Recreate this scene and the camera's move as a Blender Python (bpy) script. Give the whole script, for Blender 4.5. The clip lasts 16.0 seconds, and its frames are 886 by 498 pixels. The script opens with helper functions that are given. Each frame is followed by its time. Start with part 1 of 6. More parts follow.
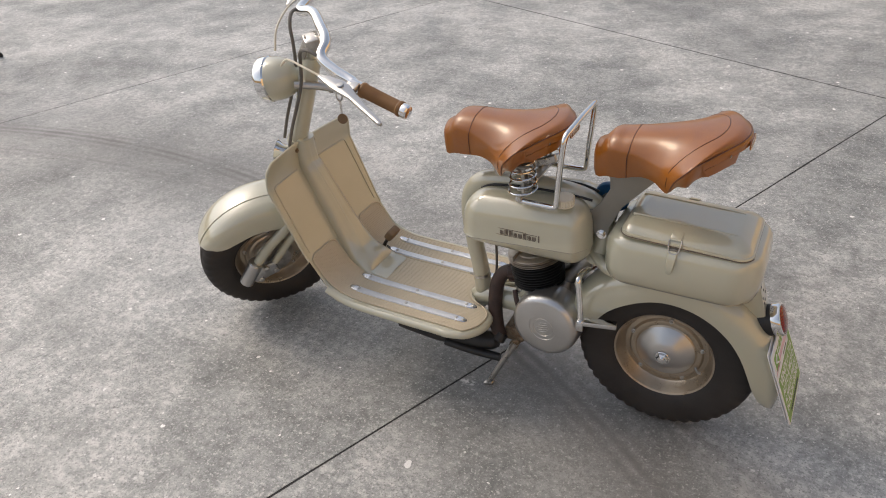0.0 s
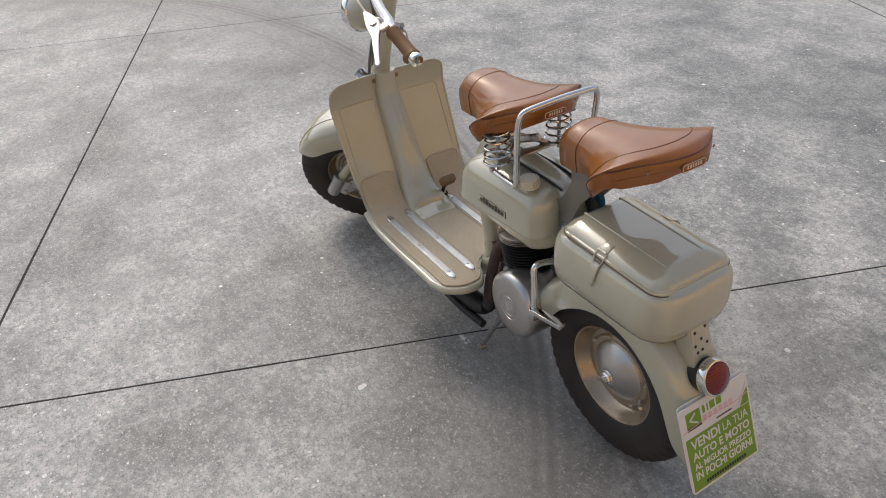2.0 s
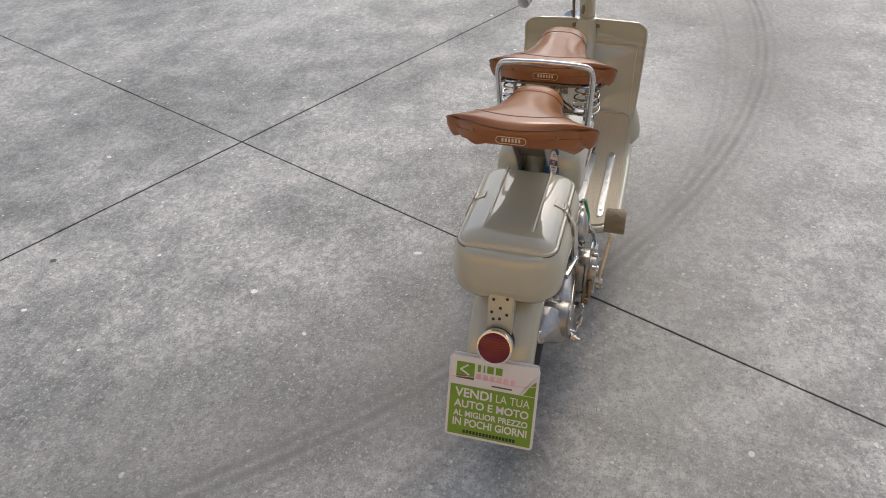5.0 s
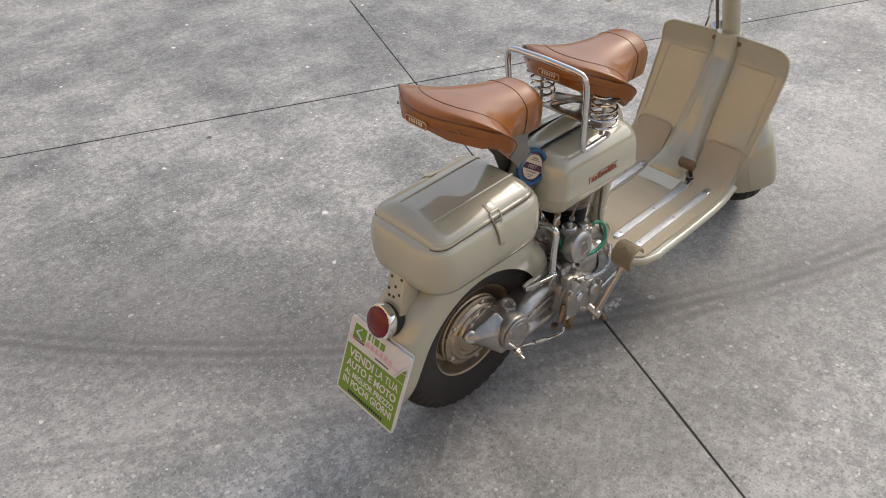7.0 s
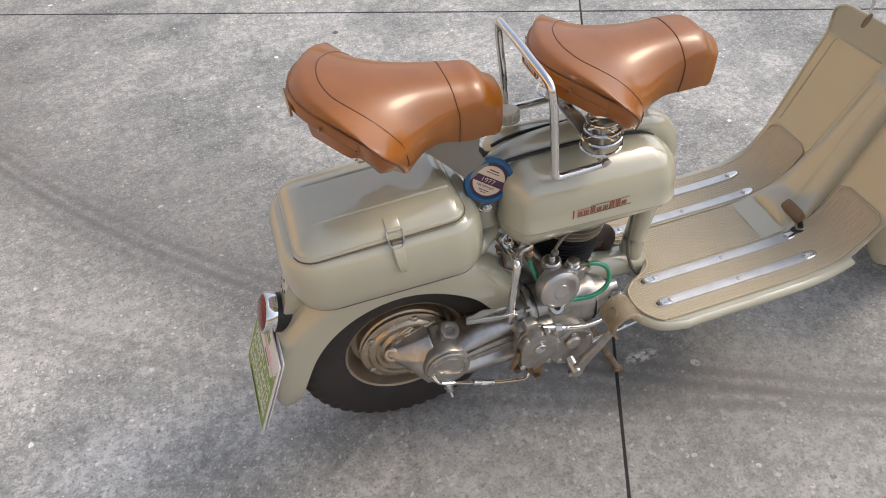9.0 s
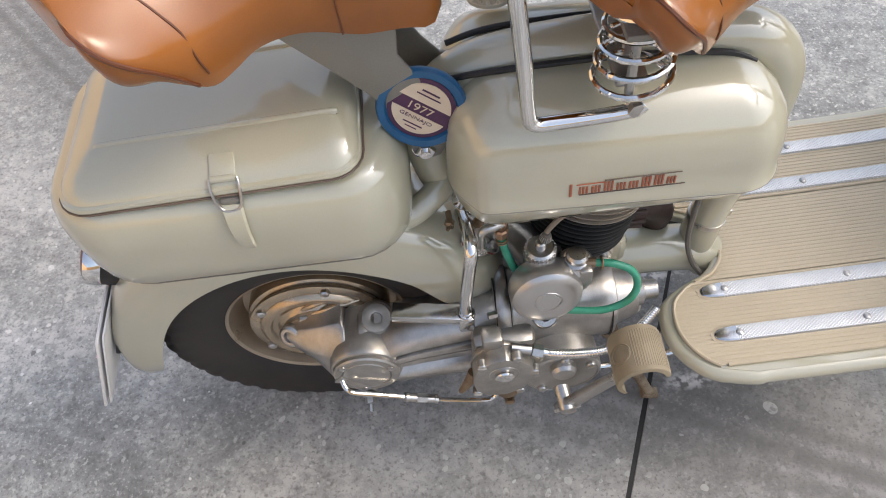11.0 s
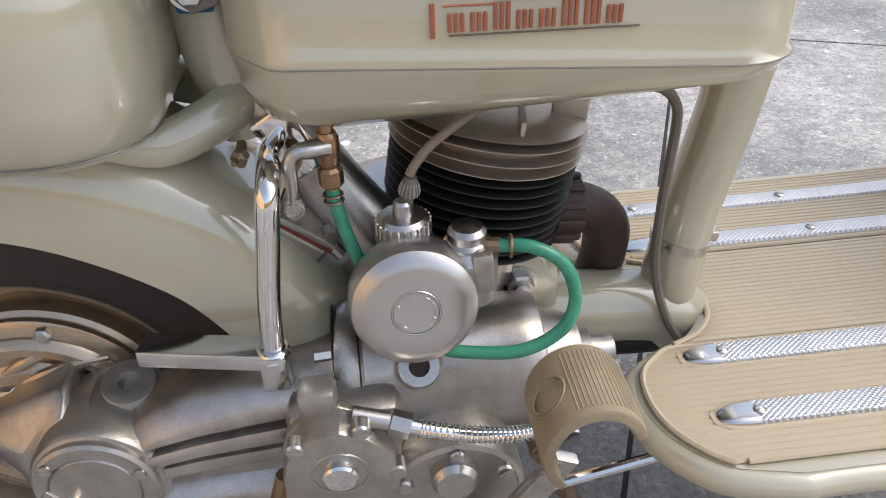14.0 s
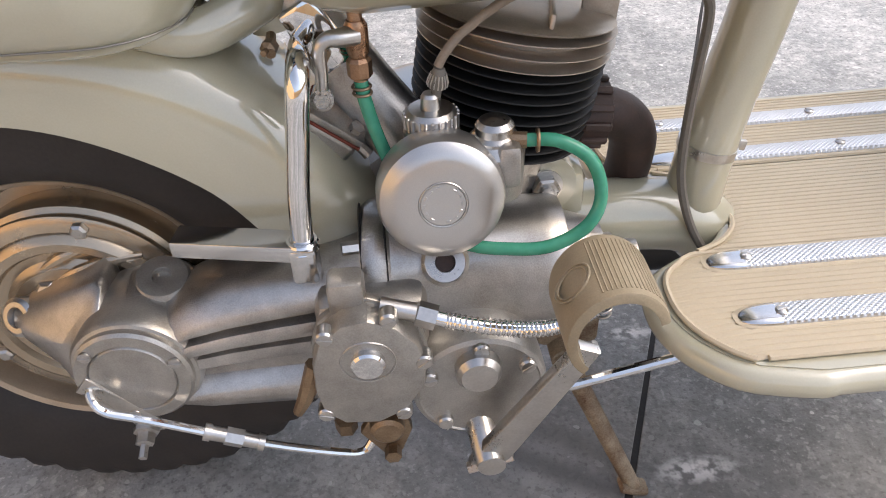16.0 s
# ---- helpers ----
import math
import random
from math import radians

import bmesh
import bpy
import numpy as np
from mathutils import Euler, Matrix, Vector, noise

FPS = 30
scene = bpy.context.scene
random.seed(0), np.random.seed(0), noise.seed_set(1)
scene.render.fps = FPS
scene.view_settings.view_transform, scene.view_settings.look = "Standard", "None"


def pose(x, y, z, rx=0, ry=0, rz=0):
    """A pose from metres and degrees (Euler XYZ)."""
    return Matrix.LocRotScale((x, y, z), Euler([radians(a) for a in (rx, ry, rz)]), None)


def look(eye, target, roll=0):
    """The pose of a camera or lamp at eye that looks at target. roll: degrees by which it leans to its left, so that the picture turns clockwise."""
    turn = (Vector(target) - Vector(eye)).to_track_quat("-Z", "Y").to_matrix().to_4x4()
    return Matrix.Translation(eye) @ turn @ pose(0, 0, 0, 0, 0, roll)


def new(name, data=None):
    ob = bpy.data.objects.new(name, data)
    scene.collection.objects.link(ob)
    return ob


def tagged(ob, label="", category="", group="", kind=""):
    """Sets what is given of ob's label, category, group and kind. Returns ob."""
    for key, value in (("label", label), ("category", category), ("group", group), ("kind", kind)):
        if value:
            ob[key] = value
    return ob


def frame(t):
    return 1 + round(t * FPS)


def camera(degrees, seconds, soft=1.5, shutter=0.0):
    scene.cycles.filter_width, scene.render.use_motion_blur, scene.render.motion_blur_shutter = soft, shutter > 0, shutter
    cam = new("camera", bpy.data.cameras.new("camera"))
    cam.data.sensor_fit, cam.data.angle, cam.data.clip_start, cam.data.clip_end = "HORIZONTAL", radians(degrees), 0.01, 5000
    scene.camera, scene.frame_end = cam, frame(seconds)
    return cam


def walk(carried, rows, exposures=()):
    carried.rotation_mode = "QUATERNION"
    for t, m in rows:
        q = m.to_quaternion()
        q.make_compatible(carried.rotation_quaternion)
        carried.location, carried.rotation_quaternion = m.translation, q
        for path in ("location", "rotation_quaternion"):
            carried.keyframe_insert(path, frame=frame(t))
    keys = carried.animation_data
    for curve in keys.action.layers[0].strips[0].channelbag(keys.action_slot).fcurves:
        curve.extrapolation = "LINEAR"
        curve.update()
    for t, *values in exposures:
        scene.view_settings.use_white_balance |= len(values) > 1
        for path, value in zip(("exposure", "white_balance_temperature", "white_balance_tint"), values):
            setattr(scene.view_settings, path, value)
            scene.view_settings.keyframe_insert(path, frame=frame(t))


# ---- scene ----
cam = camera(61.5, 16.0, soft=1.0)
PATH = [
    (0, (-0.218, 1.36, 1.346), (0.624, -0.094, 0.26), -4.3),
    (0.5, (-0.442, 1.313, 1.338), (0.564, -0.02, 0.237), -4.1),
    (1, (-0.586, 1.19, 1.322), (0.574, 0.007, 0.201), -4.4),
    (1.5, (-0.696, 1.01, 1.328), (0.604, -0.004, 0.195), -4.4),
    (2, (-0.792, 0.871, 1.324), (0.629, 0.047, 0.182), -4.4),
    (2.5, (-0.972, 0.709, 1.329), (0.539, 0.08, 0.18), -3.9),
    (3, (-1.069, 0.536, 1.324), (0.497, 0.102, 0.157), -3.3),
    (3.5, (-1.088, 0.332, 1.319), (0.5, 0.065, 0.133), -2.6),
    (4, (-1.107, 0.163, 1.319), (0.49, 0.119, 0.116), -2.4),
    (4.5, (-1.168, -0.02, 1.329), (0.415, 0.222, 0.13), -2.6),
    (5, (-1.211, -0.227, 1.341), (0.319, 0.267, 0.151), -2.7),
    (5.2, (-1.202, -0.291, 1.33), (0.305, 0.295, 0.153), -2.8),
    (7.3, (-0.729, -0.896, 1.325), (0.252, 0.315, 0.072), -1.7),
    (7.5, (-0.663, -0.919, 1.331), (0.263, 0.322, 0.064), -1.9),
    (8, (-0.459, -0.893, 1.323), (0.328, 0.396, 0.012), -1.5),
    (8.5, (-0.321, -0.864, 1.294), (0.29, 0.472, -0.063), -1.8),
    (8.7, (-0.247, -0.862, 1.29), (0.267, 0.488, -0.093), -2.7),
    (10.8, (0.152, -0.501, 1.029), (0.136, 0.633, -0.619), -8.1),
    (11, (0.171, -0.486, 0.99), (0.143, 0.645, -0.659), -8.1),
    (11.5, (0.215, -0.469, 0.873), (0.153, 0.726, -0.73), -7.6),
    (12, (0.227, -0.421, 0.756), (0.173, 0.994, -0.656), -6.1),
    (12.5, (0.218, -0.421, 0.649), (0.211, 1.159, -0.578), -4.4),
    (13, (0.235, -0.435, 0.631), (0.295, 1.207, -0.509), -3.0),
    (13.5, (0.25, -0.435, 0.608), (0.39, 1.218, -0.509), -1.8),
    (14, (0.245, -0.437, 0.589), (0.405, 1.213, -0.53), -1.8),
    (14.5, (0.241, -0.436, 0.583), (0.4, 1.192, -0.568), -1.8),
    (15, (0.246, -0.441, 0.578), (0.4, 1.162, -0.608), -1.8),
    (15.5, (0.251, -0.449, 0.568), (0.384, 1.134, -0.648), -2.0),
    (16, (0.238, -0.459, 0.566), (0.334, 1.116, -0.662), -2.4),
]
walk(cam, [(t, look(eye, target, roll)) for t, eye, target, roll in PATH],
     exposures=[(0.0, 0.32, 6600, 10), (2.5, 0.09, 6300, 9), (5.0, 0.11, 6300, 9), (8.0, 0.37, 6500, 10), (11.0, 0.80, 6150, 10), (13.0, 0.78, 6150, 11), (15.0, 0.84, 6250, 12), (16.0, 1.02, 6300, 13)])


# ---- world and sun ----
SUN_EL, SUN_AZ = radians(47), radians(-3)      # veiled sun straight ahead of the scooter
world = bpy.data.worlds.new("evening_sky")
scene.world = world
world.use_nodes = True
wn = world.node_tree.nodes
sky = wn.new("ShaderNodeTexSky")
sky.sky_type, sky.sun_disc = "NISHITA", False
sky.sun_elevation, sky.sun_rotation = SUN_EL, radians(90) - SUN_AZ
sky.dust_density, sky.ozone_density = 3.5, 0.7
wn["Background"].inputs["Strength"].default_value = 0.15
veil = wn.new("ShaderNodeHueSaturation")        # thin cloud takes the blue down
veil.inputs["Saturation"].default_value = 0.62
world.node_tree.links.new(sky.outputs["Color"], veil.inputs["Color"])
world.node_tree.links.new(veil.outputs["Color"], wn["Background"].inputs["Color"])
sun = new("sun", bpy.data.lights.new("sun", "SUN"))
sun.data.energy, sun.data.angle, sun.data.color = 0.50, radians(16), (1.0, 0.76, 0.50)
away = Vector((math.cos(SUN_AZ) * math.cos(SUN_EL), math.sin(SUN_AZ) * math.cos(SUN_EL), math.sin(SUN_EL)))
sun.matrix_world = look(away * 20, (0, 0, 0))


# ---- materials ----
def shader(name):
    m = bpy.data.materials.new(name)
    m.use_nodes = True
    nt = m.node_tree
    return m, nt, nt.nodes["Principled BSDF"]


def node(nt, kind, **sets):
    n = nt.nodes.new(kind)
    for key, value in sets.items():
        if key in n.inputs:
            n.inputs[key].default_value = value
    return n


def coords(nt, which="Object"):
    return nt.nodes.new("ShaderNodeTexCoord").outputs[which]


def noise_of(nt, scale, detail=4.0, rough=0.55, vector=None):
    n = node(nt, "ShaderNodeTexNoise", Scale=scale, Detail=detail, Roughness=rough)
    nt.links.new(vector or coords(nt), n.inputs["Vector"])
    return n.outputs["Fac"]


def ramp(nt, value, *stops):
    n = nt.nodes.new("ShaderNodeValToRGB")
    while len(n.color_ramp.elements) < len(stops):
        n.color_ramp.elements.new(0.5)
    for e, (at, c) in zip(n.color_ramp.elements, stops):
        e.position, e.color = at, (*c, 1) if len(c) == 3 else c
    nt.links.new(value, n.inputs["Fac"])
    return n.outputs["Color"]


def math_node(nt, op, a, b=None, c=None):
    n = nt.nodes.new("ShaderNodeMath")
    n.operation = op
    for i, v in enumerate((a, b, c)):
        if v is None:
            continue
        if isinstance(v, (int, float)):
            n.inputs[i].default_value = v
        else:
            nt.links.new(v, n.inputs[i])
    return n.outputs[0]


def mix(nt, fac, a, b, blend="MIX"):
    n = nt.nodes.new("ShaderNodeMix")
    n.data_type, n.blend_type = "RGBA", blend
    for socket, v in ((n.inputs[0], fac), (n.inputs[6], a), (n.inputs[7], b)):
        if isinstance(v, (int, float)):
            socket.default_value = v
        elif isinstance(v, tuple):
            socket.default_value = (*v, 1)
        else:
            nt.links.new(v, socket)
    return n.outputs[2]


def bump(nt, bsdf, height, strength=0.2, distance=0.001):
    n = node(nt, "ShaderNodeBump", Strength=strength, Distance=distance)
    nt.links.new(height, n.inputs["Height"])
    nt.links.new(n.outputs["Normal"], bsdf.inputs["Normal"])


def surface(name, dark, light, rough=(0.3, 0.45), metal=0.0, grain=300.0, patch=9.0, relief=0.05, coat=0.0, depth=0.0006):
    """A surface whose colour and gloss vary at two scales, with a fine relief."""
    m, nt, b = shader(name)
    broad, fine = noise_of(nt, patch, 3), noise_of(nt, grain, 3)
    both = math_node(nt, "ADD", math_node(nt, "MULTIPLY", broad, 0.65), math_node(nt, "MULTIPLY", fine, 0.35))
    nt.links.new(ramp(nt, both, (0.32, dark), (0.68, light)), b.inputs["Base Color"])
    lo, hi = rough
    nt.links.new(math_node(nt, "MULTIPLY_ADD", both, hi - lo, lo), b.inputs["Roughness"])
    b.inputs["Metallic"].default_value = metal
    b.inputs["Coat Weight"].default_value = coat
    b.inputs["Coat Roughness"].default_value = 0.03
    if relief:
        bump(nt, b, fine, relief, depth)
    return m


PAINT = surface("cream_paint", (0.43, 0.408, 0.295), (0.49, 0.466, 0.342), (0.28, 0.38), grain=900, patch=6, relief=0.004, coat=1.0)
PAINT_GREY = surface("grey_paint", (0.20, 0.19, 0.165), (0.27, 0.255, 0.22), (0.3, 0.45), metal=0.3, grain=700, relief=0.03)
CHROME = surface("chrome", (0.70, 0.70, 0.70), (0.82, 0.81, 0.79), (0.03, 0.09), metal=1.0, grain=400, patch=25, relief=0.005)
DRUM = surface("bronze_grey_drum", (0.38, 0.31, 0.225), (0.54, 0.45, 0.335), (0.20, 0.32), metal=0.85, grain=900, patch=25, relief=0.05)
STEEL = surface("dull_steel", (0.42, 0.405, 0.38), (0.60, 0.58, 0.55), (0.22, 0.36), metal=1.0, grain=500, patch=30, relief=0.06)
ALLOY = surface("cast_aluminium", (0.31, 0.293, 0.270), (0.57, 0.55, 0.52), (0.24, 0.36), metal=0.92, grain=1000, patch=40, relief=0.40)
ALLOY_SMOOTH = surface("silver_lacquer", (0.46, 0.45, 0.435), (0.56, 0.55, 0.535), (0.26, 0.34), metal=0.9, grain=1500, patch=12, relief=0.03)
SILVER = surface("silver_paint", (0.30, 0.286, 0.260), (0.48, 0.463, 0.428), (0.28, 0.40), metal=0.8, grain=900, patch=45, relief=0.34)
RIM = surface("wheel_silver", (0.36, 0.30, 0.225), (0.50, 0.42, 0.325), (0.22, 0.36), metal=0.75, grain=900, patch=22, relief=0.05)
TYRE = surface("tyre_rubber", (0.015, 0.0125, 0.0112), (0.036, 0.030, 0.026), (0.55, 0.8), grain=350, patch=14, relief=0.25)
BLACK = surface("black_enamel", (0.008, 0.008, 0.008), (0.022, 0.020, 0.019), (0.35, 0.6), grain=700, patch=30, relief=0.1)
FINS = surface("black_fins", (0.004, 0.004, 0.004), (0.010, 0.010, 0.010), (0.5, 0.65), grain=900, patch=60, relief=0.10)
PIPE = surface("burnt_pipe", (0.016, 0.009, 0.007), (0.060, 0.032, 0.024), (0.45, 0.7), grain=600, patch=40, relief=0.3)
LEATHER = surface("tan_leather", (0.225, 0.066, 0.001), (0.32, 0.100, 0.002), (0.42, 0.54), grain=1300, patch=14, relief=0.13, coat=0.8)
for made, ior in ((PAINT, 1.9), (LEATHER, 1.6)):
    made.node_tree.nodes["Principled BSDF"].inputs["Coat IOR"].default_value = ior
LEATHER.node_tree.nodes["Principled BSDF"].inputs["Coat Roughness"].default_value = 0.17
LEATHER.node_tree.nodes["Principled BSDF"].inputs["Specular IOR Level"].default_value = 0.3
STITCH = surface("dark_piping", (0.10, 0.030, 0.009), (0.15, 0.046, 0.014), (0.35, 0.5), grain=1600, relief=0.08)
MAT = surface("cream_rubber", (0.48, 0.405, 0.28), (0.57, 0.485, 0.345), (0.45, 0.6), grain=700, patch=8, relief=0.05)
PEDAL = surface("brown_rubber", (0.14, 0.085, 0.042), (0.21, 0.135, 0.068), (0.5, 0.7), grain=900, patch=20, relief=0.1)
PEDAL_TAN = surface("worn_tan_rubber", (0.23, 0.185, 0.115), (0.34, 0.28, 0.185), (0.45, 0.65), grain=900, patch=30, relief=0.12)
GRIP = surface("grip_rubber", (0.16, 0.075, 0.022), (0.23, 0.115, 0.038), (0.45, 0.6), grain=900, patch=20, relief=0.1)
HEAD_METAL = surface("bare_head_metal", (0.38, 0.335, 0.285), (0.54, 0.49, 0.43), (0.34, 0.46), metal=0.85, grain=800, patch=40, relief=0.15)
POLISHED = surface("polished_aluminium", (0.58, 0.58, 0.58), (0.70, 0.70, 0.69), (0.14, 0.26), metal=1.0, grain=500, patch=30, relief=0.04)
COPPER = surface("copper_fitting", (0.27, 0.15, 0.085), (0.50, 0.32, 0.20), (0.22, 0.36), metal=0.9, grain=900, patch=70, relief=0.08)
GASKET = surface("red_gasket", (0.16, 0.035, 0.02), (0.24, 0.06, 0.035), (0.6, 0.8), grain=900, relief=0.05)
BRASS = surface("aged_brass", (0.17, 0.11, 0.065), (0.34, 0.25, 0.16), (0.3, 0.5), metal=0.85, grain=900, patch=60, relief=0.1)
RUST = surface("rusty_steel", (0.10, 0.045, 0.018), (0.36, 0.30, 0.21), (0.5, 0.8), metal=0.2, grain=700, patch=60, relief=0.4)
CABLE = surface("grey_cable", (0.10, 0.092, 0.08), (0.17, 0.155, 0.13), (0.45, 0.6), grain=700, relief=0.05)
CABLE_TAN = surface("tan_cable", (0.17, 0.13, 0.095), (0.26, 0.21, 0.16), (0.4, 0.55), grain=700, relief=0.05)
CAP = surface("ivory_plastic", (0.62, 0.56, 0.43), (0.72, 0.67, 0.54), (0.35, 0.5), grain=700, patch=40, relief=0.03)
BLUE = surface("blue_plastic", (0.015, 0.085, 0.19), (0.025, 0.12, 0.26), (0.3, 0.45), grain=900, patch=40, relief=0.03)
PAPER = surface("disc_paper", (0.62, 0.50, 0.36), (0.72, 0.60, 0.45), (0.35, 0.5), grain=900, patch=40, relief=0.0)
PURPLE = surface("purple_ink", (0.06, 0.02, 0.055), (0.09, 0.03, 0.08), (0.4, 0.5), relief=0.0)
WHITE = surface("card_white", (0.70, 0.68, 0.66), (0.76, 0.74, 0.72), (0.3, 0.42), grain=900, patch=20, relief=0.01)
PINK = surface("faded_pink", (0.70, 0.40, 0.42), (0.78, 0.50, 0.52), (0.4, 0.5), relief=0.0)
GREEN = surface("card_green", (0.17, 0.30, 0.020), (0.21, 0.35, 0.028), (0.3, 0.42), grain=900, patch=20, relief=0.01)
GREEN_INK = surface("green_ink", (0.15, 0.30, 0.02), (0.2, 0.36, 0.03), (0.4, 0.5), relief=0.0)
BLACK_INK = surface("black_ink", (0.02, 0.02, 0.02), (0.03, 0.03, 0.03), (0.4, 0.5), relief=0.0)
RED_INK = surface("red_ink", (0.30, 0.09, 0.045), (0.40, 0.135, 0.07), (0.35, 0.5), relief=0.0)
DARK_INK = surface("brown_ink", (0.10, 0.07, 0.05), (0.16, 0.12, 0.09), (0.4, 0.5), relief=0.0)


def hose_green():
    m, nt, b = shader("green_hose")
    nt.links.new(ramp(nt, noise_of(nt, 60, 3), (0.3, (0.05, 0.33, 0.20)), (0.7, (0.10, 0.44, 0.29))), b.inputs["Base Color"])
    b.inputs["Roughness"].default_value = 0.25
    b.inputs["Transmission Weight"].default_value = 0.25
    b.inputs["Subsurface Weight"].default_value = 0.3
    b.inputs["Subsurface Radius"].default_value = (0.002, 0.004, 0.002)
    return m


def lens_red():
    m, nt, b = shader("red_lens")
    rings = node(nt, "ShaderNodeTexWave", Scale=70.0, Distortion=0.0)
    rings.wave_type = "RINGS"
    nt.links.new(coords(nt), rings.inputs["Vector"])
    nt.links.new(ramp(nt, rings.outputs["Fac"], (0.2, (0.13, 0.003, 0.006)), (0.8, (0.22, 0.005, 0.010))), b.inputs["Base Color"])
    b.inputs["Roughness"].default_value = 0.12
    b.inputs["Coat Weight"].default_value = 0.2
    b.inputs["Transmission Weight"].default_value = 0.1
    return m


def clear_glass():
    m, nt, b = shader("lamp_glass")
    b.inputs["Base Color"].default_value = (0.9, 0.92, 0.93, 1)
    b.inputs["Roughness"].default_value = 0.05
    b.inputs["Transmission Weight"].default_value = 0.9
    return m


def tread_alloy():
    """Aluminium strip with a fine diamond tread along its middle."""
    m, nt, b = shader("tread_aluminium")
    v = coords(nt)
    waves = []
    for turn in (55, -55):
        mp = node(nt, "ShaderNodeMapping")
        mp.inputs["Rotation"].default_value = (0, 0, radians(turn))
        nt.links.new(v, mp.inputs["Vector"])
        w = node(nt, "ShaderNodeTexWave", Scale=120.0, Distortion=0.2)
        nt.links.new(mp.outputs["Vector"], w.inputs["Vector"])
        waves.append(w.outputs["Fac"])
    both = math_node(nt, "MULTIPLY", *waves)
    n = noise_of(nt, 30)
    nt.links.new(ramp(nt, n, (0.3, (0.56, 0.565, 0.57)), (0.7, (0.66, 0.665, 0.67))), b.inputs["Base Color"])
    b.inputs["Metallic"].default_value = 1.0
    nt.links.new(math_node(nt, "MULTIPLY_ADD", n, 0.20, 0.26), b.inputs["Roughness"])
    bump(nt, b, both, 0.7, 0.0008)
    return m


# slab joints: along U at V0 + k * VSTEP, along V at U0 + k * USTEP
U, V = Vector((0.392, 0.920, 0)), Vector((0.920, -0.392, 0))
V0, VSTEP, U0, USTEP = 0.417, 2.964, 1.566, 3.813


def concrete():
    m, nt, b = shader("worn_concrete")
    pos = nt.nodes.new("ShaderNodeNewGeometry").outputs["Position"]
    big = noise_of(nt, 0.9, 6, 0.62, pos)
    mid = noise_of(nt, 4.2, 8, 0.70, pos)
    fine = noise_of(nt, 38, 6, 0.72, pos)
    grit = noise_of(nt, 190, 3, 0.65, pos)
    tone = math_node(nt, "ADD", math_node(nt, "MULTIPLY", big, 0.38), math_node(nt, "MULTIPLY", mid, 0.36))
    tone = math_node(nt, "ADD", tone, math_node(nt, "MULTIPLY", fine, 0.26))
    col = ramp(nt, tone, (0.405, (0.145, 0.150, 0.145)), (0.47, (0.275, 0.281, 0.271)), (0.525, (0.390, 0.394, 0.379)), (0.60, (0.60, 0.598, 0.575)))
    # worn patches where the pale aggregate shows
    worn_area = math_node(nt, "MULTIPLY", ramp(nt, big, (0.43, (0, 0, 0)), (0.54, (1, 1, 1))), ramp(nt, mid, (0.44, (0, 0, 0)), (0.54, (1, 1, 1))))
    patches = math_node(nt, "MULTIPLY", worn_area, ramp(nt, fine, (0.48, (0, 0, 0)), (0.58, (1, 1, 1))))
    col = mix(nt, math_node(nt, "MULTIPLY", patches, 0.7), col, (0.62, 0.605, 0.575))
    # sand grains, pale and dark
    col = mix(nt, ramp(nt, grit, (0.34, (0.7, 0.7, 0.7)), (0.45, (0, 0, 0))), col, (0.12, 0.118, 0.112))
    col = mix(nt, ramp(nt, grit, (0.58, (0, 0, 0)), (0.68, (0.7, 0.7, 0.7))), col, (0.66, 0.64, 0.60))
    # chips and pits: cells a metre, size in the cell, share left out, colour, strength, worn areas only
    for scale, size, keep, tint, strength, local in ((38.0, 0.22, 0.62, (0.80, 0.79, 0.76), 0.95, True), (75.0, 0.30, 0.50, (0.74, 0.73, 0.70), 0.9, True), (52.0, 0.22, 0.80, (0.60, 0.59, 0.56), 0.6, False),
                                                     (61.0, 0.24, 0.66, (0.12, 0.118, 0.113), 0.5, False), (31.0, 0.115, 0.80, (0.86, 0.85, 0.82), 1.0, False), (10.0, 0.095, 0.50, (0.86, 0.85, 0.82), 1.0, False), (24.0, 0.13, 0.84, (0.80, 0.785, 0.75), 0.9, False),
                                                     (4.0, 0.045, 0.72, (0.06, 0.058, 0.055), 0.85, False), (15.0, 0.075, 0.84, (0.085, 0.083, 0.08), 0.7, False)):
        vo = node(nt, "ShaderNodeTexVoronoi", Scale=scale, Randomness=1.0)
        warped = mix(nt, 0.02, pos, node_colour(nt, 30, pos))
        nt.links.new(warped, vo.inputs["Vector"])
        pick = nt.nodes.new("ShaderNodeSeparateColor")
        nt.links.new(vo.outputs["Color"], pick.inputs["Color"])
        chosen = math_node(nt, "GREATER_THAN", pick.outputs[0], keep)
        radius = math_node(nt, "MULTIPLY_ADD", pick.outputs[1], size * 0.65, size * 0.35)
        spot = math_node(nt, "MULTIPLY", math_node(nt, "LESS_THAN", vo.outputs["Distance"], radius), chosen)
        if local:
            spot = math_node(nt, "MULTIPLY", spot, worn_area)
        col = mix(nt, math_node(nt, "MULTIPLY", spot, strength), col, tint)
    speck = noise_of(nt, 100, 2, 0.5, pos)
    col = mix(nt, ramp(nt, speck, (0.32, (0.55, 0.55, 0.55)), (0.40, (0, 0, 0))), col, (0.15, 0.147, 0.14))
    col = mix(nt, ramp(nt, speck, (0.61, (0, 0, 0)), (0.67, (0.7, 0.7, 0.7))), col, (0.60, 0.585, 0.555))
    # curved tyre tracks: four tread lines on a wide arc, within a broad darker band
    sep = nt.nodes.new("ShaderNodeSeparateXYZ")
    nt.links.new(pos, sep.inputs[0])
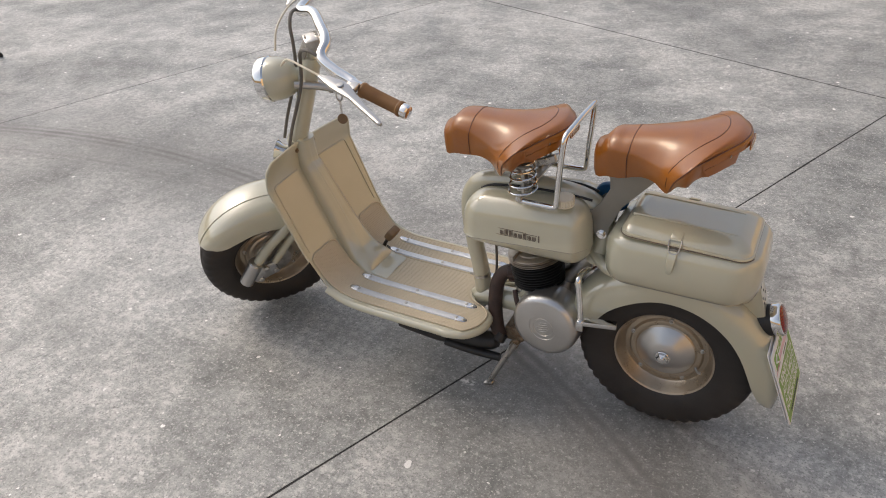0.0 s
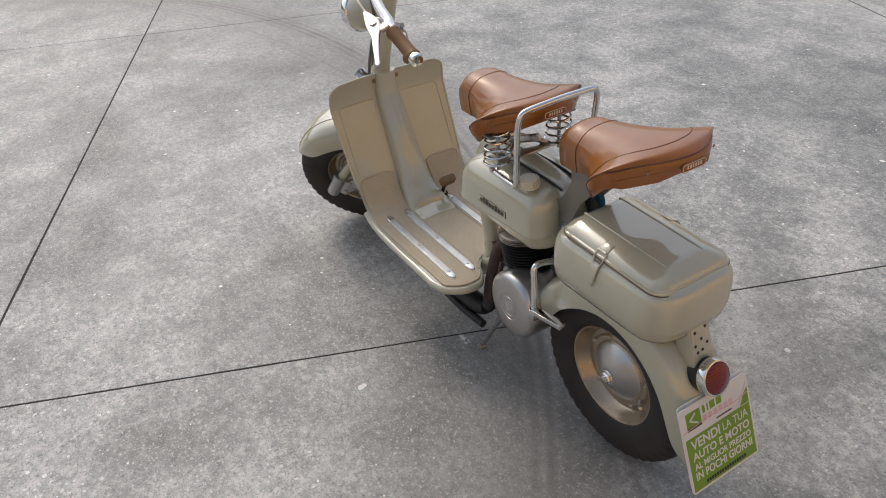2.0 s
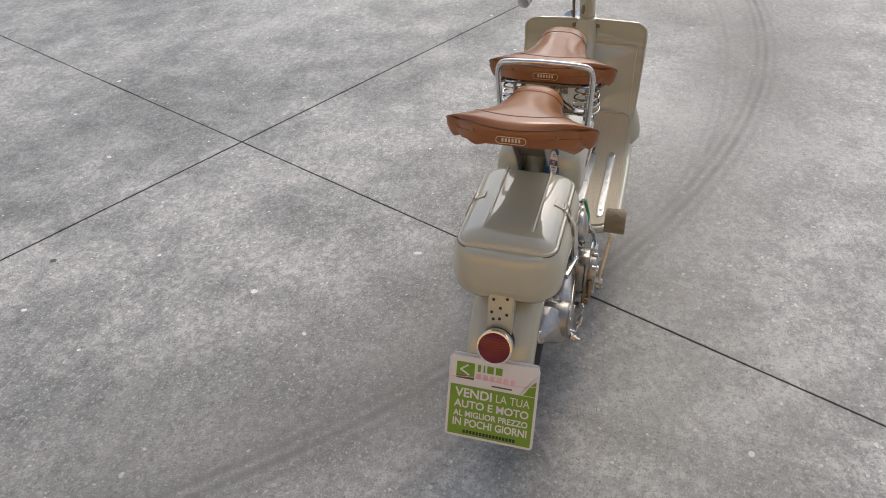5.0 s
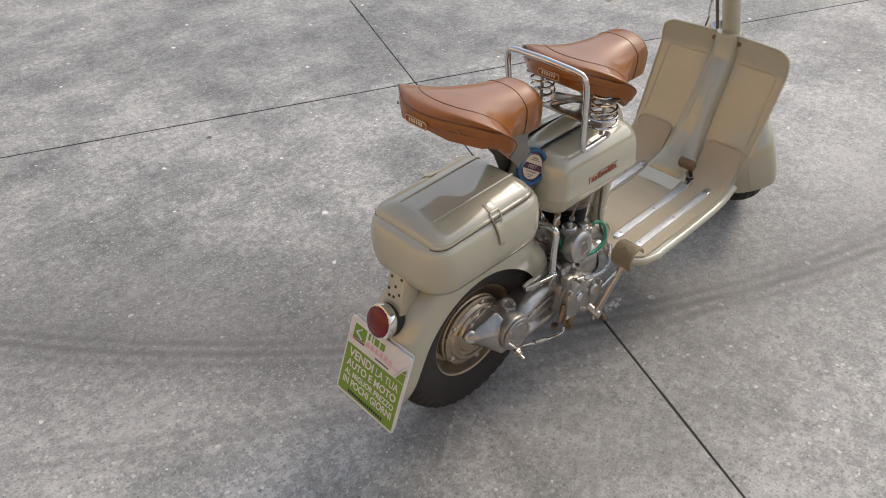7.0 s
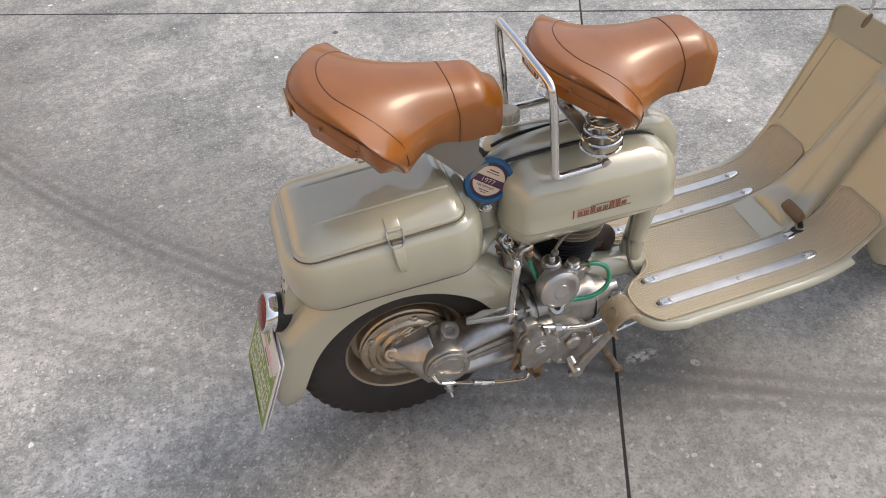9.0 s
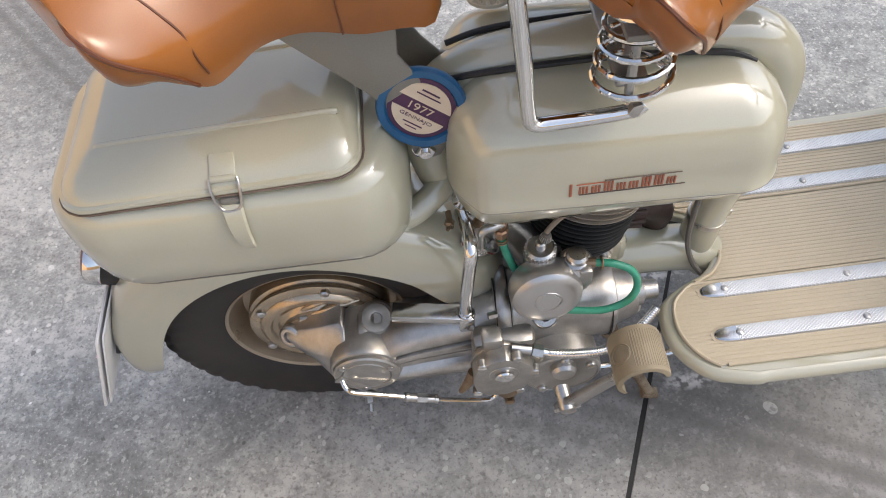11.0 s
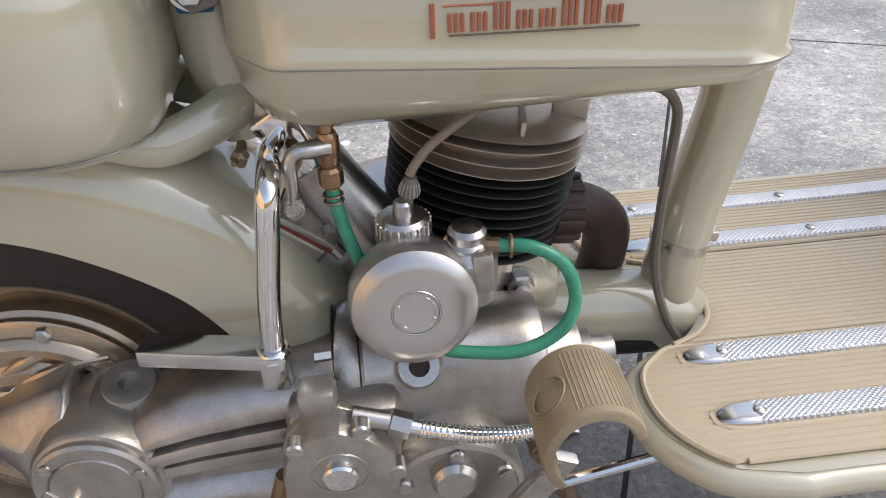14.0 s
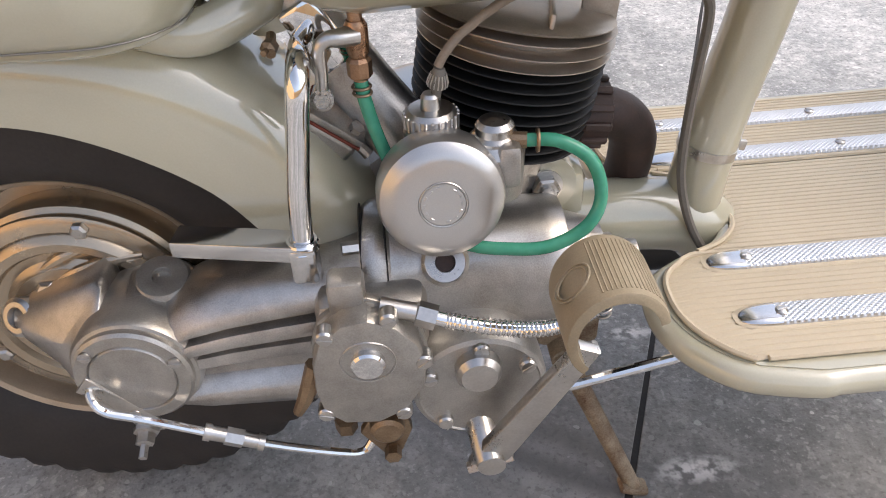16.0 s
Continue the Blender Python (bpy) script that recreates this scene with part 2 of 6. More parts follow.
    for cx, cy, r, wide, amount in ((2.5, 3.38, 4.05, 0.085, 0.95), (2.2, 4.55, 5.05, 0.06, 0.45), (2.5, 3.36, 4.0, 0.55, 0.66)):
        dx, dy = math_node(nt, "SUBTRACT", sep.outputs[0], cx), math_node(nt, "SUBTRACT", sep.outputs[1], cy)
        rad = math_node(nt, "SQRT", math_node(nt, "ADD", math_node(nt, "MULTIPLY", dx, dx), math_node(nt, "MULTIPLY", dy, dy)))
        off = math_node(nt, "SUBTRACT", rad, r)
        band = math_node(nt, "SUBTRACT", 1.0, math_node(nt, "SMOOTH_MIN", math_node(nt, "DIVIDE", math_node(nt, "ABSOLUTE", off), wide), 1.0, 0.3))
        lines = math_node(nt, "MULTIPLY_ADD", math_node(nt, "SINE", math_node(nt, "MULTIPLY", off, 165.0)), 0.45, 0.55) if wide < 0.3 else 1.0
        worn = ramp(nt, mid, (0.36, (0.45, 0.45, 0.45)), (0.58, (1, 1, 1)))
        fac = math_node(nt, "MULTIPLY", math_node(nt, "MULTIPLY", band, lines), math_node(nt, "MULTIPLY", worn, amount))
        col = mix(nt, fac, col, (0.13, 0.125, 0.12))
    # a broad dark patch with an uneven edge, right of the rear wheel
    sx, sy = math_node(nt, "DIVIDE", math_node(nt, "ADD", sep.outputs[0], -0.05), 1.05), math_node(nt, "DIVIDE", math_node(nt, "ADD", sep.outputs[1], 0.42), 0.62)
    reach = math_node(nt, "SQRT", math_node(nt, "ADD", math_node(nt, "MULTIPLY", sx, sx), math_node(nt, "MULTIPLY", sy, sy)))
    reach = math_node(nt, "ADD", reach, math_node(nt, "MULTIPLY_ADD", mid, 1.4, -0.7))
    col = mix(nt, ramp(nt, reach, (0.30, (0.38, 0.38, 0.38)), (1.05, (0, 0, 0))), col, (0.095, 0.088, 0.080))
    # pale scrapes where the stand's feet have dragged
    for x, y, lx, ly in ((0.478, -0.078, 0.045, 0.016), (0.468, 0.096, 0.03, 0.012)):
        ex = math_node(nt, "DIVIDE", math_node(nt, "SUBTRACT", sep.outputs[0], x), lx)
        ey = math_node(nt, "DIVIDE", math_node(nt, "SUBTRACT", sep.outputs[1], y), ly)
        far = math_node(nt, "ADD", math_node(nt, "MULTIPLY", ex, ex), math_node(nt, "MULTIPLY", ey, ey))
        near = math_node(nt, "SUBTRACT", 1.0, math_node(nt, "MINIMUM", far, 1.0))
        col = mix(nt, math_node(nt, "MULTIPLY", near, ramp(nt, speck, (0.40, (0, 0, 0)), (0.56, (0.9, 0.9, 0.9)))), col, (0.72, 0.70, 0.68))
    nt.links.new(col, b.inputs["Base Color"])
    nt.links.new(math_node(nt, "MULTIPLY_ADD", mid, 0.3, 0.38), b.inputs["Roughness"])
    height = math_node(nt, "ADD", math_node(nt, "MULTIPLY", fine, 0.5), math_node(nt, "MULTIPLY", grit, 0.5))
    bump(nt, b, height, 0.55, 0.004)
    return m


def node_colour(nt, scale, vector):
    n = node(nt, "ShaderNodeTexNoise", Scale=scale, Detail=2.0)
    nt.links.new(vector, n.inputs["Vector"])
    return n.outputs["Color"]


HOSE, LENS, GLASS, TREAD, CONCRETE = hose_green(), lens_red(), clear_glass(), tread_alloy(), concrete()
JOINT = surface("joint_filler", (0.012, 0.012, 0.012), (0.04, 0.038, 0.036), (0.8, 0.95), grain=300, relief=0.3)


# ---- shapes: every helper gives (vertices, faces) ----
def cat(*gs):
    vs, fs = [], []
    for v, f in gs:
        n = len(vs)
        vs += v
        fs += [tuple(i + n for i in face) for face in f]
    return vs, fs


def moved(g, m):
    return [m @ Vector(v) for v in g[0]], g[1]


def mirrored(g):
    return [Vector((v[0], -v[1], v[2])) for v in g[0]], [tuple(reversed(f)) for f in g[1]]


def place(at, towards=(0, 0, 1)):
    """A pose at a point with its z axis along a direction."""
    return Matrix.Translation(at) @ Vector(towards).to_track_quat("Z", "Y").to_matrix().to_4x4()


def smooth_path(pts, sub=6):
    pts = [Vector(p) for p in pts]
    if len(pts) < 3:
        return pts
    out = []
    for i in range(len(pts) - 1):
        a, b, c, d = pts[max(i - 1, 0)], pts[i], pts[i + 1], pts[min(i + 2, len(pts) - 1)]
        for k in range(sub):
            t = k / sub
            out.append(0.5 * (2 * b + (c - a) * t + (2 * a - 5 * b + 4 * c - d) * t * t + (3 * b - a - 3 * c + d) * t ** 3))
    return out + [pts[-1]]


def tube(pts, r, n=12, sub=6):
    """A round bar along a smooth path; r is a radius, or one for each point."""
    path = smooth_path(pts, sub)
    count = len(path)
    radii = [r] * count if isinstance(r, (int, float)) else list(np.interp(np.linspace(0, len(pts) - 1, count), range(len(pts)), r))
    vs, fs = [], []
    side = None
    for i, p in enumerate(path):
        way = (path[min(i + 1, count - 1)] - path[max(i - 1, 0)]).normalized()
        if side is None:
            side = way.orthogonal().normalized()
        side = (side - way * side.dot(way)).normalized()
        up = way.cross(side)
        for k in range(n):
            a = 2 * math.pi * k / n
            vs.append(p + (side * math.cos(a) + up * math.sin(a)) * radii[i])
    for i in range(count - 1):
        for k in range(n):
            j = (k + 1) % n
            fs.append((i * n + k, i * n + j, (i + 1) * n + j, (i + 1) * n + k))
    return vs, fs + [tuple(range(n))[::-1], tuple(range((count - 1) * n, count * n))]


def lathe(profile, n=36, caps=True):
    """A turned shape about z from (radius, height) pairs, bottom to top."""
    vs, fs = [], []
    for r, z in profile:
        vs += [Vector((max(r, 1e-5) * math.cos(2 * math.pi * k / n), max(r, 1e-5) * math.sin(2 * math.pi * k / n), z)) for k in range(n)]
    for i in range(len(profile) - 1):
        for k in range(n):
            j = (k + 1) % n
            fs.append((i * n + k, i * n + j, (i + 1) * n + j, (i + 1) * n + k))
    last = (len(profile) - 1) * n
    return vs, fs if not caps else fs + [tuple(range(n))[::-1], tuple(range(last, last + n))]


def ring(r, thick, n=40, m=10):
    """A torus about z."""
    vs = [Vector(((r + thick * math.cos(b)) * math.cos(a), (r + thick * math.cos(b)) * math.sin(a), thick * math.sin(b)))
          for a in (2 * math.pi * i / n for i in range(n)) for b in (2 * math.pi * k / m for k in range(m))]
    fs = [(i * m + k, ((i + 1) % n) * m + k, ((i + 1) % n) * m + (k + 1) % m, i * m + (k + 1) % m) for i in range(n) for k in range(m)]
    return vs, fs


def from_bmesh(bm):
    bm.verts.index_update()
    g = [v.co.copy() for v in bm.verts], [tuple(v.index for v in f.verts) for f in bm.faces]
    bm.free()
    return g


def rbox(x, y, z, bevel=0.003, seg=2):
    """A box with rounded edges about its centre."""
    bm = bmesh.new()
    bmesh.ops.create_cube(bm, size=1.0, matrix=Matrix.Diagonal((x, y, z, 1)))
    bmesh.ops.bevel(bm, geom=bm.edges[:], offset=min(bevel, 0.49 * min(x, y, z)), segments=seg, affect="EDGES", profile=0.5)
    return from_bmesh(bm)


def plate(outline, thick, bevel=0.0015):
    """A flat piece cut to an outline in x and y, centred on z = 0, with softened edges."""
    bm = bmesh.new()
    face = bm.faces.new([bm.verts.new((x, y, -thick / 2)) for x, y in outline])
    grown = bmesh.ops.extrude_face_region(bm, geom=[face])
    bmesh.ops.translate(bm, verts=[v for v in grown["geom"] if isinstance(v, bmesh.types.BMVert)], vec=(0, 0, thick))
    bmesh.ops.recalc_face_normals(bm, faces=bm.faces[:])
    rims = [e for e in bm.edges if abs(e.verts[0].co.z - e.verts[1].co.z) < 1e-6]
    if bevel:
        bmesh.ops.bevel(bm, geom=rims, offset=min(bevel, thick * 0.45), segments=2, affect="EDGES", profile=0.5)
    return from_bmesh(bm)


def loft(rings, caps=True):
    n = len(rings[0])
    vs = [Vector(p) for r in rings for p in r]
    fs = [(i * n + k, i * n + (k + 1) % n, (i + 1) * n + (k + 1) % n, (i + 1) * n + k) for i in range(len(rings) - 1) for k in range(n)]
    if caps:
        fs += [tuple(range(n))[::-1], tuple(range((len(rings) - 1) * n, len(rings) * n))]
    return vs, fs


def rounded(x0, x1, y0, y1, r, n=7):
    """A rectangle with round corners, as (x, y) pairs, anticlockwise."""
    out = []
    for cx, cy, a0 in ((x1 - r, y1 - r, 0), (x0 + r, y1 - r, 90), (x0 + r, y0 + r, 180), (x1 - r, y0 + r, 270)):
        out += [(cx + r * math.cos(radians(a0 + 90 * k / n)), cy + r * math.sin(radians(a0 + 90 * k / n))) for k in range(n + 1)]
    return out


def rounded_ends(x0, x1, w, r_back, r_front, n=7):
    """As rounded(), about y = 0, with a radius for the corners at each end."""
    out = []
    for cx, sy, r, a0 in ((x1 - r_front, 1, r_front, 0), (x0 + r_back, 1, r_back, 90), (x0 + r_back, -1, r_back, 180), (x1 - r_front, -1, r_front, 270)):
        out += [(cx + r * math.cos(radians(a0 + 90 * k / n)), sy * (w - r) + r * math.sin(radians(a0 + 90 * k / n))) for k in range(n + 1)]
    return out


def ease(table, u):
    """A smooth curve through (u, value) pairs."""
    us, values = [p[0] for p in table], [p[1] for p in table]
    k = int(np.clip(np.searchsorted(us, u) - 1, 0, len(us) - 2))
    h = us[k + 1] - us[k]
    t = float(np.clip((u - us[k]) / h, 0, 1))
    slope = lambda i: (values[min(i + 1, len(us) - 1)] - values[max(i - 1, 0)]) / (us[min(i + 1, len(us) - 1)] - us[max(i - 1, 0)])
    a, b, ma, mb = values[k], values[k + 1], slope(k) * h, slope(k + 1) * h
    return a * (2 * t ** 3 - 3 * t * t + 1) + ma * (t ** 3 - 2 * t * t + t) + b * (3 * t * t - 2 * t ** 3) + mb * (t ** 3 - t * t)


def lettering(text, width, height, bold=0.0):
    """The words as a thin flat mesh, fitted into width and height about the origin, readable from +z."""
    data = bpy.data.curves.new("words", "FONT")
    data.body, data.extrude, data.offset = text, 0.02, bold
    ob = new("words", data)
    g = bpy.context.evaluated_depsgraph_get()
    g.update()
    mesh = bpy.data.meshes.new_from_object(ob.evaluated_get(g))
    vs, fs = [v.co.copy() for v in mesh.vertices], [tuple(p.vertices) for p in mesh.polygons]
    bpy.data.objects.remove(ob)
    bpy.data.curves.remove(data)
    bpy.data.meshes.remove(mesh)
    lo = [min(v[i] for v in vs) for i in (0, 1)]
    hi = [max(v[i] for v in vs) for i in (0, 1)]
    for v in vs:
        v.x, v.y, v.z = ((v.x - lo[0]) / (hi[0] - lo[0]) - 0.5) * width, ((v.y - lo[1]) / (hi[1] - lo[1]) - 0.5) * height, v.z * 0.008
    return vs, fs


def part(name, g, material, parent, label="", sharp=32):
    """One mesh object under a thing or a part."""
    mesh = bpy.data.meshes.new(name)
    mesh.from_pydata([tuple(v) for v in g[0]], [], g[1])
    bm = bmesh.new()
    bm.from_mesh(mesh)
    bmesh.ops.recalc_face_normals(bm, faces=bm.faces[:])
    bm.to_mesh(mesh)
    bm.free()
    mesh.materials.append(material)
    mesh.polygons.foreach_set("use_smooth", [True] * len(mesh.polygons))
    mesh.set_sharp_from_angle(angle=radians(sharp))
    ob = new(name, mesh)
    ob.parent = parent
    return tagged(ob, label)


def thing(name, label, category, at=(0, 0, 0)):
    ob = new(name)
    ob.location = at
    ob.empty_display_size = 0.1
    return tagged(ob, label, category)


# ---- ground: concrete slabs on one dark bed ----
def slab_mesh():
    half_v, half_u, gap_v, gap_u = VSTEP / 2, USTEP / 2, 0.0024, 0.0036
    rings = []
    for inset, z in ((0.0, -0.015), (0.0, -0.002), (0.0004, -0.0004), (0.0011, 0.0)):
        a, b = half_v - gap_v - inset, half_u - gap_u - inset
        # worn, uneven arrises
        edge = []
        for (x0, y0), (x1, y1) in (((-a, -b), (a, -b)), ((a, -b), (a, b)), ((a, b), (-a, b)), ((-a, b), (-a, -b))):
            for k in range(60):
                t = k / 60
                x, y = x0 + (x1 - x0) * t, y0 + (y1 - y0) * t
                w = 0.0016 * max(0.0, noise.noise((x * 9, y * 9, 0.3))) + 0.0030 * max(0.0, noise.noise((x * 3.1, y * 3.1, 4.0)) - 0.2)
                edge.append((x * (1 - w / a), y * (1 - w / b), z))
        rings.append(edge)
    g = loft(rings, caps=False)
    n = len(rings[0])
    return g[0], g[1] + [tuple(range(3 * n, 4 * n))]


ground = new("ground", bpy.data.meshes.new("ground"))
ground.data.from_pydata([(-300, -300, -0.0009), (300, -300, -0.0009), (300, 300, -0.0009), (-300, 300, -0.0009)], [], [(0, 1, 2, 3)])
ground.data.materials.append(JOINT)
tagged(ground, "dark bed under a yard of worn grey concrete slabs", "ground", kind="structure")
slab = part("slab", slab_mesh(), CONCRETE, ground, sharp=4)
turn = Matrix(((V.x, U.x, 0, 0), (V.y, U.y, 0, 0), (0, 0, 1, 0), (0, 0, 0, 1)))
for i in range(-8, 9):
    for j in range(-7, 8):
        centre = V * (V0 + VSTEP * (i + 0.5)) + U * (U0 + USTEP * (j + 0.5))
        ob = slab if (i, j) == (0, 0) else slab.copy()
        if ob is not slab:
            scene.collection.objects.link(ob)
            ob.parent = ground
        ob.matrix_basis = Matrix.Translation(centre) @ turn

# ---- plain plastered walls, unseen, added for warm bounce and a horizon in reflections ----
PLASTER = surface("ochre_plaster", (0.70, 0.46, 0.23), (0.80, 0.55, 0.30), (0.8, 0.95), grain=40, patch=0.8, relief=0.3, depth=0.004)


def build_unseen_wall(name, x0, x1, y0, y1, high):
    wall = part(name, moved(rbox(x1 - x0, y1 - y0, high, 0.03), Matrix.Translation(((x0 + x1) / 2, (y0 + y1) / 2, high / 2 - 0.01))), PLASTER, None)
    tagged(wall, "unseen ochre wall added for warm bounce light and reflections", "wall", kind="structure")


# the one behind is nearest and tallest, to throw warm light forward
build_unseen_wall("bounce_wall_back", -7.4, -7.0, -18.0, 20.0, 4.6)
build_unseen_wall("unseen_wall_right", -7.0, 22.0, -18.4, -18.0, 3.2)
build_unseen_wall("unseen_wall_left", -7.0, 22.0, 20.0, 20.4, 3.2)
build_unseen_wall("unseen_wall_front", 22.0, 22.4, -18.0, 20.0, 3.4)


# ---- the scooter: x forward, y to its left, origin under the rear axle ----
scooter = thing("scooter", "vintage cream motor scooter with two tan leather saddles on its stand", "scooter")
SIDES = ((1, "left"), (-1, "right"))


def sided(g, s):
    return g if s > 0 else mirrored(g)


# -- frame --
def build_frame():
    spine = tube([(0.176, 0, 0.400), (0.163, 0, 0.45), (0.165, 0, 0.505), (0.195, 0, 0.542), (0.25, 0, 0.556), (0.33, 0, 0.560), (0.40, 0, 0.558), (0.45, 0, 0.545),
                  (0.478, 0, 0.512), (0.486, 0, 0.46), (0.480, 0, 0.39), (0.466, 0, 0.31), (0.458, 0, 0.235)], [0.0245] * 8 + [0.0235, 0.0215, 0.0205, 0.0205, 0.022], 20, 5)
    frame_part = part("frame_tube", spine, PAINT, scooter, "bent cream frame tube between the tank halves")
    part("main_tube", cat(tube([(0.335, 0, 0.230), (0.42, 0, 0.228), (0.460, 0, 0.220), (0.485, 0, 0.198), (0.53, 0, 0.176), (0.60, 0, 0.168), (0.80, 0, 0.172)], 0.0285, 20)), PAINT, scooter)
    for s, _ in SIDES:
        part("rear_tube", sided(tube([(0.182, 0.004, 0.428), (0.155, 0.030, 0.416), (0.125, 0.046, 0.410), (0.085, 0.050, 0.424)], [0.0150, 0.0135, 0.0130, 0.0130], 16), s), PAINT, scooter)
    part("tube_clamp", moved(cat(lathe([(0.0200, -0.0035), (0.0218, -0.0035), (0.0218, 0.0035), (0.0200, 0.0035)], 28), moved(rbox(0.004, 0.012, 0.008, 0.001), Matrix.Translation((0.004, -0.026, 0)))), place((0.4625, 0, 0.285), (0.15, 0, 1))), STEEL, frame_part, "thin metal strap round the tube")
    part("drain_cable", tube([(0.408, -0.031, 0.418), (0.420, -0.028, 0.415), (0.430, -0.026, 0.406), (0.4345, -0.025, 0.389), (0.433, -0.0255, 0.334), (0.4355, -0.0255, 0.279), (0.447, -0.0300, 0.238), (0.466, -0.034, 0.208), (0.490, -0.038, 0.190)], 0.0034, 8), CABLE, frame_part)


# -- rear wheel --
def tyre_shape(r=0.2010, rim=0.1075, half=0.0455, n=132, deep=0.0052):
    rows = []
    for k in range(n):
        a = 2 * math.pi * k / n
        cut = deep if k % 3 == 0 else 0.0
        prof = [(rim, 0.030), (rim + 0.006, 0.037), (rim + 0.022, 0.0445), (rim + 0.045, half), (rim + 0.066, 0.0455), (r - 0.017 - 0.5 * cut, 0.0425 - 0.6 * cut), (r - 0.008 - cut, 0.036), (r - 0.003 - 0.4 * cut, 0.024),
                (r - 0.0005, 0.013), (r - 0.004, 0.0115), (r - 0.004, 0.009), (r, 0.0075), (r, -0.0075), (r - 0.004, -0.009), (r - 0.004, -0.0115), (r - 0.0005, -0.013),
                (r - 0.003 - 0.4 * cut, -0.024), (r - 0.008 - cut, -0.036), (r - 0.017 - 0.5 * cut, -0.0425 + 0.6 * cut), (rim + 0.066, -0.0455), (rim + 0.045, -half), (rim + 0.022, -0.0445), (rim + 0.006, -0.037), (rim, -0.030)]
        rows.append([(q * math.cos(a), q * math.sin(a), h) for q, h in prof])
    m = len(rows[0])
    vs = [Vector(p) for row in rows for p in row]
    fs = [(i * m + k, ((i + 1) % n) * m + k, ((i + 1) % n) * m + (k + 1) % m, i * m + (k + 1) % m) for i in range(n) for k in range(m)]
    return vs, fs


def wheel(parent_name, m, hub_side, label):
    """A pressed steel wheel about z; hub_side is the side of the open, dished face."""
    w = part(parent_name, moved(lathe([(q * 0.955, h) for q, h in [(0.113, -0.034), (0.117, -0.036), (0.119, -0.033), (0.112, -0.026), (0.107, -0.012), (0.105, 0), (0.107, 0.012), (0.112, 0.026), (0.119, 0.033), (0.117, 0.036), (0.113, 0.034), (0.107, 0.022),
                                       (0.102, 0.010), (0.098, 0.006), (0.088, 0.007), (0.083, 0.012), (0.078, 0.013), (0.072, 0.012), (0.068, 0.016), (0.064, 0.017), (0.03, 0.018), (0.03, -0.002), (0.098, -0.002), (0.105, -0.015), (0.113, -0.034)]], 64, False), m), RIM, scooter, label)
    part("tyre", moved(tyre_shape(), m), TYRE, w, "black rubber tyre with worn tread blocks", sharp=40)
    for k in range(5):
        a = 2 * math.pi * (k + 0.2) / 5
        part("wheel_nut", moved(lathe([(0.0062, 0.0), (0.0062, 0.005), (0.005, 0.006), (0.003, 0.0062), (0.003, 0.010), (0.0, 0.011)], 6), m @ Matrix.Translation((0.0815 * math.cos(a), 0.0815 * math.sin(a), 0.0068))), STEEL, w)
    return w


def build_rear_wheel():
    left = place((0, 0, 0.205), (0, 1, 0))
    w = wheel("rear_wheel", left, 1, "silver pressed steel rear wheel")
    part("hub_cone", moved(lathe([(0.0660, 0.008), (0.0655, 0.0155), (0.0630, 0.0180), (0.052, 0.0245), (0.036, 0.0345), (0.0235, 0.041), (0.018, 0.0415), (0.0175, 0.043), (0.0, 0.043)], 56), left), ALLOY_SMOOTH, w, "polished cone over the hub")
    part("axle_nut", moved(cat(lathe([(0.0125, 0.040), (0.0125, 0.048), (0.0105, 0.0505), (0.006, 0.0505)], 6), lathe([(0.006, 0.045), (0.006, 0.054), (0.0, 0.055)], 14), moved(ring(0.0145, 0.002), Matrix.Translation((0, 0, 0.042)))), left), CHROME, w)
    part("valve", tube([(-0.070, 0.016, 0.178), (-0.078, 0.026, 0.176), (-0.088, 0.034, 0.182)], 0.0035, 8), STEEL, w)
    right = place((0, 0, 0.205), (0, -1, 0))
    drum = part("brake_drum", moved(lathe([(0.0846, -0.004), (0.0859, 0.02), (0.0851, 0.025), (0.0814, 0.0275), (0.0796, 0.027), (0.0796, 0.03), (0.0833, 0.0312), (0.0833, 0.0345), (0.0796, 0.0365), (0.072, 0.037), (0.0707, 0.0395), (0.0657, 0.0425), (0.0594, 0.042), (0.0567, 0.0385), (0.0504, 0.0375), (0.0468, 0.04), (0.045, 0.0425), (0.0, 0.0435)], 60), right), DRUM, w, "ribbed cast brake drum")
    for a in (0.2, 1.3, 2.5, 3.6, 4.8):
        part("drum_bolt", moved(lathe([(0.006, 0.0), (0.006, 0.004), (0.004, 0.0055), (0.0, 0.0058)], 6), right @ Matrix.Translation((0.0755 * math.cos(a), 0.0755 * math.sin(a), 0.0362))), STEEL, drum)
    for path in ([(-0.010, -0.040, 0.236), (0.010, -0.0415, 0.246), (0.035, -0.0405, 0.253), (0.055, -0.037, 0.253)], [(-0.020, -0.038, 0.243), (0.002, -0.039, 0.257), (0.026, -0.038, 0.265)]):
        part("drum_rib", tube(path, [0.002] + [0.0045] * (len(path) - 2) + [0.002], 10), DRUM, drum)


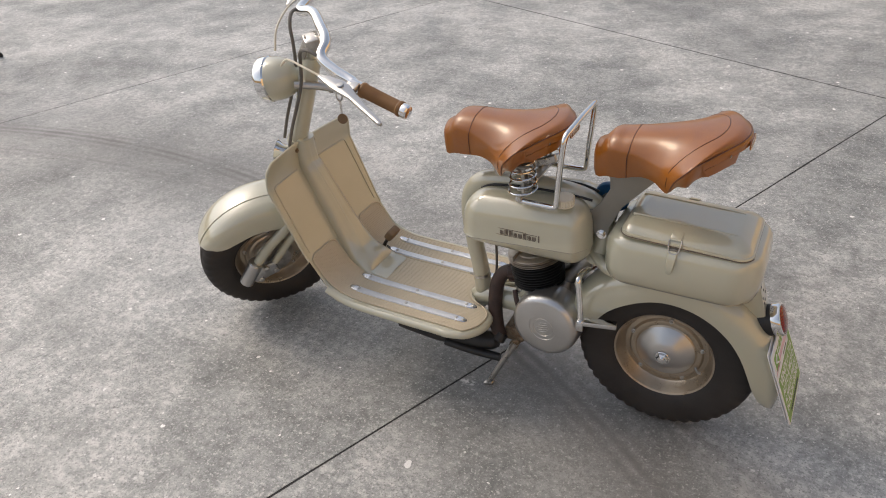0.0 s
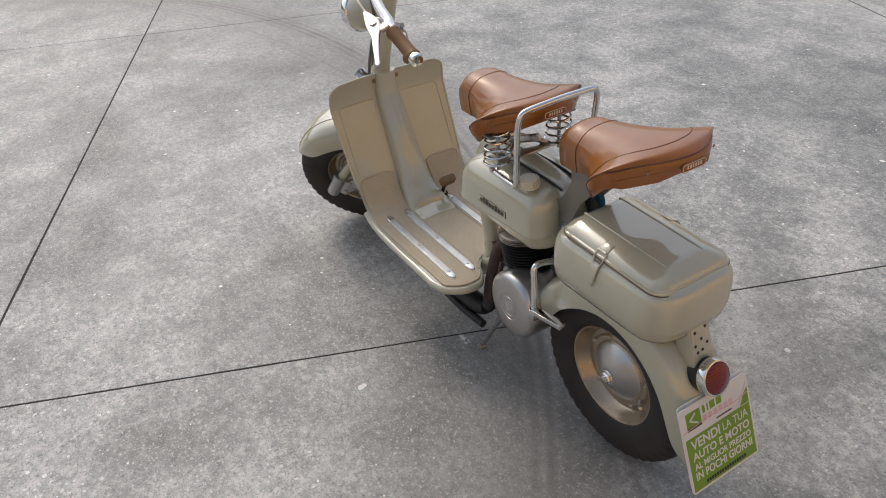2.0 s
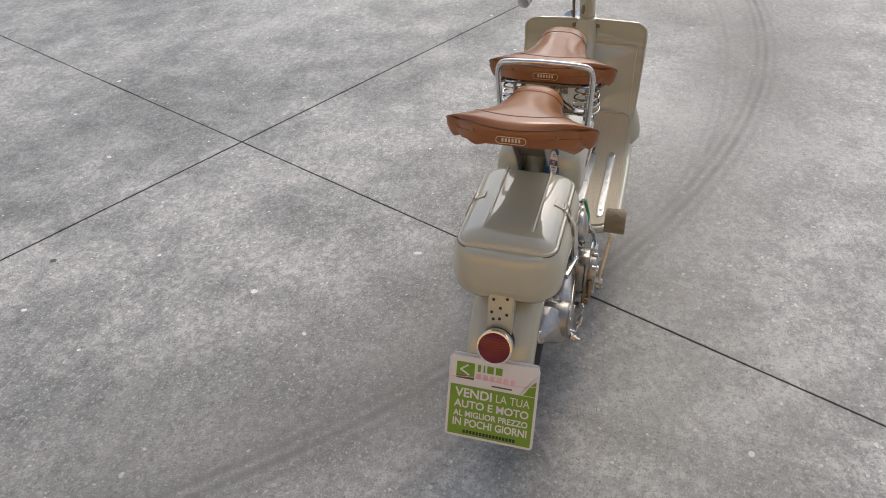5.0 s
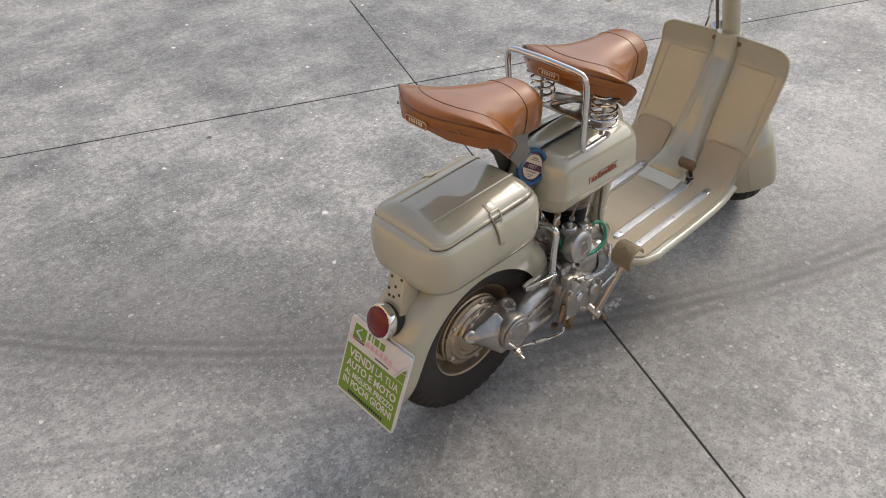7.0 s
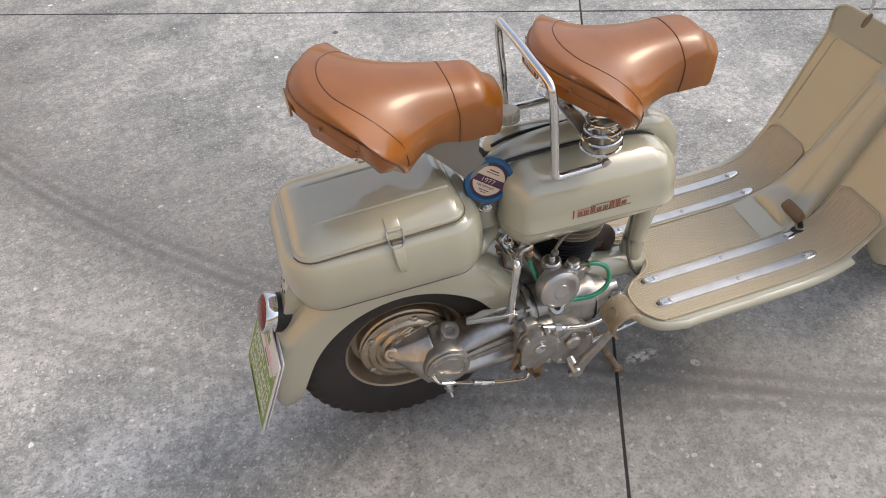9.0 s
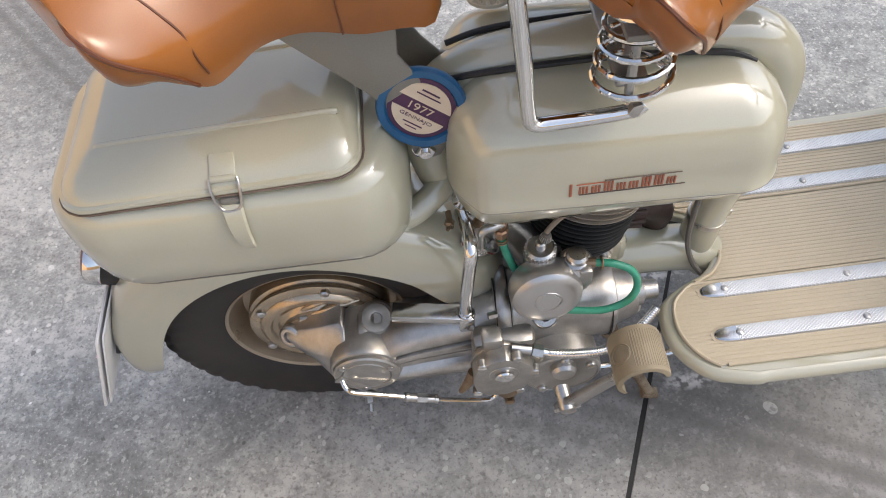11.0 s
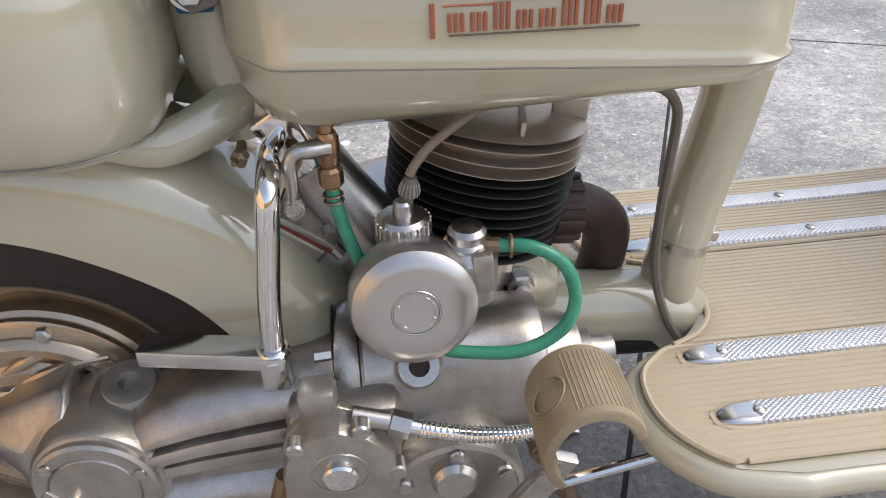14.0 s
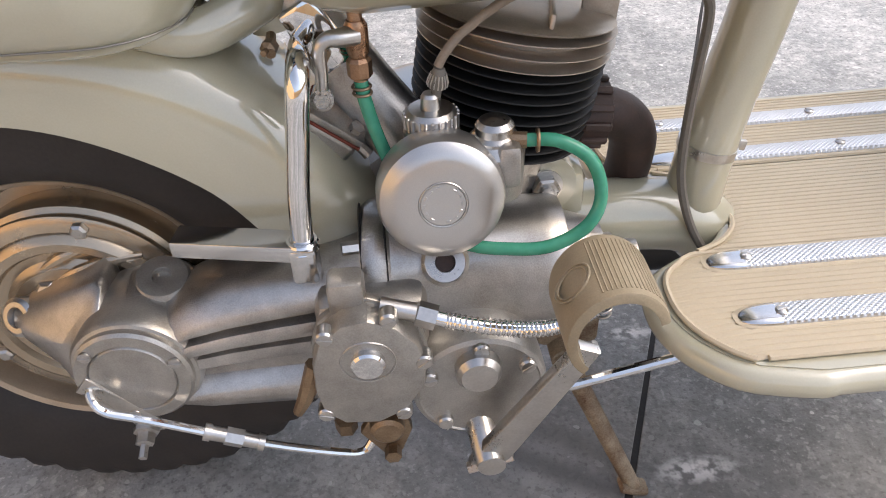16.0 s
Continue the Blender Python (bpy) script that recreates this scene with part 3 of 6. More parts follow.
# -- rear mudguard --
def arch(angles, r_out, half, r_in, centre=(0, 0.205), flare=None):
    """An arched guard: U-shaped sections round a wheel's centre."""
    rings = []
    for k, a in enumerate(angles):
        ro, h, ri = r_out[k], half[k], r_in[k]
        prof = [(ri, h), (ri + 0.25 * (ro - ri), h * 1.005), (ri + 0.5 * (ro - ri), h * 0.99), (ri + 0.72 * (ro - ri), h * 0.93), (ri + 0.88 * (ro - ri), h * 0.78), (ri + 0.96 * (ro - ri), h * 0.52), (ro, h * 0.2)]
        prof = prof + [(q, -w) for q, w in reversed(prof)]
        inner = [(q - 0.003, w * 0.955) for q, w in reversed(prof)]
        inner[0], inner[-1] = (prof[-1][0] + 0.0004, prof[-1][1] * 0.95), (prof[0][0] + 0.0004, prof[0][1] * 0.95)
        c, s = math.cos(radians(a)), math.sin(radians(a))
        rings.append([(centre[0] + q * c, w, centre[1] + q * s) for q, w in prof + inner])
    return loft(rings)


def build_rear_guard():
    tab = dict(ro=[(8, 0.236), (30, 0.238), (60, 0.232), (90, 0.226), (130, 0.232), (160, 0.240), (180, 0.247), (196, 0.252)],
               hw=[(8, 0.040), (22, 0.066), (45, 0.066), (90, 0.067), (150, 0.067), (180, 0.063), (192, 0.050), (196, 0.038)],
               ri=[(8, 0.190), (20, 0.172), (40, 0.166), (60, 0.163), (90, 0.168), (140, 0.172), (165, 0.178), (180, 0.190), (190, 0.208), (196, 0.226)])
    angles = [8 + 188 * k / 60 for k in range(61)]
    guard = part("rear_mudguard", arch(angles, [ease(tab["ro"], a) for a in angles], [ease(tab["hw"], a) for a in angles], [ease(tab["ri"], a) for a in angles]), PAINT, scooter, "cream rear mudguard wrapped over the wheel", sharp=50)
    # tail bracket with its pressed holes
    back = plate([(-0.024, -0.04), (0.024, -0.04), (0.022, 0.045), (-0.022, 0.045)], 0.004, 0.001)
    m = Matrix.Translation((-0.176, 0, 0.400)) @ Matrix(((0, 0.30, -0.954, 0), (-1, 0, 0, 0), (0, 0.954, 0.30, 0), (0, 0, 0, 1)))
    bracket = part("tail_bracket", cat(moved(back, m), *[moved(rbox(0.003, 0.082, 0.036, 0.001), m @ Matrix.Translation((0.0232 * s, 0.002, -0.018))) for s in (1, -1)]), PAINT, guard)
    for x, y in ((-0.014, 0.030), (0.012, 0.034), (0.0, 0.014), (-0.016, 0.004), (0.013, 0.002), (0.0, -0.008), (-0.012, -0.010)):
        part("hole", moved(lathe([(0.003, 0.0), (0.0032, 0.0006), (0.0, 0.0007)], 14), m @ Matrix.Translation((x, y, 0.002))), BLACK, bracket)
    # tail lamp
    ax = Vector((-0.93, 0, 0.37))
    lamp_at = Vector((-0.222, 0.001, 0.355)) - ax * 0.040
    lm = place(lamp_at, ax)
    lamp = part("tail_lamp", moved(lathe([(0.010, -0.036), (0.028, -0.034), (0.0325, -0.028), (0.0330, 0.012), (0.0330, 0.024), (0.030, 0.026)], 40), lm), BLACK, scooter, "round red tail lamp in a black case")
    part("rim", moved(lathe([(0.031, 0.021), (0.0342, 0.022), (0.0350, 0.026), (0.0350, 0.036), (0.0338, 0.0395), (0.0305, 0.0400), (0.0295, 0.037)], 48), lm), CHROME, lamp, "chrome lamp rim")
    part("lens", moved(lathe([(0.0305, 0.032), (0.0300, 0.0390), (0.026, 0.0425), (0.013, 0.0450), (0.0, 0.0458)], 48), lm), LENS, lamp, "deep red glass lens")


# -- tool box --
def build_box():
    x0, x1, w = -0.170, 0.140, 0.107
    rings = []
    for inset, z, r in ((0.046, 0.411, 0.05), (0.026, 0.4135, 0.058), (0.012, 0.421, 0.062), (0.003, 0.435, 0.064), (0.0, 0.456, 0.066), (0.0, 0.484, 0.066), (0.002, 0.502, 0.064), (0.006, 0.515, 0.060), (0.0115, 0.5235, 0.055), (0.018, 0.528, 0.048), (0.030, 0.5295, 0.036)):
        rings.append([(x + (0.012 if x < -0.1 else 0.0) * (z - 0.454) / -0.05 * 0.3, y, z) for x, y in rounded_ends(x0 + inset, x1 - inset * (0.8 if z < 0.48 else 1.15), w - inset, max(r - 0.002 - inset * 0.3, 0.01), max(r - 0.010 - inset * 0.2, 0.01))])
    box = part("tool_box", loft(rings), PAINT, scooter, "cream pressed steel luggage box over the rear wheel", sharp=60)
    rise = lambda x: 0.010 * (x + 0.14) / 0.26
    rings = []
    for inset, z, r in ((0.0, 0.5250, 0.046), (-0.001, 0.5295, 0.046), (0.0, 0.5325, 0.046), (0.0030, 0.5335, 0.044), (0.0045, 0.5365, 0.043), (0.0090, 0.5408, 0.041), (0.018, 0.5455, 0.035), (0.030, 0.5498, 0.027), (0.041, 0.5532, 0.019), (0.046, 0.5541, 0.016), (0.062, 0.5544, 0.008)):
        rings.append([(x, y, z + rise(x)) for x, y in rounded_ends(-0.149 + inset * 0.75, 0.106 - inset * 0.5, 0.0935 - inset, max(0.007, r * 0.66), max(0.006, r * 0.55))])
    lid = part("lid", loft(rings), PAINT, box, "lid with two pressed ridges, shut", sharp=24)
    for s in (1, -1):
        part("ridge", tube([(x, 0.044 * s, z + rise(x)) for x, z in ((-0.112, 0.5515), (-0.098, 0.5532), (0.0, 0.5535), (0.080, 0.5532), (0.090, 0.5515))], 0.0030, 10), PAINT, lid)
    part("lid_seam", tube([(x, y, 0.5275 + rise(x)) for x, y in rounded_ends(-0.1505, 0.1075, 0.0950, 0.0315, 0.0265, 5)] + [(0.1075, 0.05, 0.5370)], 0.0011, 6, 1), DARK_INK, box)
    part("lower_seam", tube([(x, y, 0.4250) for x, y in rounded_ends(x0 + 0.0088, x1 - 0.0072, w - 0.0088, 0.057, 0.049, 6)], 0.0006, 6, 1), PAINT_GREY, box)
    for s, _ in SIDES:
        x = -0.005
        # tapering clasp hung on a wire bail from a curled plate on the lid
        blade = [[(x + 0.001 + lean + q * half, y + out + 0.0083, z) for q, out in ((-1, 0.0), (-0.8, 0.0022), (0.8, 0.0022), (1, 0.0), (0.8, -0.0012), (-0.8, -0.0012))]
                 for lean, half, y, z in ((0.0, 0.0090, 0.0890, 0.5250), (0.0, 0.0090, 0.0940, 0.5180), (0.0005, 0.0086, 0.0985, 0.508), (0.001, 0.0078, 0.1005, 0.497), (0.002, 0.0068, 0.1010, 0.487), (0.003, 0.0055, 0.0995, 0.4785), (0.003, 0.0035, 0.0975, 0.4755))]
        hook = part("latch", sided(loft(blade), s), PAINT, box, "tapering sprung clasp, shut")
        part("latch_foot", sided(moved(rbox(0.017, 0.007, 0.008, 0.002), Matrix.Translation((x + 0.001, 0.0948, 0.5262))), s), PAINT_GREY, hook)
        part("latch_hook", sided(cat(moved(rbox(0.021, 0.019, 0.0022, 0.0009), Matrix.Translation((x, 0.0768, 0.5505)) @ pose(0, 0, 0, -27)), tube([(x - 0.0100, 0.0873, 0.5450), (x + 0.0100, 0.0873, 0.5450)], 0.0030, 12)), s), PAINT, hook)
        wire = [(x - 0.011, 0.0873, 0.5455), (x - 0.0118, 0.0918, 0.5415), (x - 0.0108, 0.0968, 0.5330), (x - 0.0075, 0.1003, 0.5235), (x, 0.1018, 0.5205), (x + 0.0085, 0.1003, 0.5235), (x + 0.0112, 0.0968, 0.5330), (x + 0.0118, 0.0918, 0.5415), (x + 0.011, 0.0873, 0.5455)]
        part("wire_bail", sided(tube(wire, 0.0013, 8, 4), s), STEEL, hook)


# -- fuel tank --
def build_tank():
    """Two pressed halves over the frame tube, deeper at the back."""
    for s, side in SIDES:
        rings = []
        def low(x):
            return 0.434 - 0.012 * (0.5 - 0.5 * math.cos(math.pi * min(1, max(0, (0.290 - x) / 0.055))))

        def seam(x):
            return 0.4665 - 0.010 * min(1.0, max(0.0, (x - 0.22) / 0.21))

        levels = ((0.040, 0.0), (0.022, 0.002), (0.009, 0.008), (0.002, 0.017), (-0.001, 0.028), (-0.002, 0.031), (0.0, 0.034), (0.0, 0.06), (0.002, 0.078), (0.007, 0.094), (0.016, 0.107), (0.028, 0.1155), (0.042, 0.1205), (0.054, 0.1225))
        for inset, dz in levels:
            loop = []
            for x, y in rounded(0.172 + inset, 0.473 - inset, 0.006, 0.0945 - inset, max(0.004, min(0.044, 0.0435 - 0.45 * inset)), 8):
                x += 0.020 * max(0.0, (0.20 - x) / 0.03) * max(0.0, (y - 0.02) / 0.075) ** 2
                floor_z = low(x)
                z = floor_z + dz * (seam(x) - floor_z) / 0.031 if dz < 0.031 else seam(x) + (dz - 0.031) * (0.5645 - seam(x)) / 0.0915
                z -= 0.016 * max(0.0, (x - 0.30) / 0.16) ** 1.5 * (dz / 0.1225)
                loop.append((x, y, z))
            rings.append(loop)
        tank = part("tank_half", sided(loft(rings), s), PAINT, scooter, "cream fuel tank half with a pressed seam", sharp=60)
        part("tank_seam", sided(tube([(x, y, seam(x) - 0.0015 - 0.003 * max(0.0, (x - 0.30) / 0.16) ** 1.5) for x, y in [(0.1725 + 0.020 * max(0.0, (0.20 - px) / 0.03) * max(0.0, (py - 0.02) / 0.075) ** 2 + px - 0.172, py) for px, py in rounded(0.1705, 0.4745, 0.006, 0.0962, 0.0435, 8)][:18]], 0.0006, 6, 1), s), PAINT_GREY, tank)
        part("edge_trim", sided(tube([(0.185, 0.022, 0.560), (0.23, 0.027, 0.567), (0.33, 0.028, 0.567), (0.41, 0.028, 0.558), (0.44, 0.030, 0.545)], 0.0028, 8), s), BLACK, tank, "black rubber strip along the tube")
        # maker's script as plain shapes in its red-brown colour
        y = 0.0952
        bars = [(0.2765, 0.4840, 0.0024, 0.0165, 0.0), (0.330, 0.4765, 0.092, 0.0008, 0.3), (0.338, 0.4925, 0.066, 0.0008, 0.3), (0.293, 0.4905, 0.024, 0.0008, 0.3)]
        for k in range(8):
            tall = k in (2, 5, 6)
            x = 0.2875 + 0.0108 * k
            bars += [(x + q, 0.4846 if tall else 0.4826, 0.0019, 0.0128 if tall else 0.0088, 0.0) for q in (-0.0030, 0.0, 0.0030)]
        for bx, bz, bw, bh, tilt in bars:
            mark = moved(rbox(bw, 0.0012, bh, 0.0003, 1), Matrix.Translation((bx, y, bz)) @ pose(0, 0, 0, 0, tilt))
            part("script_bar", sided(mark, s), RED_INK if s < 0 and bw < 0.03 else DARK_INK, tank)
    cap_m = place((0.230, 0.068, 0.5680), (0, 0.10, 1)) @ Matrix.Scale(1.12, 4)
    cap = part("fuel_cap", moved(lathe([(0.019, 0.0), (0.0195, 0.003), (0.0175, 0.004), (0.0175, 0.013), (0.016, 0.0155), (0.010, 0.0165), (0.0, 0.0168)], 48), cap_m), CAP, scooter, "ivory ribbed screw cap on the tank")
    for k in range(20):
        a = 2 * math.pi * k / 20
        part("cap_rib", moved(rbox(0.0026, 0.0034, 0.012, 0.0009, 1), cap_m @ Matrix.Rotation(a, 4, "Z") @ Matrix.Translation((0.0178, 0, 0.0085))), CAP, cap)


# -- saddles --
def saddle_surface(u, v, x0, length, zs):
    w = ease([(0, 0.112), (0.05, 0.131), (0.12, 0.137), (0.20, 0.130), (0.30, 0.108), (0.42, 0.085), (0.55, 0.069), (0.70, 0.058), (0.82, 0.054), (0.92, 0.050), (1, 0.040)], u)
    crown = ease([(0, zs[0] - 0.007), (0.06, zs[0]), (0.30, zs[1]), (0.60, zs[2]), (0.82, zs[3]), (0.93, zs[3] - 0.005), (1, zs[3] - 0.024)], u)
    drop = ease([(0, 0.020), (0.10, 0.034), (0.22, 0.050), (0.35, 0.060), (0.50, 0.050), (0.65, 0.036), (0.8, 0.026), (1, 0.022)], u)
    flat = ease([(0, 0.35), (0.25, 0.30), (0.5, 0.30), (1, 0.4)], u)
    x = x0 + u * length + 0.060 * (v * v) * max(0.0, 1 - u / 0.85) ** 1.3
    return Vector((x, w * v, crown - drop * (flat * v * v + (1 - flat) * abs(v) ** 4)))


def skirt_depth(u):
    """How far the leather hangs below the shoulder: short at the back, a flap under each wing, deep at the nose."""
    return ease([(0, 0.034), (0.05, 0.034), (0.10, 0.039), (0.15, 0.034), (0.21, 0.029), (0.27, 0.037), (0.33, 0.044), (0.40, 0.042), (0.50, 0.038), (0.62, 0.044), (0.80, 0.060), (0.92, 0.062), (1, 0.052)], u)


def saddle_side(u, f, s, x0, length, zs):
    """A point on the hanging side, f of the way down; s is the side."""
    p = saddle_surface(u, s, x0, length, zs)
    return Vector((p.x, p.y * float(np.interp(f, (0, 0.12, 0.4, 0.75, 1), (1, 1.014, 1.012, 0.975, 0.92))), p.z - f * skirt_depth(u)))


def build_saddle(x0, length, zs, label):
    rings = []
    count = 48
    for i in range(count + 1):
        u = i / count
        top = [saddle_surface(u, -1 + 2 * k / 28, x0, length, zs) for k in range(29)]
        lower = [saddle_side(u, f, 1, x0, length, zs) for f in (0.12, 0.4, 0.75, 1.0)]
        p = lower[-1]
        lower += [Vector((p.x, p.y * 0.93, p.z + 0.002)), Vector((p.x, p.y * 0.55, p.z + 0.012))]
        rings.append(top + lower + [Vector((p.x, -p.y, p.z)) for p in reversed(lower)])
    back, nose = rings[0], rings[-1]
    cn = sum(nose, Vector()) / len(nose)

    def closing(p, f, bulge):
        """A point of the back edge drawn in towards the middle line of the curved back skirt."""
        v = max(-1.0, min(1.0, p.y / 0.112))
        middle = saddle_surface(0, v, x0, length, zs) + Vector((0, 0, -0.017))
        return Vector((middle.x - bulge * (1 - 0.5 * v * v), p.y * (1 - 0.012 * (1 - f)), middle.z + (p.z - middle.z) * f))
    rings = [[closing(p, f, d) for p in back] for f, d in ((0.02, 0.0065), (0.5, 0.0060), (0.85, 0.0040))] + rings + [[cn + (p - cn) * f + Vector((d, 0, -0.002)) for p in nose] for f, d in ((0.93, 0.008), (0.75, 0.014), (0.4, 0.017))]
    saddle = part("saddle", loft(rings), LEATHER, scooter, label, sharp=55)
    at = lambda u, v, up=0.0006: saddle_surface(u, v, x0, length, zs) + Vector((0, 0, up))
    down = lambda u, f, s: saddle_side(u, f, s, x0, length, zs) + Vector((0, 0.0006 * s, 0))
    # the seam across behind the nose runs down both sides
    part("seam", tube([down(0.77, f, -1) for f in (1.0, 0.6, 0.2)] + [at(0.76, -1 + 2 * k / 16, 0.0) for k in range(17)] + [down(0.77, f, 1) for f in (0.2, 0.6, 1.0)], 0.0009, 6, 2), STITCH, saddle)
    stitched = [(0.325, 0.97), (0.30, 0.90), (0.265, 0.80), (0.225, 0.66), (0.185, 0.50), (0.150, 0.30), (0.140, 0.0)]
    part("seam", tube([down(0.345, 0.62, -1), down(0.335, 0.25, -1)] + [at(u, -v, 0.0) for u, v in stitched] + [at(u, v, 0.0) for u, v in reversed(stitched[:-1])] + [down(0.335, 0.25, 1), down(0.345, 0.62, 1)], 0.0009, 6, 4), STITCH, saddle)
    edge = [(0.30, 0.92), (0.27, 0.66), (0.23, 0.40), (0.18, 0.20), (0.12, 0.08), (0.05, 0.03)]
    rear = [at(0.0, -0.98 + 1.96 * k / 16, -0.001) + Vector((-0.0015, 0, 0)) for k in range(17)]
    part("piping", tube([down(u, f, -1) for u, f in edge] + rear + [down(u, f, 1) for u, f in reversed(edge)], 0.0015, 6, 3), STITCH, saddle)
    # maker's plaque at the back: a plain pale plate with worn bars
    tail = at(0, 0)
    bm = Matrix.Translation((tail.x - 0.0062, 0.0, tail.z - 0.0185)) @ Matrix(((0, 0.06, -0.998, 0), (-1, 0, 0, 0), (0, 0.998, 0.06, 0), (0, 0, 0, 1)))
    plaque = part("plaque", moved(plate(rounded(-0.028, 0.028, -0.0078, 0.0078, 0.0072, 5), 0.003, 0.0008), bm), LEATHER, saddle, "small riveted maker's plaque")
    part("plaque_border", moved(tube([(x, y, 0.0017) for x, y in rounded(-0.026, 0.026, -0.0062, 0.0062, 0.0060, 5)] + [(0.026, 0, 0.0017)], 0.0006, 5, 1), bm), PAPER, plaque)
    for k in range(6):
        part("plaque_bar", moved(rbox(0.0034, 0.0066, 0.0009, 0.0002, 1), bm @ Matrix.Translation((-0.0145 + 0.0058 * k, 0.0006, 0.0017))), PAPER, plaque)
    for s in (1, -1):
        p = at(0.02, 0.62 * s)
        part("rivet", moved(lathe([(0.003, 0), (0.0027, 0.0012), (0.0, 0.0020)], 12), place((p.x - 0.0085, p.y, p.z - 0.017), (-1, 0.25 * s, 0))), BRASS, saddle)
    return saddle


def coil(at, r0, r1, height, turns, wire):
    pts = []
    steps = int(turns * 20)
    for k in range(steps + 1):
        t = k / steps
        r = r0 + (r1 - r0) * t
        a = 2 * math.pi * turns * t
        pts.append((at[0] + r * math.cos(a), at[1] + r * math.sin(a), at[2] + height * t))
    return tube(pts, wire, 8, 1)


def build_saddles():
    front = build_saddle(0.243, 0.270, (0.727, 0.724, 0.720, 0.719), "sprung tan leather rider's saddle with dark piping")
    build_saddle(-0.098, 0.268, (0.757, 0.751, 0.736, 0.725), "tan leather pillion saddle with dark piping")
    # rider's saddle: underframe, two springs, grab rail
    part("underframe", cat(tube([(0.500, 0, 0.655), (0.44, 0, 0.640), (0.38, 0, 0.630)], 0.016, 10), moved(rbox(0.17, 0.045, 0.012, 0.004), Matrix.Translation((0.41, 0, 0.660)) @ pose(0, 0, 0, 0, 4)), moved(rbox(0.03, 0.22, 0.006, 0.002), Matrix.Translation((0.315, 0, 0.655)))), PAINT_GREY, front)
    part("hinge", cat(moved(lathe([(0.012, -0.03), (0.012, 0.03)], 18), place((0.395, 0, 0.606), (0, 1, 0))), moved(rbox(0.05, 0.03, 0.05, 0.006), Matrix.Translation((0.392, 0, 0.590)) @ pose(0, 0, 0, 0, 20)), moved(rbox(0.14, 0.012, 0.016, 0.003), Matrix.Translation((0.335, 0.012, 0.612)) @ pose(0, 0, 0, 0, 24))), STEEL, front, "bolted saddle hinge")
    beam = cat(moved(rbox(0.026, 0.16, 0.005, 0.002), Matrix.Translation((0.320, 0, 0.586))), *[tube([(0.322, 0.055 * s, 0.588), (0.335, 0.03 * s, 0.598), (0.375, 0.012 * s, 0.600)], 0.006, 8) for s in (1, -1)])
    part("spring_beam", beam, STEEL, front)
    for s, _ in SIDES:
        part("coil_spring", coil((0.318, 0.080 * s, 0.588), 0.030, 0.022, 0.082, 5.2, 0.0026), CHROME, front, "bright steel coil spring")
        part("spring_bolt", cat(tube([(0.318, 0.080 * s, 0.570), (0.318, 0.080 * s, 0.668)], 0.004, 8), moved(lathe([(0.007, 0), (0.007, 0.006), (0.0, 0.007)], 6), place((0.320, 0.091 * s, 0.573), (0.2, s, 0)))), STEEL, front)
    rail = [(0.328, 0.090, 0.574), (0.315, 0.0915, 0.569), (0.262, 0.093, 0.568), (0.243, 0.0935, 0.570), (0.2385, 0.094, 0.584), (0.235, 0.0955, 0.63), (0.229, 0.098, 0.69), (0.2265, 0.097, 0.715), (0.224, 0.090, 0.730), (0.222, 0.074, 0.735), (0.221, 0.04, 0.737), (0.221, 0, 0.738)]
    rail = rail + [(x, -y, z) for x, y, z in reversed(rail[:-1])]
    part("grab_rail", tube(rail, 0.0062, 14, 4), CHROME, front, "bent chrome grab rail")
    # pillion saddle: pressed bracket and bolts
    outline = [(0.212, 0.528), (0.203, 0.512), (0.186, 0.509), (0.170, 0.480), (0.156, 0.476), (0.146, 0.486), (0.142, 0.510), (0.120, 0.560), (0.095, 0.590), (0.058, 0.632), (0.058, 0.662), (0.160, 0.664), (0.160, 0.640), (0.148, 0.625), (0.146, 0.600), (0.165, 0.565), (0.180, 0.545), (0.205, 0.540)]
    for s, _ in SIDES:
        g = moved(plate(outline, 0.004), Matrix(((1, 0, 0, 0), (0, 0, -1, 0.031), (0, 1, 0, 0), (0, 0, 0, 1))))
        arm = part("saddle_bracket", sided(g, s), PAINT_GREY, scooter, "grey pressed bracket under the pillion saddle")
        for bx, bz in ((0.197, 0.523), (0.158, 0.490)):
            if s < 0 and bz < 0.5:
                continue
            part("bolt", moved(cat(lathe([(0.011, 0), (0.011, 0.0015), (0.0, 0.0016)], 24), lathe([(0.0085, 0.001), (0.0085, 0.006), (0.007, 0.0075), (0.004, 0.0075)], 6), lathe([(0.004, 0.004), (0.004, 0.0095), (0.0, 0.010)], 12)), place((bx, 0.033 * s, bz), (0, s, 0))), CHROME, arm)
    part("bracket_web", cat(moved(rbox(0.075, 0.060, 0.004, 0.001), Matrix.Translation((0.108, 0, 0.600)) @ pose(0, 0, 0, 0, 48)), moved(rbox(0.10, 0.062, 0.004, 0.001), Matrix.Translation((0.11, 0, 0.662)))), PAINT_GREY, scooter)
    part("nose_clip", moved(rbox(0.022, 0.012, 0.03, 0.004), Matrix.Translation((0.165, -0.02, 0.648))), STEEL, scooter)


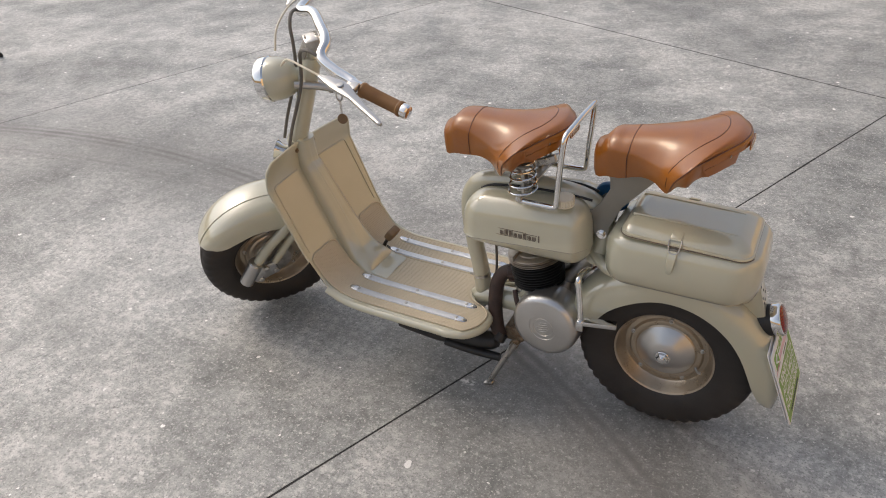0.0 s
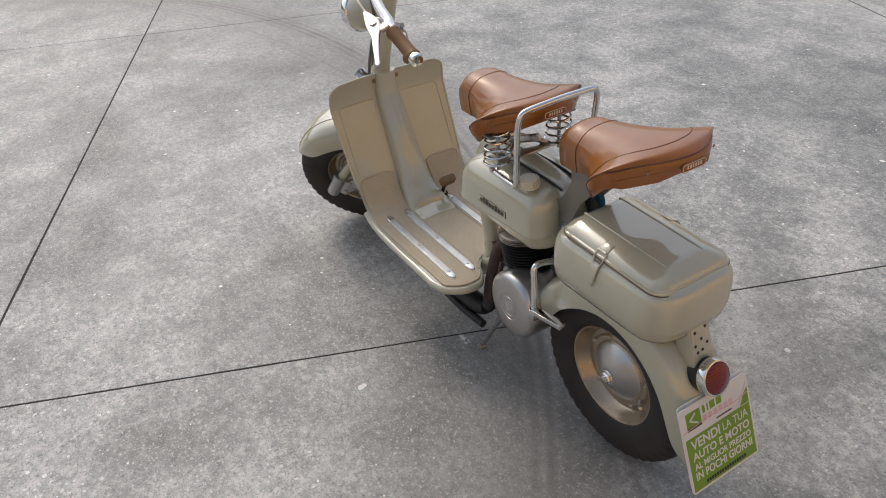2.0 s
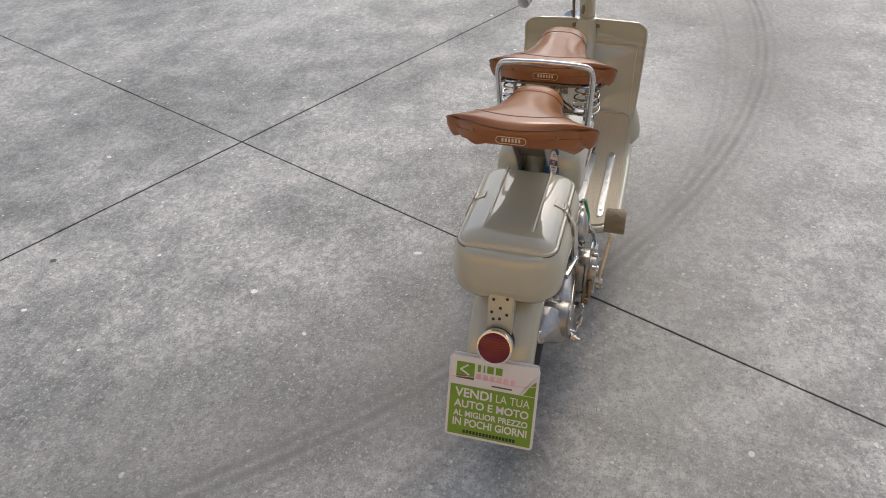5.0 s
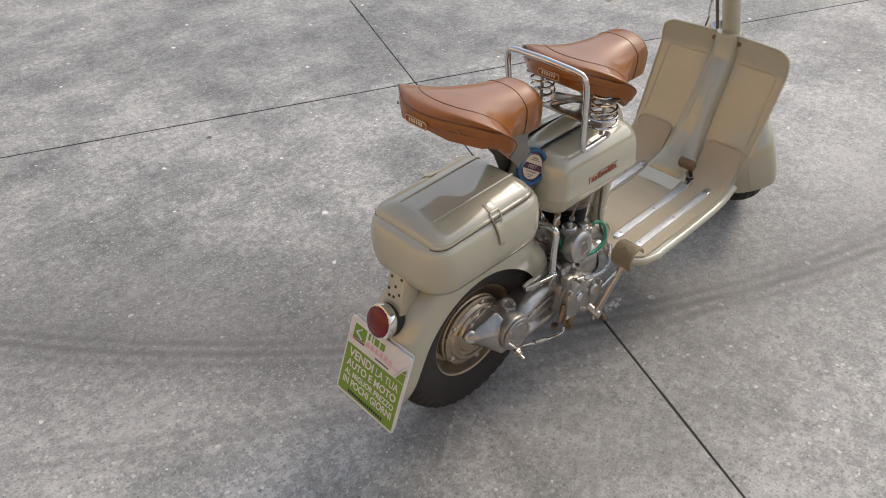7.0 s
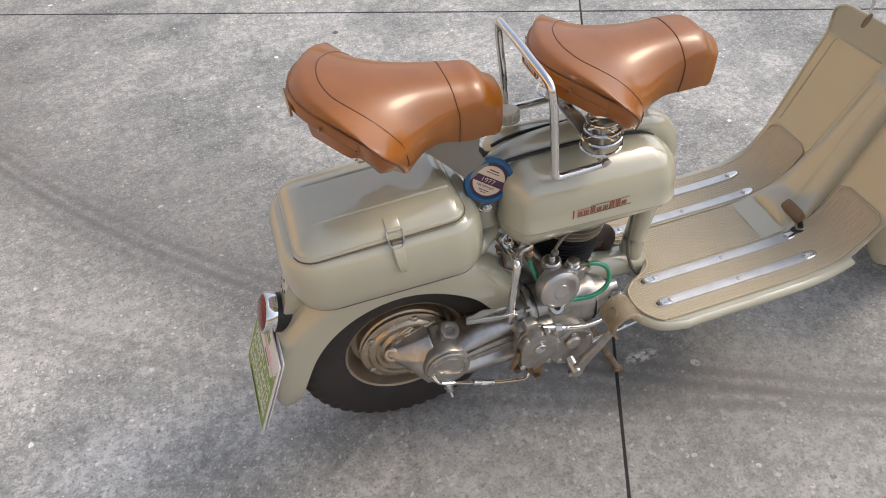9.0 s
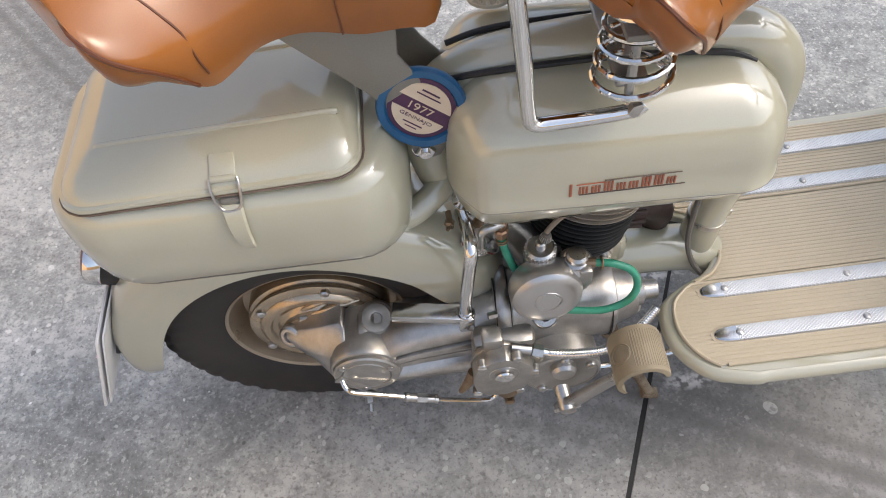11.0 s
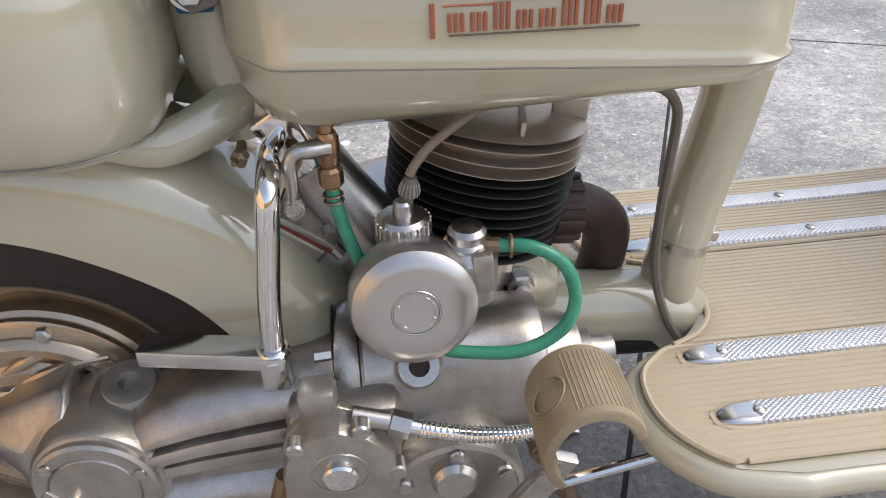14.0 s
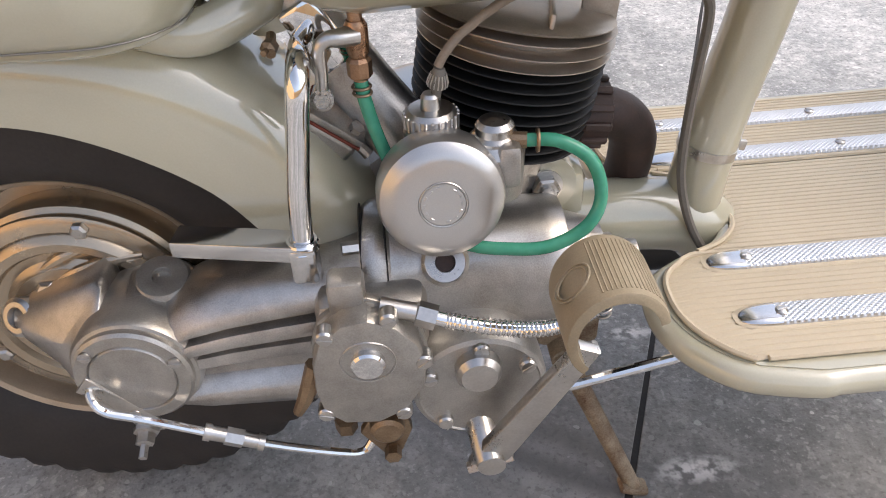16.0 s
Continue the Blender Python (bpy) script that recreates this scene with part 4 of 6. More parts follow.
def build_disc_holder():
    ax = Vector((-0.12, -0.97, 0.20)).normalized()
    m = place((0.159, -0.034, 0.5445), ax)
    holder = part("disc_holder", cat(moved(lathe([(0.0, -0.004), (0.036, -0.004), (0.0385, 0.0), (0.0385, 0.004), (0.0370, 0.0065), (0.0310, 0.0065), (0.0295, 0.003), (0.0, 0.003)], 56), m), moved(rbox(0.020, 0.005, 0.03, 0.002), Matrix.Translation((0.157, -0.026, 0.490)))), BLUE, scooter, "round blue plastic tax disc holder")
    # face axes: right along the scooter's forward side as seen from outside
    up = Vector((0, 0, 1)) - ax * ax.z
    up.normalize()
    right = up.cross(ax)
    f = Matrix((right, up, ax)).transposed().to_4x4()
    f.translation = Vector((0.159, -0.034, 0.5445)) + ax * 0.0035
    tilt = f @ pose(0, 0, 0, 0, 0, -33)
    part("disc_band", moved(lathe([(0.0, 0.0), (0.0290, 0.0), (0.0290, 0.0004), (0.0, 0.0005)], 48), f), PURPLE, holder)
    for s in (1, -1):
        arc = [(0.0250 * math.cos(radians(a)), 0.0250 * math.sin(radians(a)) * s) for a in range(14, 167, 8)]
        part("paper_field", moved(plate(arc if s > 0 else arc[::-1], 0.0008, 0), tilt @ Matrix.Translation((0, 0, 0.0008))), PAPER, holder)
    part("numerals", moved(lettering("1977", 0.022, 0.0072), tilt @ Matrix.Translation((0.0, 0.0, 0.0010))), PAPER, holder, "pale numerals 1977")
    part("lettering", moved(lettering("GENNAJO", 0.030, 0.0044), tilt @ Matrix.Translation((0.0, -0.0105, 0.0014))), PURPLE, holder, "dark printed word GENNAJO")
    for k, (x, y, w, h) in enumerate(((0, 0.0175, 0.016, 0.0016), (0, 0.0135, 0.022, 0.0012), (0, -0.0165, 0.018, 0.0012), (0, -0.0200, 0.011, 0.0010))):
        part("print_bar", moved(rbox(w, h, 0.0004, 0.0001, 1), tilt @ Matrix.Translation((x, y, 0.0014))), PURPLE, holder)
    part("bolt", moved(cat(lathe([(0.0125, 0), (0.0125, 0.0018), (0.0, 0.002)], 28), lathe([(0.0092, 0.0015), (0.0092, 0.007), (0.0078, 0.0085), (0.0045, 0.0085)], 6), lathe([(0.0045, 0.006), (0.0045, 0.0115), (0.0, 0.012)], 14)), place((0.157, -0.0285, 0.489), (0, -1, 0))), CHROME, holder)


# -- floor and leg shield: one pressed sheet --
PROFILE = smooth_path([(0.400, 0, 0.2265), (0.50, 0, 0.2275), (0.62, 0, 0.229), (0.72, 0, 0.2315), (0.775, 0, 0.238), (0.815, 0, 0.257), (0.840, 0, 0.286), (0.8655, 0, 0.328), (0.895, 0, 0.386), (0.925, 0, 0.446), (0.947, 0, 0.490),
                       (0.9545, 0, 0.505), (0.9568, 0, 0.514), (0.957, 0, 0.545), (0.953, 0, 0.573)], 5)
LENGTHS = [0.0]
for p, q in zip(PROFILE, PROFILE[1:]):
    LENGTHS.append(LENGTHS[-1] + (q - p).length)


def on_sheet(d, y, up=0.0):
    """The point d metres along the floor and shield from its back edge, and its lift along the surface's normal."""
    k = int(np.clip(np.searchsorted(LENGTHS, d) - 1, 0, len(PROFILE) - 2))
    t = (d - LENGTHS[k]) / (LENGTHS[k + 1] - LENGTHS[k])
    p, way = PROFILE[k].lerp(PROFILE[k + 1], t), (PROFILE[k + 1] - PROFILE[k]).normalized()
    # the shield's wings fall back a little towards their edges
    wing = 0.30 * max(0.0, p.z - 0.34) * (y / 0.165) ** 2 * 0.25
    normal = Vector((-way.z, 0, way.x))
    return Vector((p.x - wing, y, p.z)) + normal * up


def back_edge(y):
    """How far the floor's back edge is cut in at y: a notch round the frame, round outer corners."""
    return ease([(-0.171, 0.082), (-0.163, 0.046), (-0.147, 0.024), (-0.125, 0.010), (-0.100, 0.006), (-0.075, 0.012), (-0.057, 0.034), (-0.045, 0.060), (-0.025, 0.078), (0, 0.080),
                 (0.025, 0.078), (0.045, 0.060), (0.057, 0.034), (0.075, 0.012), (0.100, 0.006), (0.125, 0.010), (0.147, 0.024), (0.163, 0.046), (0.171, 0.082)], y)


TOTAL, MAT_END = LENGTHS[-1], LENGTHS[min(range(len(PROFILE)), key=lambda k: abs(PROFILE[k].z - 0.328) + (PROFILE[k].x < 0.8))]


def half_width(d):
    return ease([(0, 0.171), (0.30, 0.171), (0.40, 0.169), (0.50, 0.169), (0.60, 0.172), (TOTAL - 0.06, 0.175), (TOTAL - 0.025, 0.174), (TOTAL - 0.008, 0.166), (TOTAL, 0.150)], d)


def build_floor():
    ny, nd = 44, 74
    top, bottom = [], []
    for i in range(nd + 1):
        row_t, row_b = [], []
        for k in range(ny + 1):
            v = -1 + 2 * k / ny
            d0 = back_edge(v * 0.171)
            d = d0 + (TOTAL - d0) * i / nd
            thick = ease([(0, 0.020), (0.30, 0.020), (0.40, 0.012), (0.5, 0.004), (TOTAL, 0.004)], d)
            y = v * half_width(d)
            row_t.append(on_sheet(d, y))
            row_b.append(on_sheet(d + (0.006 if i == 0 else 0), y * 0.975, -thick))
        top.append(row_t)
        bottom.append(row_b)
    m = ny + 1
    vs = [p for r in top for p in r] + [p for r in bottom for p in r]
    n = len(vs) // 2
    fs = [(i * m + k, i * m + k + 1, (i + 1) * m + k + 1, (i + 1) * m + k) for i in range(nd) for k in range(ny)]
    fs += [tuple(n + j for j in reversed(f)) for f in fs]
    loop = [k for k in range(m)] + [i * m + ny for i in range(1, nd + 1)] + [nd * m + k for k in range(ny - 1, -1, -1)] + [i * m for i in range(nd - 1, 0, -1)]
    fs += [(a, b, n + b, n + a) for a, b in zip(loop, loop[1:] + loop[:1])]
    sheet = part("floor_and_shield", (vs, fs), PAINT, scooter, "cream pressed floor running up into the leg shield", sharp=60)
    rim = [on_sheet(d, half_width(d), -0.001) for d in np.linspace(0.5, TOTAL, 22)]
    rim += [on_sheet(TOTAL, y, -0.001) for y in np.linspace(0.12, -0.12, 9)] + [Vector((p.x, -p.y, p.z)) for p in reversed(rim)]
    part("rolled_edge", tube(rim, 0.0036, 8, 2), PAINT, sheet)
    thin = lambda y: 0.0045 + 0.0060 * min(1.0, max(0.0, (abs(y) - 0.058) / 0.022))
    lip = [on_sheet(max(back_edge(y), 0.001), y * (half_width(0.1) / 0.171), -0.0005 - thin(y)) for y in np.linspace(-0.171, 0.171, 45)]
    side_r = [on_sheet(d, -half_width(d) * 0.992, -0.011) for d in np.linspace(0.42, 0.09, 10)]
    lip = side_r + lip + [Vector((p.x, -p.y, p.z)) for p in reversed(side_r)]
    radii = [0.0105] * len(side_r) + [thin(y) for y in np.linspace(-0.171, 0.171, 45)] + [0.0105] * len(side_r)
    part("floor_rim", tube(lip, radii, 12, 2), PAINT, sheet, "rounded cream rim of the floor")
    # ribbed rubber mats: one each side and one in the middle
    for name, y0, y1, far in (("floor_mat", 0.0565, 0.160, MAT_END), ("floor_mat", -0.160, -0.0565, MAT_END), ("tunnel_mat", -0.0535, 0.0535, 0.362)):
        ribs = int(round((y1 - y0) / 0.0052))
        ys = []
        for k in range(ribs):
            a, b = y0 + (y1 - y0) * k / ribs, y0 + (y1 - y0) * (k + 1) / ribs
            for f, h in ((0.0, 0.0023), (0.12, 0.0031), (0.66, 0.0031), (0.78, 0.0023)):
                ys.append((a + (b - a) * f, h))
        ys.append((y1, 0.0018))
        rows = []
        count = 30
        for i in range(count + 1):
            row = []
            for y, h in ys:
                d0 = back_edge(y) + 0.006
                reach = far
                if name == "floor_mat":
                    e = min(abs(y) - 0.0565, 0.160 - abs(y))
                    reach -= 0.014 * (1 - min(1, e / 0.014)) ** 2
                d = d0 + (reach - d0) * i / count
                edge = i in (0, count)
                row.append(on_sheet(d, y * half_width(d) / 0.171, 0.0006 if edge else h))
            rows.append(row)
        m = len(ys)
        g = ([p for r in rows for p in r], [(i * m + k, i * m + k + 1, (i + 1) * m + k + 1, (i + 1) * m + k) for i in range(count) for k in range(m - 1)])
        mat = part(name, g, MAT, sheet, "cream ribbed rubber mat", sharp=20)
        pts = [on_sheet(back_edge(y) + 0.005, y * half_width(0.1) / 0.171, 0.0022) for y in np.linspace(y0, y1, 15)]
        if name == "floor_mat":
            pts += [on_sheet(d, y1 * half_width(d) / 0.171, 0.0022) for d in np.linspace(0.08 if y1 > 0.1 else 0.06, far - 0.012, 14)]
            pts += [on_sheet(far - 0.014 * (1 - min(1, min(abs(y) - 0.0565, 0.160 - abs(y)) / 0.014)) ** 2, y * half_width(far) / 0.171, 0.0022) for y in np.linspace(y1 - 0.004, y0 + 0.004, 9)]
            pts += [on_sheet(d, y0 * half_width(d) / 0.171, 0.0022) for d in np.linspace(far - 0.012, 0.052, 14)]
        part("border", tube(pts, 0.0021, 6, 2), MAT, mat)
    # aluminium tread strips with their screws
    for s, _ in SIDES:
        for y in (0.069, 0.1255):
            y *= s
            a, b, tip = 0.046, 0.382, 0.026
            nose = [(tip * (1 - math.cos(math.pi * k / 16)), math.sin(math.pi * k / 16) ** 0.75) for k in range(1, 9)]
            bar = ((-1, 0.0015), (-0.96, 0.72), (-0.84, 0.93), (-0.55, 1.0), (0, 1.06), (0.55, 1.0), (0.84, 0.93), (0.96, 0.72), (1, 0.0015))
            across = lambda d, w, h: [on_sheet(d, y + q * w, z * h if z > 0.01 else z) for q, z in bar]
            strip = part("tread_strip", loft([across(a + 0.022 + (b - a - 0.044) * k / 30, 0.0100, 0.0068) for k in range(31)]), TREAD, sheet, "bright aluminium tread strip", sharp=40)
            for end, way in ((a, 1), (b, -1)):
                part("end_cap", loft([across(end + way * u, 0.0101 * e, 0.0016 + 0.0056 * e) for u, e in nose]), POLISHED, strip, "smooth rounded strip end", sharp=50)
            seat = [(a - 0.0030 + u * 1.05, e) for u, e in nose] + [(a + 0.03 + (b - a - 0.06) * k / 24, 1.0) for k in range(25)] + [(b + 0.0030 - u * 1.05, e) for u, e in reversed(nose)]
            part("strip_seat", loft([[on_sheet(d, y + q * 0.0126 * e, z) for q, z in ((-1, 0.001), (-0.97, 0.0030), (-0.90, 0.0036), (0.90, 0.0036), (0.97, 0.0030), (1, 0.001))] for d, e in seat]), MAT, strip, sharp=50)
            for d in (a + 0.028, (a + b) / 2, b - 0.028):
                p = on_sheet(d, y, 0.0072)
                part("screw", moved(cat(lathe([(0.0042, -0.001), (0.0040, 0.0008), (0.0025, 0.0018), (0.0, 0.002)], 16), moved(rbox(0.0075, 0.001, 0.0006, 0.0001, 1), Matrix.Translation((0, 0, 0.0020)))), place(p, on_sheet(d, y, 1.0) - on_sheet(d, y)) @ pose(0, 0, 0, 0, 0, 40 + 900 * d)), STEEL, strip)
    # tunnel from the steering head down to the floor
    rings = []
    for i in range(27):
        t = i / 26
        d = TOTAL + 0.006 - t * (TOTAL - 0.352)
        w = ease([(0, 0.026), (0.25, 0.032), (0.6, 0.038), (0.85, 0.048), (1, 0.056)], t)
        h = ease([(0, 0.022), (0.2, 0.033), (0.55, 0.038), (0.82, 0.038), (0.95, 0.030), (1, 0.010)], t)
        loop = []
        for k in range(25):
            a = math.pi * k / 24
            q = math.cos(a)
            lift = h * math.sin(a) ** 0.75
            ridge = 0.0045 * max(0.0, math.sin(math.pi * min(1, t * 1.15))) * (math.exp(-((q - 0.42) / 0.10) ** 2) + math.exp(-((q + 0.42) / 0.10) ** 2))
            loop.append(on_sheet(min(d, TOTAL - 0.0005), q * w * 1.10, lift + ridge - 0.002) + Vector((0, 0, max(0, d - TOTAL))))
        rings.append(loop)
    part("tunnel", loft(rings), PAINT, sheet, "cream pressed tunnel with two ridges", sharp=50)
    part("tunnel_foot", loft([[on_sheet(d, q * 0.056, z) for q, z in ((-1, 0.0), (-0.94, h), (0, h + 0.003), (0.94, h), (1, 0.0))] for d, h in ((0.315, 0.0022), (0.322, 0.0045), (0.35, 0.006), (0.40, 0.010))]), PAINT, sheet)
    for s in (1, -1):
        p = on_sheet(TOTAL - 0.019, 0.035 * s, 0.001)
        part("shield_screw", moved(cat(lathe([(0.0062, 0), (0.0062, 0.001), (0.0046, 0.0016)], 18), lathe([(0.0044, 0.001), (0.0040, 0.0035), (0.0, 0.004)], 6)), place(p, (-1, 0, 0.1))), BRASS, sheet)
        q = on_sheet(TOTAL - 0.070, 0.105 * s, 0.0)
        ledge = [on_sheet(TOTAL - 0.068 + 0.012 * abs(y), y * s, 0.0008) for y in np.linspace(0.045, 0.155, 6)]
        rim_line = [on_sheet(d, 0.153 * s, 0.0006) for d in np.linspace(TOTAL - 0.075, MAT_END + 0.01, 10)]
        part("shield_crease", tube(ledge[:-1] + [on_sheet(TOTAL - 0.0665, 0.148 * s, 0.0008)] + rim_line, 0.0019, 6, 2), PAINT, sheet)
    # brake pedal through the floor
    pedal = part("brake_pedal", cat(tube([(0.795, -0.062, 0.240), (0.785, -0.061, 0.262), (0.768, -0.060, 0.286)], 0.005, 8), moved(ring(0.011, 0.003, 20, 6), Matrix.Translation((0.793, -0.062, 0.244)) @ Matrix.Diagonal((1.5, 0.9, 1, 1)))), BLACK, scooter, "brake pedal with a brown rubber pad")
    part("pad", moved(rbox(0.022, 0.044, 0.028, 0.006, 3), Matrix.Translation((0.759, -0.060, 0.298)) @ pose(0, 0, 0, 0, -35)), PEDAL, pedal, "brown rubber pedal pad")
    # exhaust silencer and stand bar under the floor
    part("silencer", cat(tube([(0.392, 0.072, 0.150), (0.43, 0.075, 0.140), (0.55, 0.08, 0.135), (0.66, 0.085, 0.140)], [0.018, 0.026, 0.027, 0.020], 18), tube([(0.385, 0.060, 0.165), (0.392, 0.072, 0.150)], 0.018, 14)), BLACK, scooter, "black silencer slung under the floor")
    part("tail_pipe", tube([(0.52, 0.105, 0.128), (0.45, 0.103, 0.122), (0.375, 0.096, 0.118)], 0.0105, 12), BLACK, scooter)


def build_stand():
    bar = part("stand", cat(tube([(0.355, 0.060, 0.135), (0.355, -0.060, 0.135)], 0.011, 12), moved(rbox(0.05, 0.09, 0.04, 0.006), Matrix.Translation((0.36, 0, 0.155)))), RUST, scooter, "rusty tubular centre stand, down")
    for s, foot in ((1, (0.417, 0.079, 0.004)), (-1, (0.416, -0.091, 0.004))):
        leg = part("leg", cat(tube([(0.352, 0.055 * s, 0.140), (0.372, 0.064 * s, 0.098), foot], [0.0095, 0.0078, 0.0068], 12), moved(rbox(0.026, 0.016, 0.008, 0.003), Matrix.Translation(foot) @ pose(0, 0, 0, 0, 20))), STEEL if s > 0 else RUST, bar)
    part("stand_spring", coil((0.385, -0.045, 0.165), 0.006, 0.006, 0.03, 6, 0.0013), STEEL, bar)


# -- engine --
def build_engine():
    lean = Vector((0.165, 0, 0.986))
    foot = Vector((0.299, 0, 0.264))
    cm = place(foot, lean)
    case = part("crankcase", cat(moved(lathe([(0.0, -0.075), (0.050, -0.07), (0.058, -0.05), (0.060, -0.026), (0.054, -0.014), (0.044, -0.008), (0.040, 0.0), (0.040, 0.052)], 40), cm),
                                 moved(lathe([(0.072, -0.04), (0.074, -0.02), (0.074, 0.035), (0.06, 0.045)], 48), place((0.262, 0.02, 0.245), (0, 1, 0))),
                                 moved(rbox(0.13, 0.10, 0.10, 0.02, 3), Matrix.Translation((0.275, -0.03, 0.225)))), ALLOY, scooter, "grey cast aluminium engine case")
    # finned cylinder
    barrel = part("cylinder", moved(lathe([(0.041, 0.046), (0.041, 0.135), (0.03, 0.138), (0.0, 0.138)], 40), cm), FINS, scooter, "black finned engine cylinder")
    for k in range(9):
        r = 0.0610 + (0.0015 if k > 2 else 0.0)
        part("fin", moved(lathe([(0.040, -0.0012), (r - 0.001, -0.0009), (r - 0.0002, -0.0005), (r, 0), (r - 0.0002, 0.0005), (r - 0.001, 0.0009), (0.040, 0.0012)], 48), cm @ Matrix.Translation((0.004, 0, 0.0530 + 0.0070 * k))), FINS, barrel)
    head = part("cylinder_head", moved(lathe([(0.050, 0.0), (0.052, 0.012), (0.044, 0.020), (0.020, 0.024), (0.0, 0.024)], 40), cm @ Matrix.Translation((0.004, 0, 0.116))), HEAD_METAL, scooter, "bare metal finned cylinder head")
    for k, r in enumerate((0.0640, 0.0650, 0.0645)):
        part("head_fin", moved(lathe([(0.030, -0.0012), (r - 0.001, -0.0007), (r, -0.0003), (r, 0.0003), (r - 0.001, 0.0007), (0.030, 0.0012)], 64), cm @ Matrix.Translation((0.004, 0, 0.1155 + 0.0068 * k)) @ pose(0, 0, 0, 0, 1.5 * k)), HEAD_METAL, head)
    dome = cm @ Matrix.Translation((0.004, 0, 0.1335)) @ pose(0, 0, 0, 0, 5)
    part("head_plate", moved(lathe([(0.0, -0.004), (0.0615, -0.0015), (0.0628, 0.0), (0.060, 0.0022), (0.040, 0.0050), (0.0, 0.0060)], 56), dome), HEAD_METAL, head, "smooth inclined top of the head")
    part("head_rib", moved(rbox(0.118, 0.003, 0.012, 0.0012), dome @ Matrix.Translation((0, -0.020, 0.005)) @ pose(0, 0, 0, 0, 0, -12)), HEAD_METAL, head)
    part("head_tab", moved(plate([(-0.012, -0.024), (0.010, -0.024), (0.013, 0.010), (0.006, 0.022), (-0.012, 0.022)], 0.004, 0.001), Matrix.Translation((0.371, -0.006, 0.402)) @ Matrix(((1, 0, 0, 0), (0, 0, -1, 0), (0, 1, 0, 0), (0, 0, 0, 1)))), HEAD_METAL, head, "pale metal cowl tab")
    part("spark_plug", moved(cat(lathe([(0.010, 0.0), (0.010, 0.012), (0.006, 0.014), (0.006, 0.03), (0.004, 0.034)], 6), ), place((0.366, 0.0, 0.408), (0.6, 0.1, 0.8))), CAP, head, "white spark plug")
    # exhaust pipe, finned collar
    pipe = part("exhaust_pipe", tube([(0.360, 0.004, 0.318), (0.388, 0.006, 0.315), (0.408, 0.012, 0.296), (0.414, 0.024, 0.262), (0.410, 0.040, 0.215), (0.398, 0.056, 0.175), (0.388, 0.064, 0.158)], [0.016, 0.0175, 0.0175, 0.0175, 0.0175, 0.0175, 0.018], 18), PIPE, scooter, "dark brown burnt exhaust pipe")
    col = place((0.372, 0.004, 0.318), (1, 0.05, -0.12))
    part("collar", moved(lathe([(0.020, -0.012), (0.0235, -0.010), (0.0235, 0.010), (0.019, 0.012)], 32), col), PIPE, pipe)
    for k in range(12):
        part("collar_rib", moved(rbox(0.004, 0.0055, 0.020, 0.001, 1), col @ Matrix.Rotation(2 * math.pi * k / 12, 4, "Z") @ Matrix.Translation((0.0245, 0, 0))), PIPE, pipe)
    # flywheel cover on the left
    fm = place((0.262, 0.040, 0.247), (0.03, 1, 0.03))
    cover = part("flywheel_cover", moved(lathe([(0.079, -0.012), (0.0805, 0.0), (0.0800, 0.040), (0.0775, 0.050), (0.071, 0.0565), (0.064, 0.0585), (0.040, 0.0600), (0.033, 0.0600), (0.0325, 0.0590), (0.0250, 0.0590), (0.0245, 0.0600), (0.0225, 0.0600), (0.022, 0.0592), (0.0, 0.0592)], 72), fm), ALLOY_SMOOTH, scooter, "round silver flywheel cover with a stamped centre")
    for k in range(5):
        part("emblem_bar", moved(rbox(0.030 - 0.006 * abs(k - 2), 0.0028, 0.0010, 0.0003, 1), fm @ Matrix.Translation((0, -0.012 + 0.006 * k, 0.0595)) @ pose(0, 0, 0, 0, 0, 12)), ALLOY, cover)
    part("red_cable", tube([(0.352, 0.052, 0.300), (0.345, 0.062, 0.285), (0.336, 0.070, 0.268)], 0.006, 10), PIPE, scooter, "dark red rubber sleeve")
    for k, (px, pz) in enumerate(((0.344, 0.300), (0.190, 0.300))):
        part("case_bolt", moved(lathe([(0.007, 0), (0.007, 0.006), (0.0, 0.007)], 6), place((px, 0.045, pz), (0, 1, 0))), STEEL, case)
    # transmission tube and swing arm on the right
    rings = []
    for x, cy, cz, ry, rz, q in ((0.399, -0.060, 0.2375, 0.006, 0.006, 1.0), (0.397, -0.060, 0.2375, 0.011, 0.011, 1.0), (0.382, -0.060, 0.2375, 0.012, 0.012, 1.0), (0.380, -0.060, 0.237, 0.017, 0.017, 1.0), (0.372, -0.060, 0.237, 0.017, 0.017, 1.0), (0.370, -0.060, 0.237, 0.026, 0.027, 0.9), (0.345, -0.060, 0.237, 0.034, 0.036, 0.9),
                                 (0.342, -0.060, 0.237, 0.041, 0.046, 0.9), (0.338, -0.060, 0.237, 0.042, 0.048, 0.9), (0.325, -0.061, 0.237, 0.041, 0.050, 0.9), (0.227, -0.062, 0.236, 0.043, 0.053, 0.88), (0.224, -0.062, 0.236, 0.0455, 0.056, 0.88), (0.212, -0.062, 0.235, 0.0460, 0.058, 0.85), (0.208, -0.062, 0.234, 0.044, 0.056, 0.8),):
        rings.append([(x, cy + ry * math.copysign(abs(math.cos(a)) ** q, math.cos(a)), cz + rz * math.copysign(abs(math.sin(a)) ** q, math.sin(a))) for a in (2 * math.pi * k / 36 for k in range(36))])
    arm = part("swing_arm", loft(rings), ALLOY, scooter, "silver cast swing arm and gear housing", sharp=40)
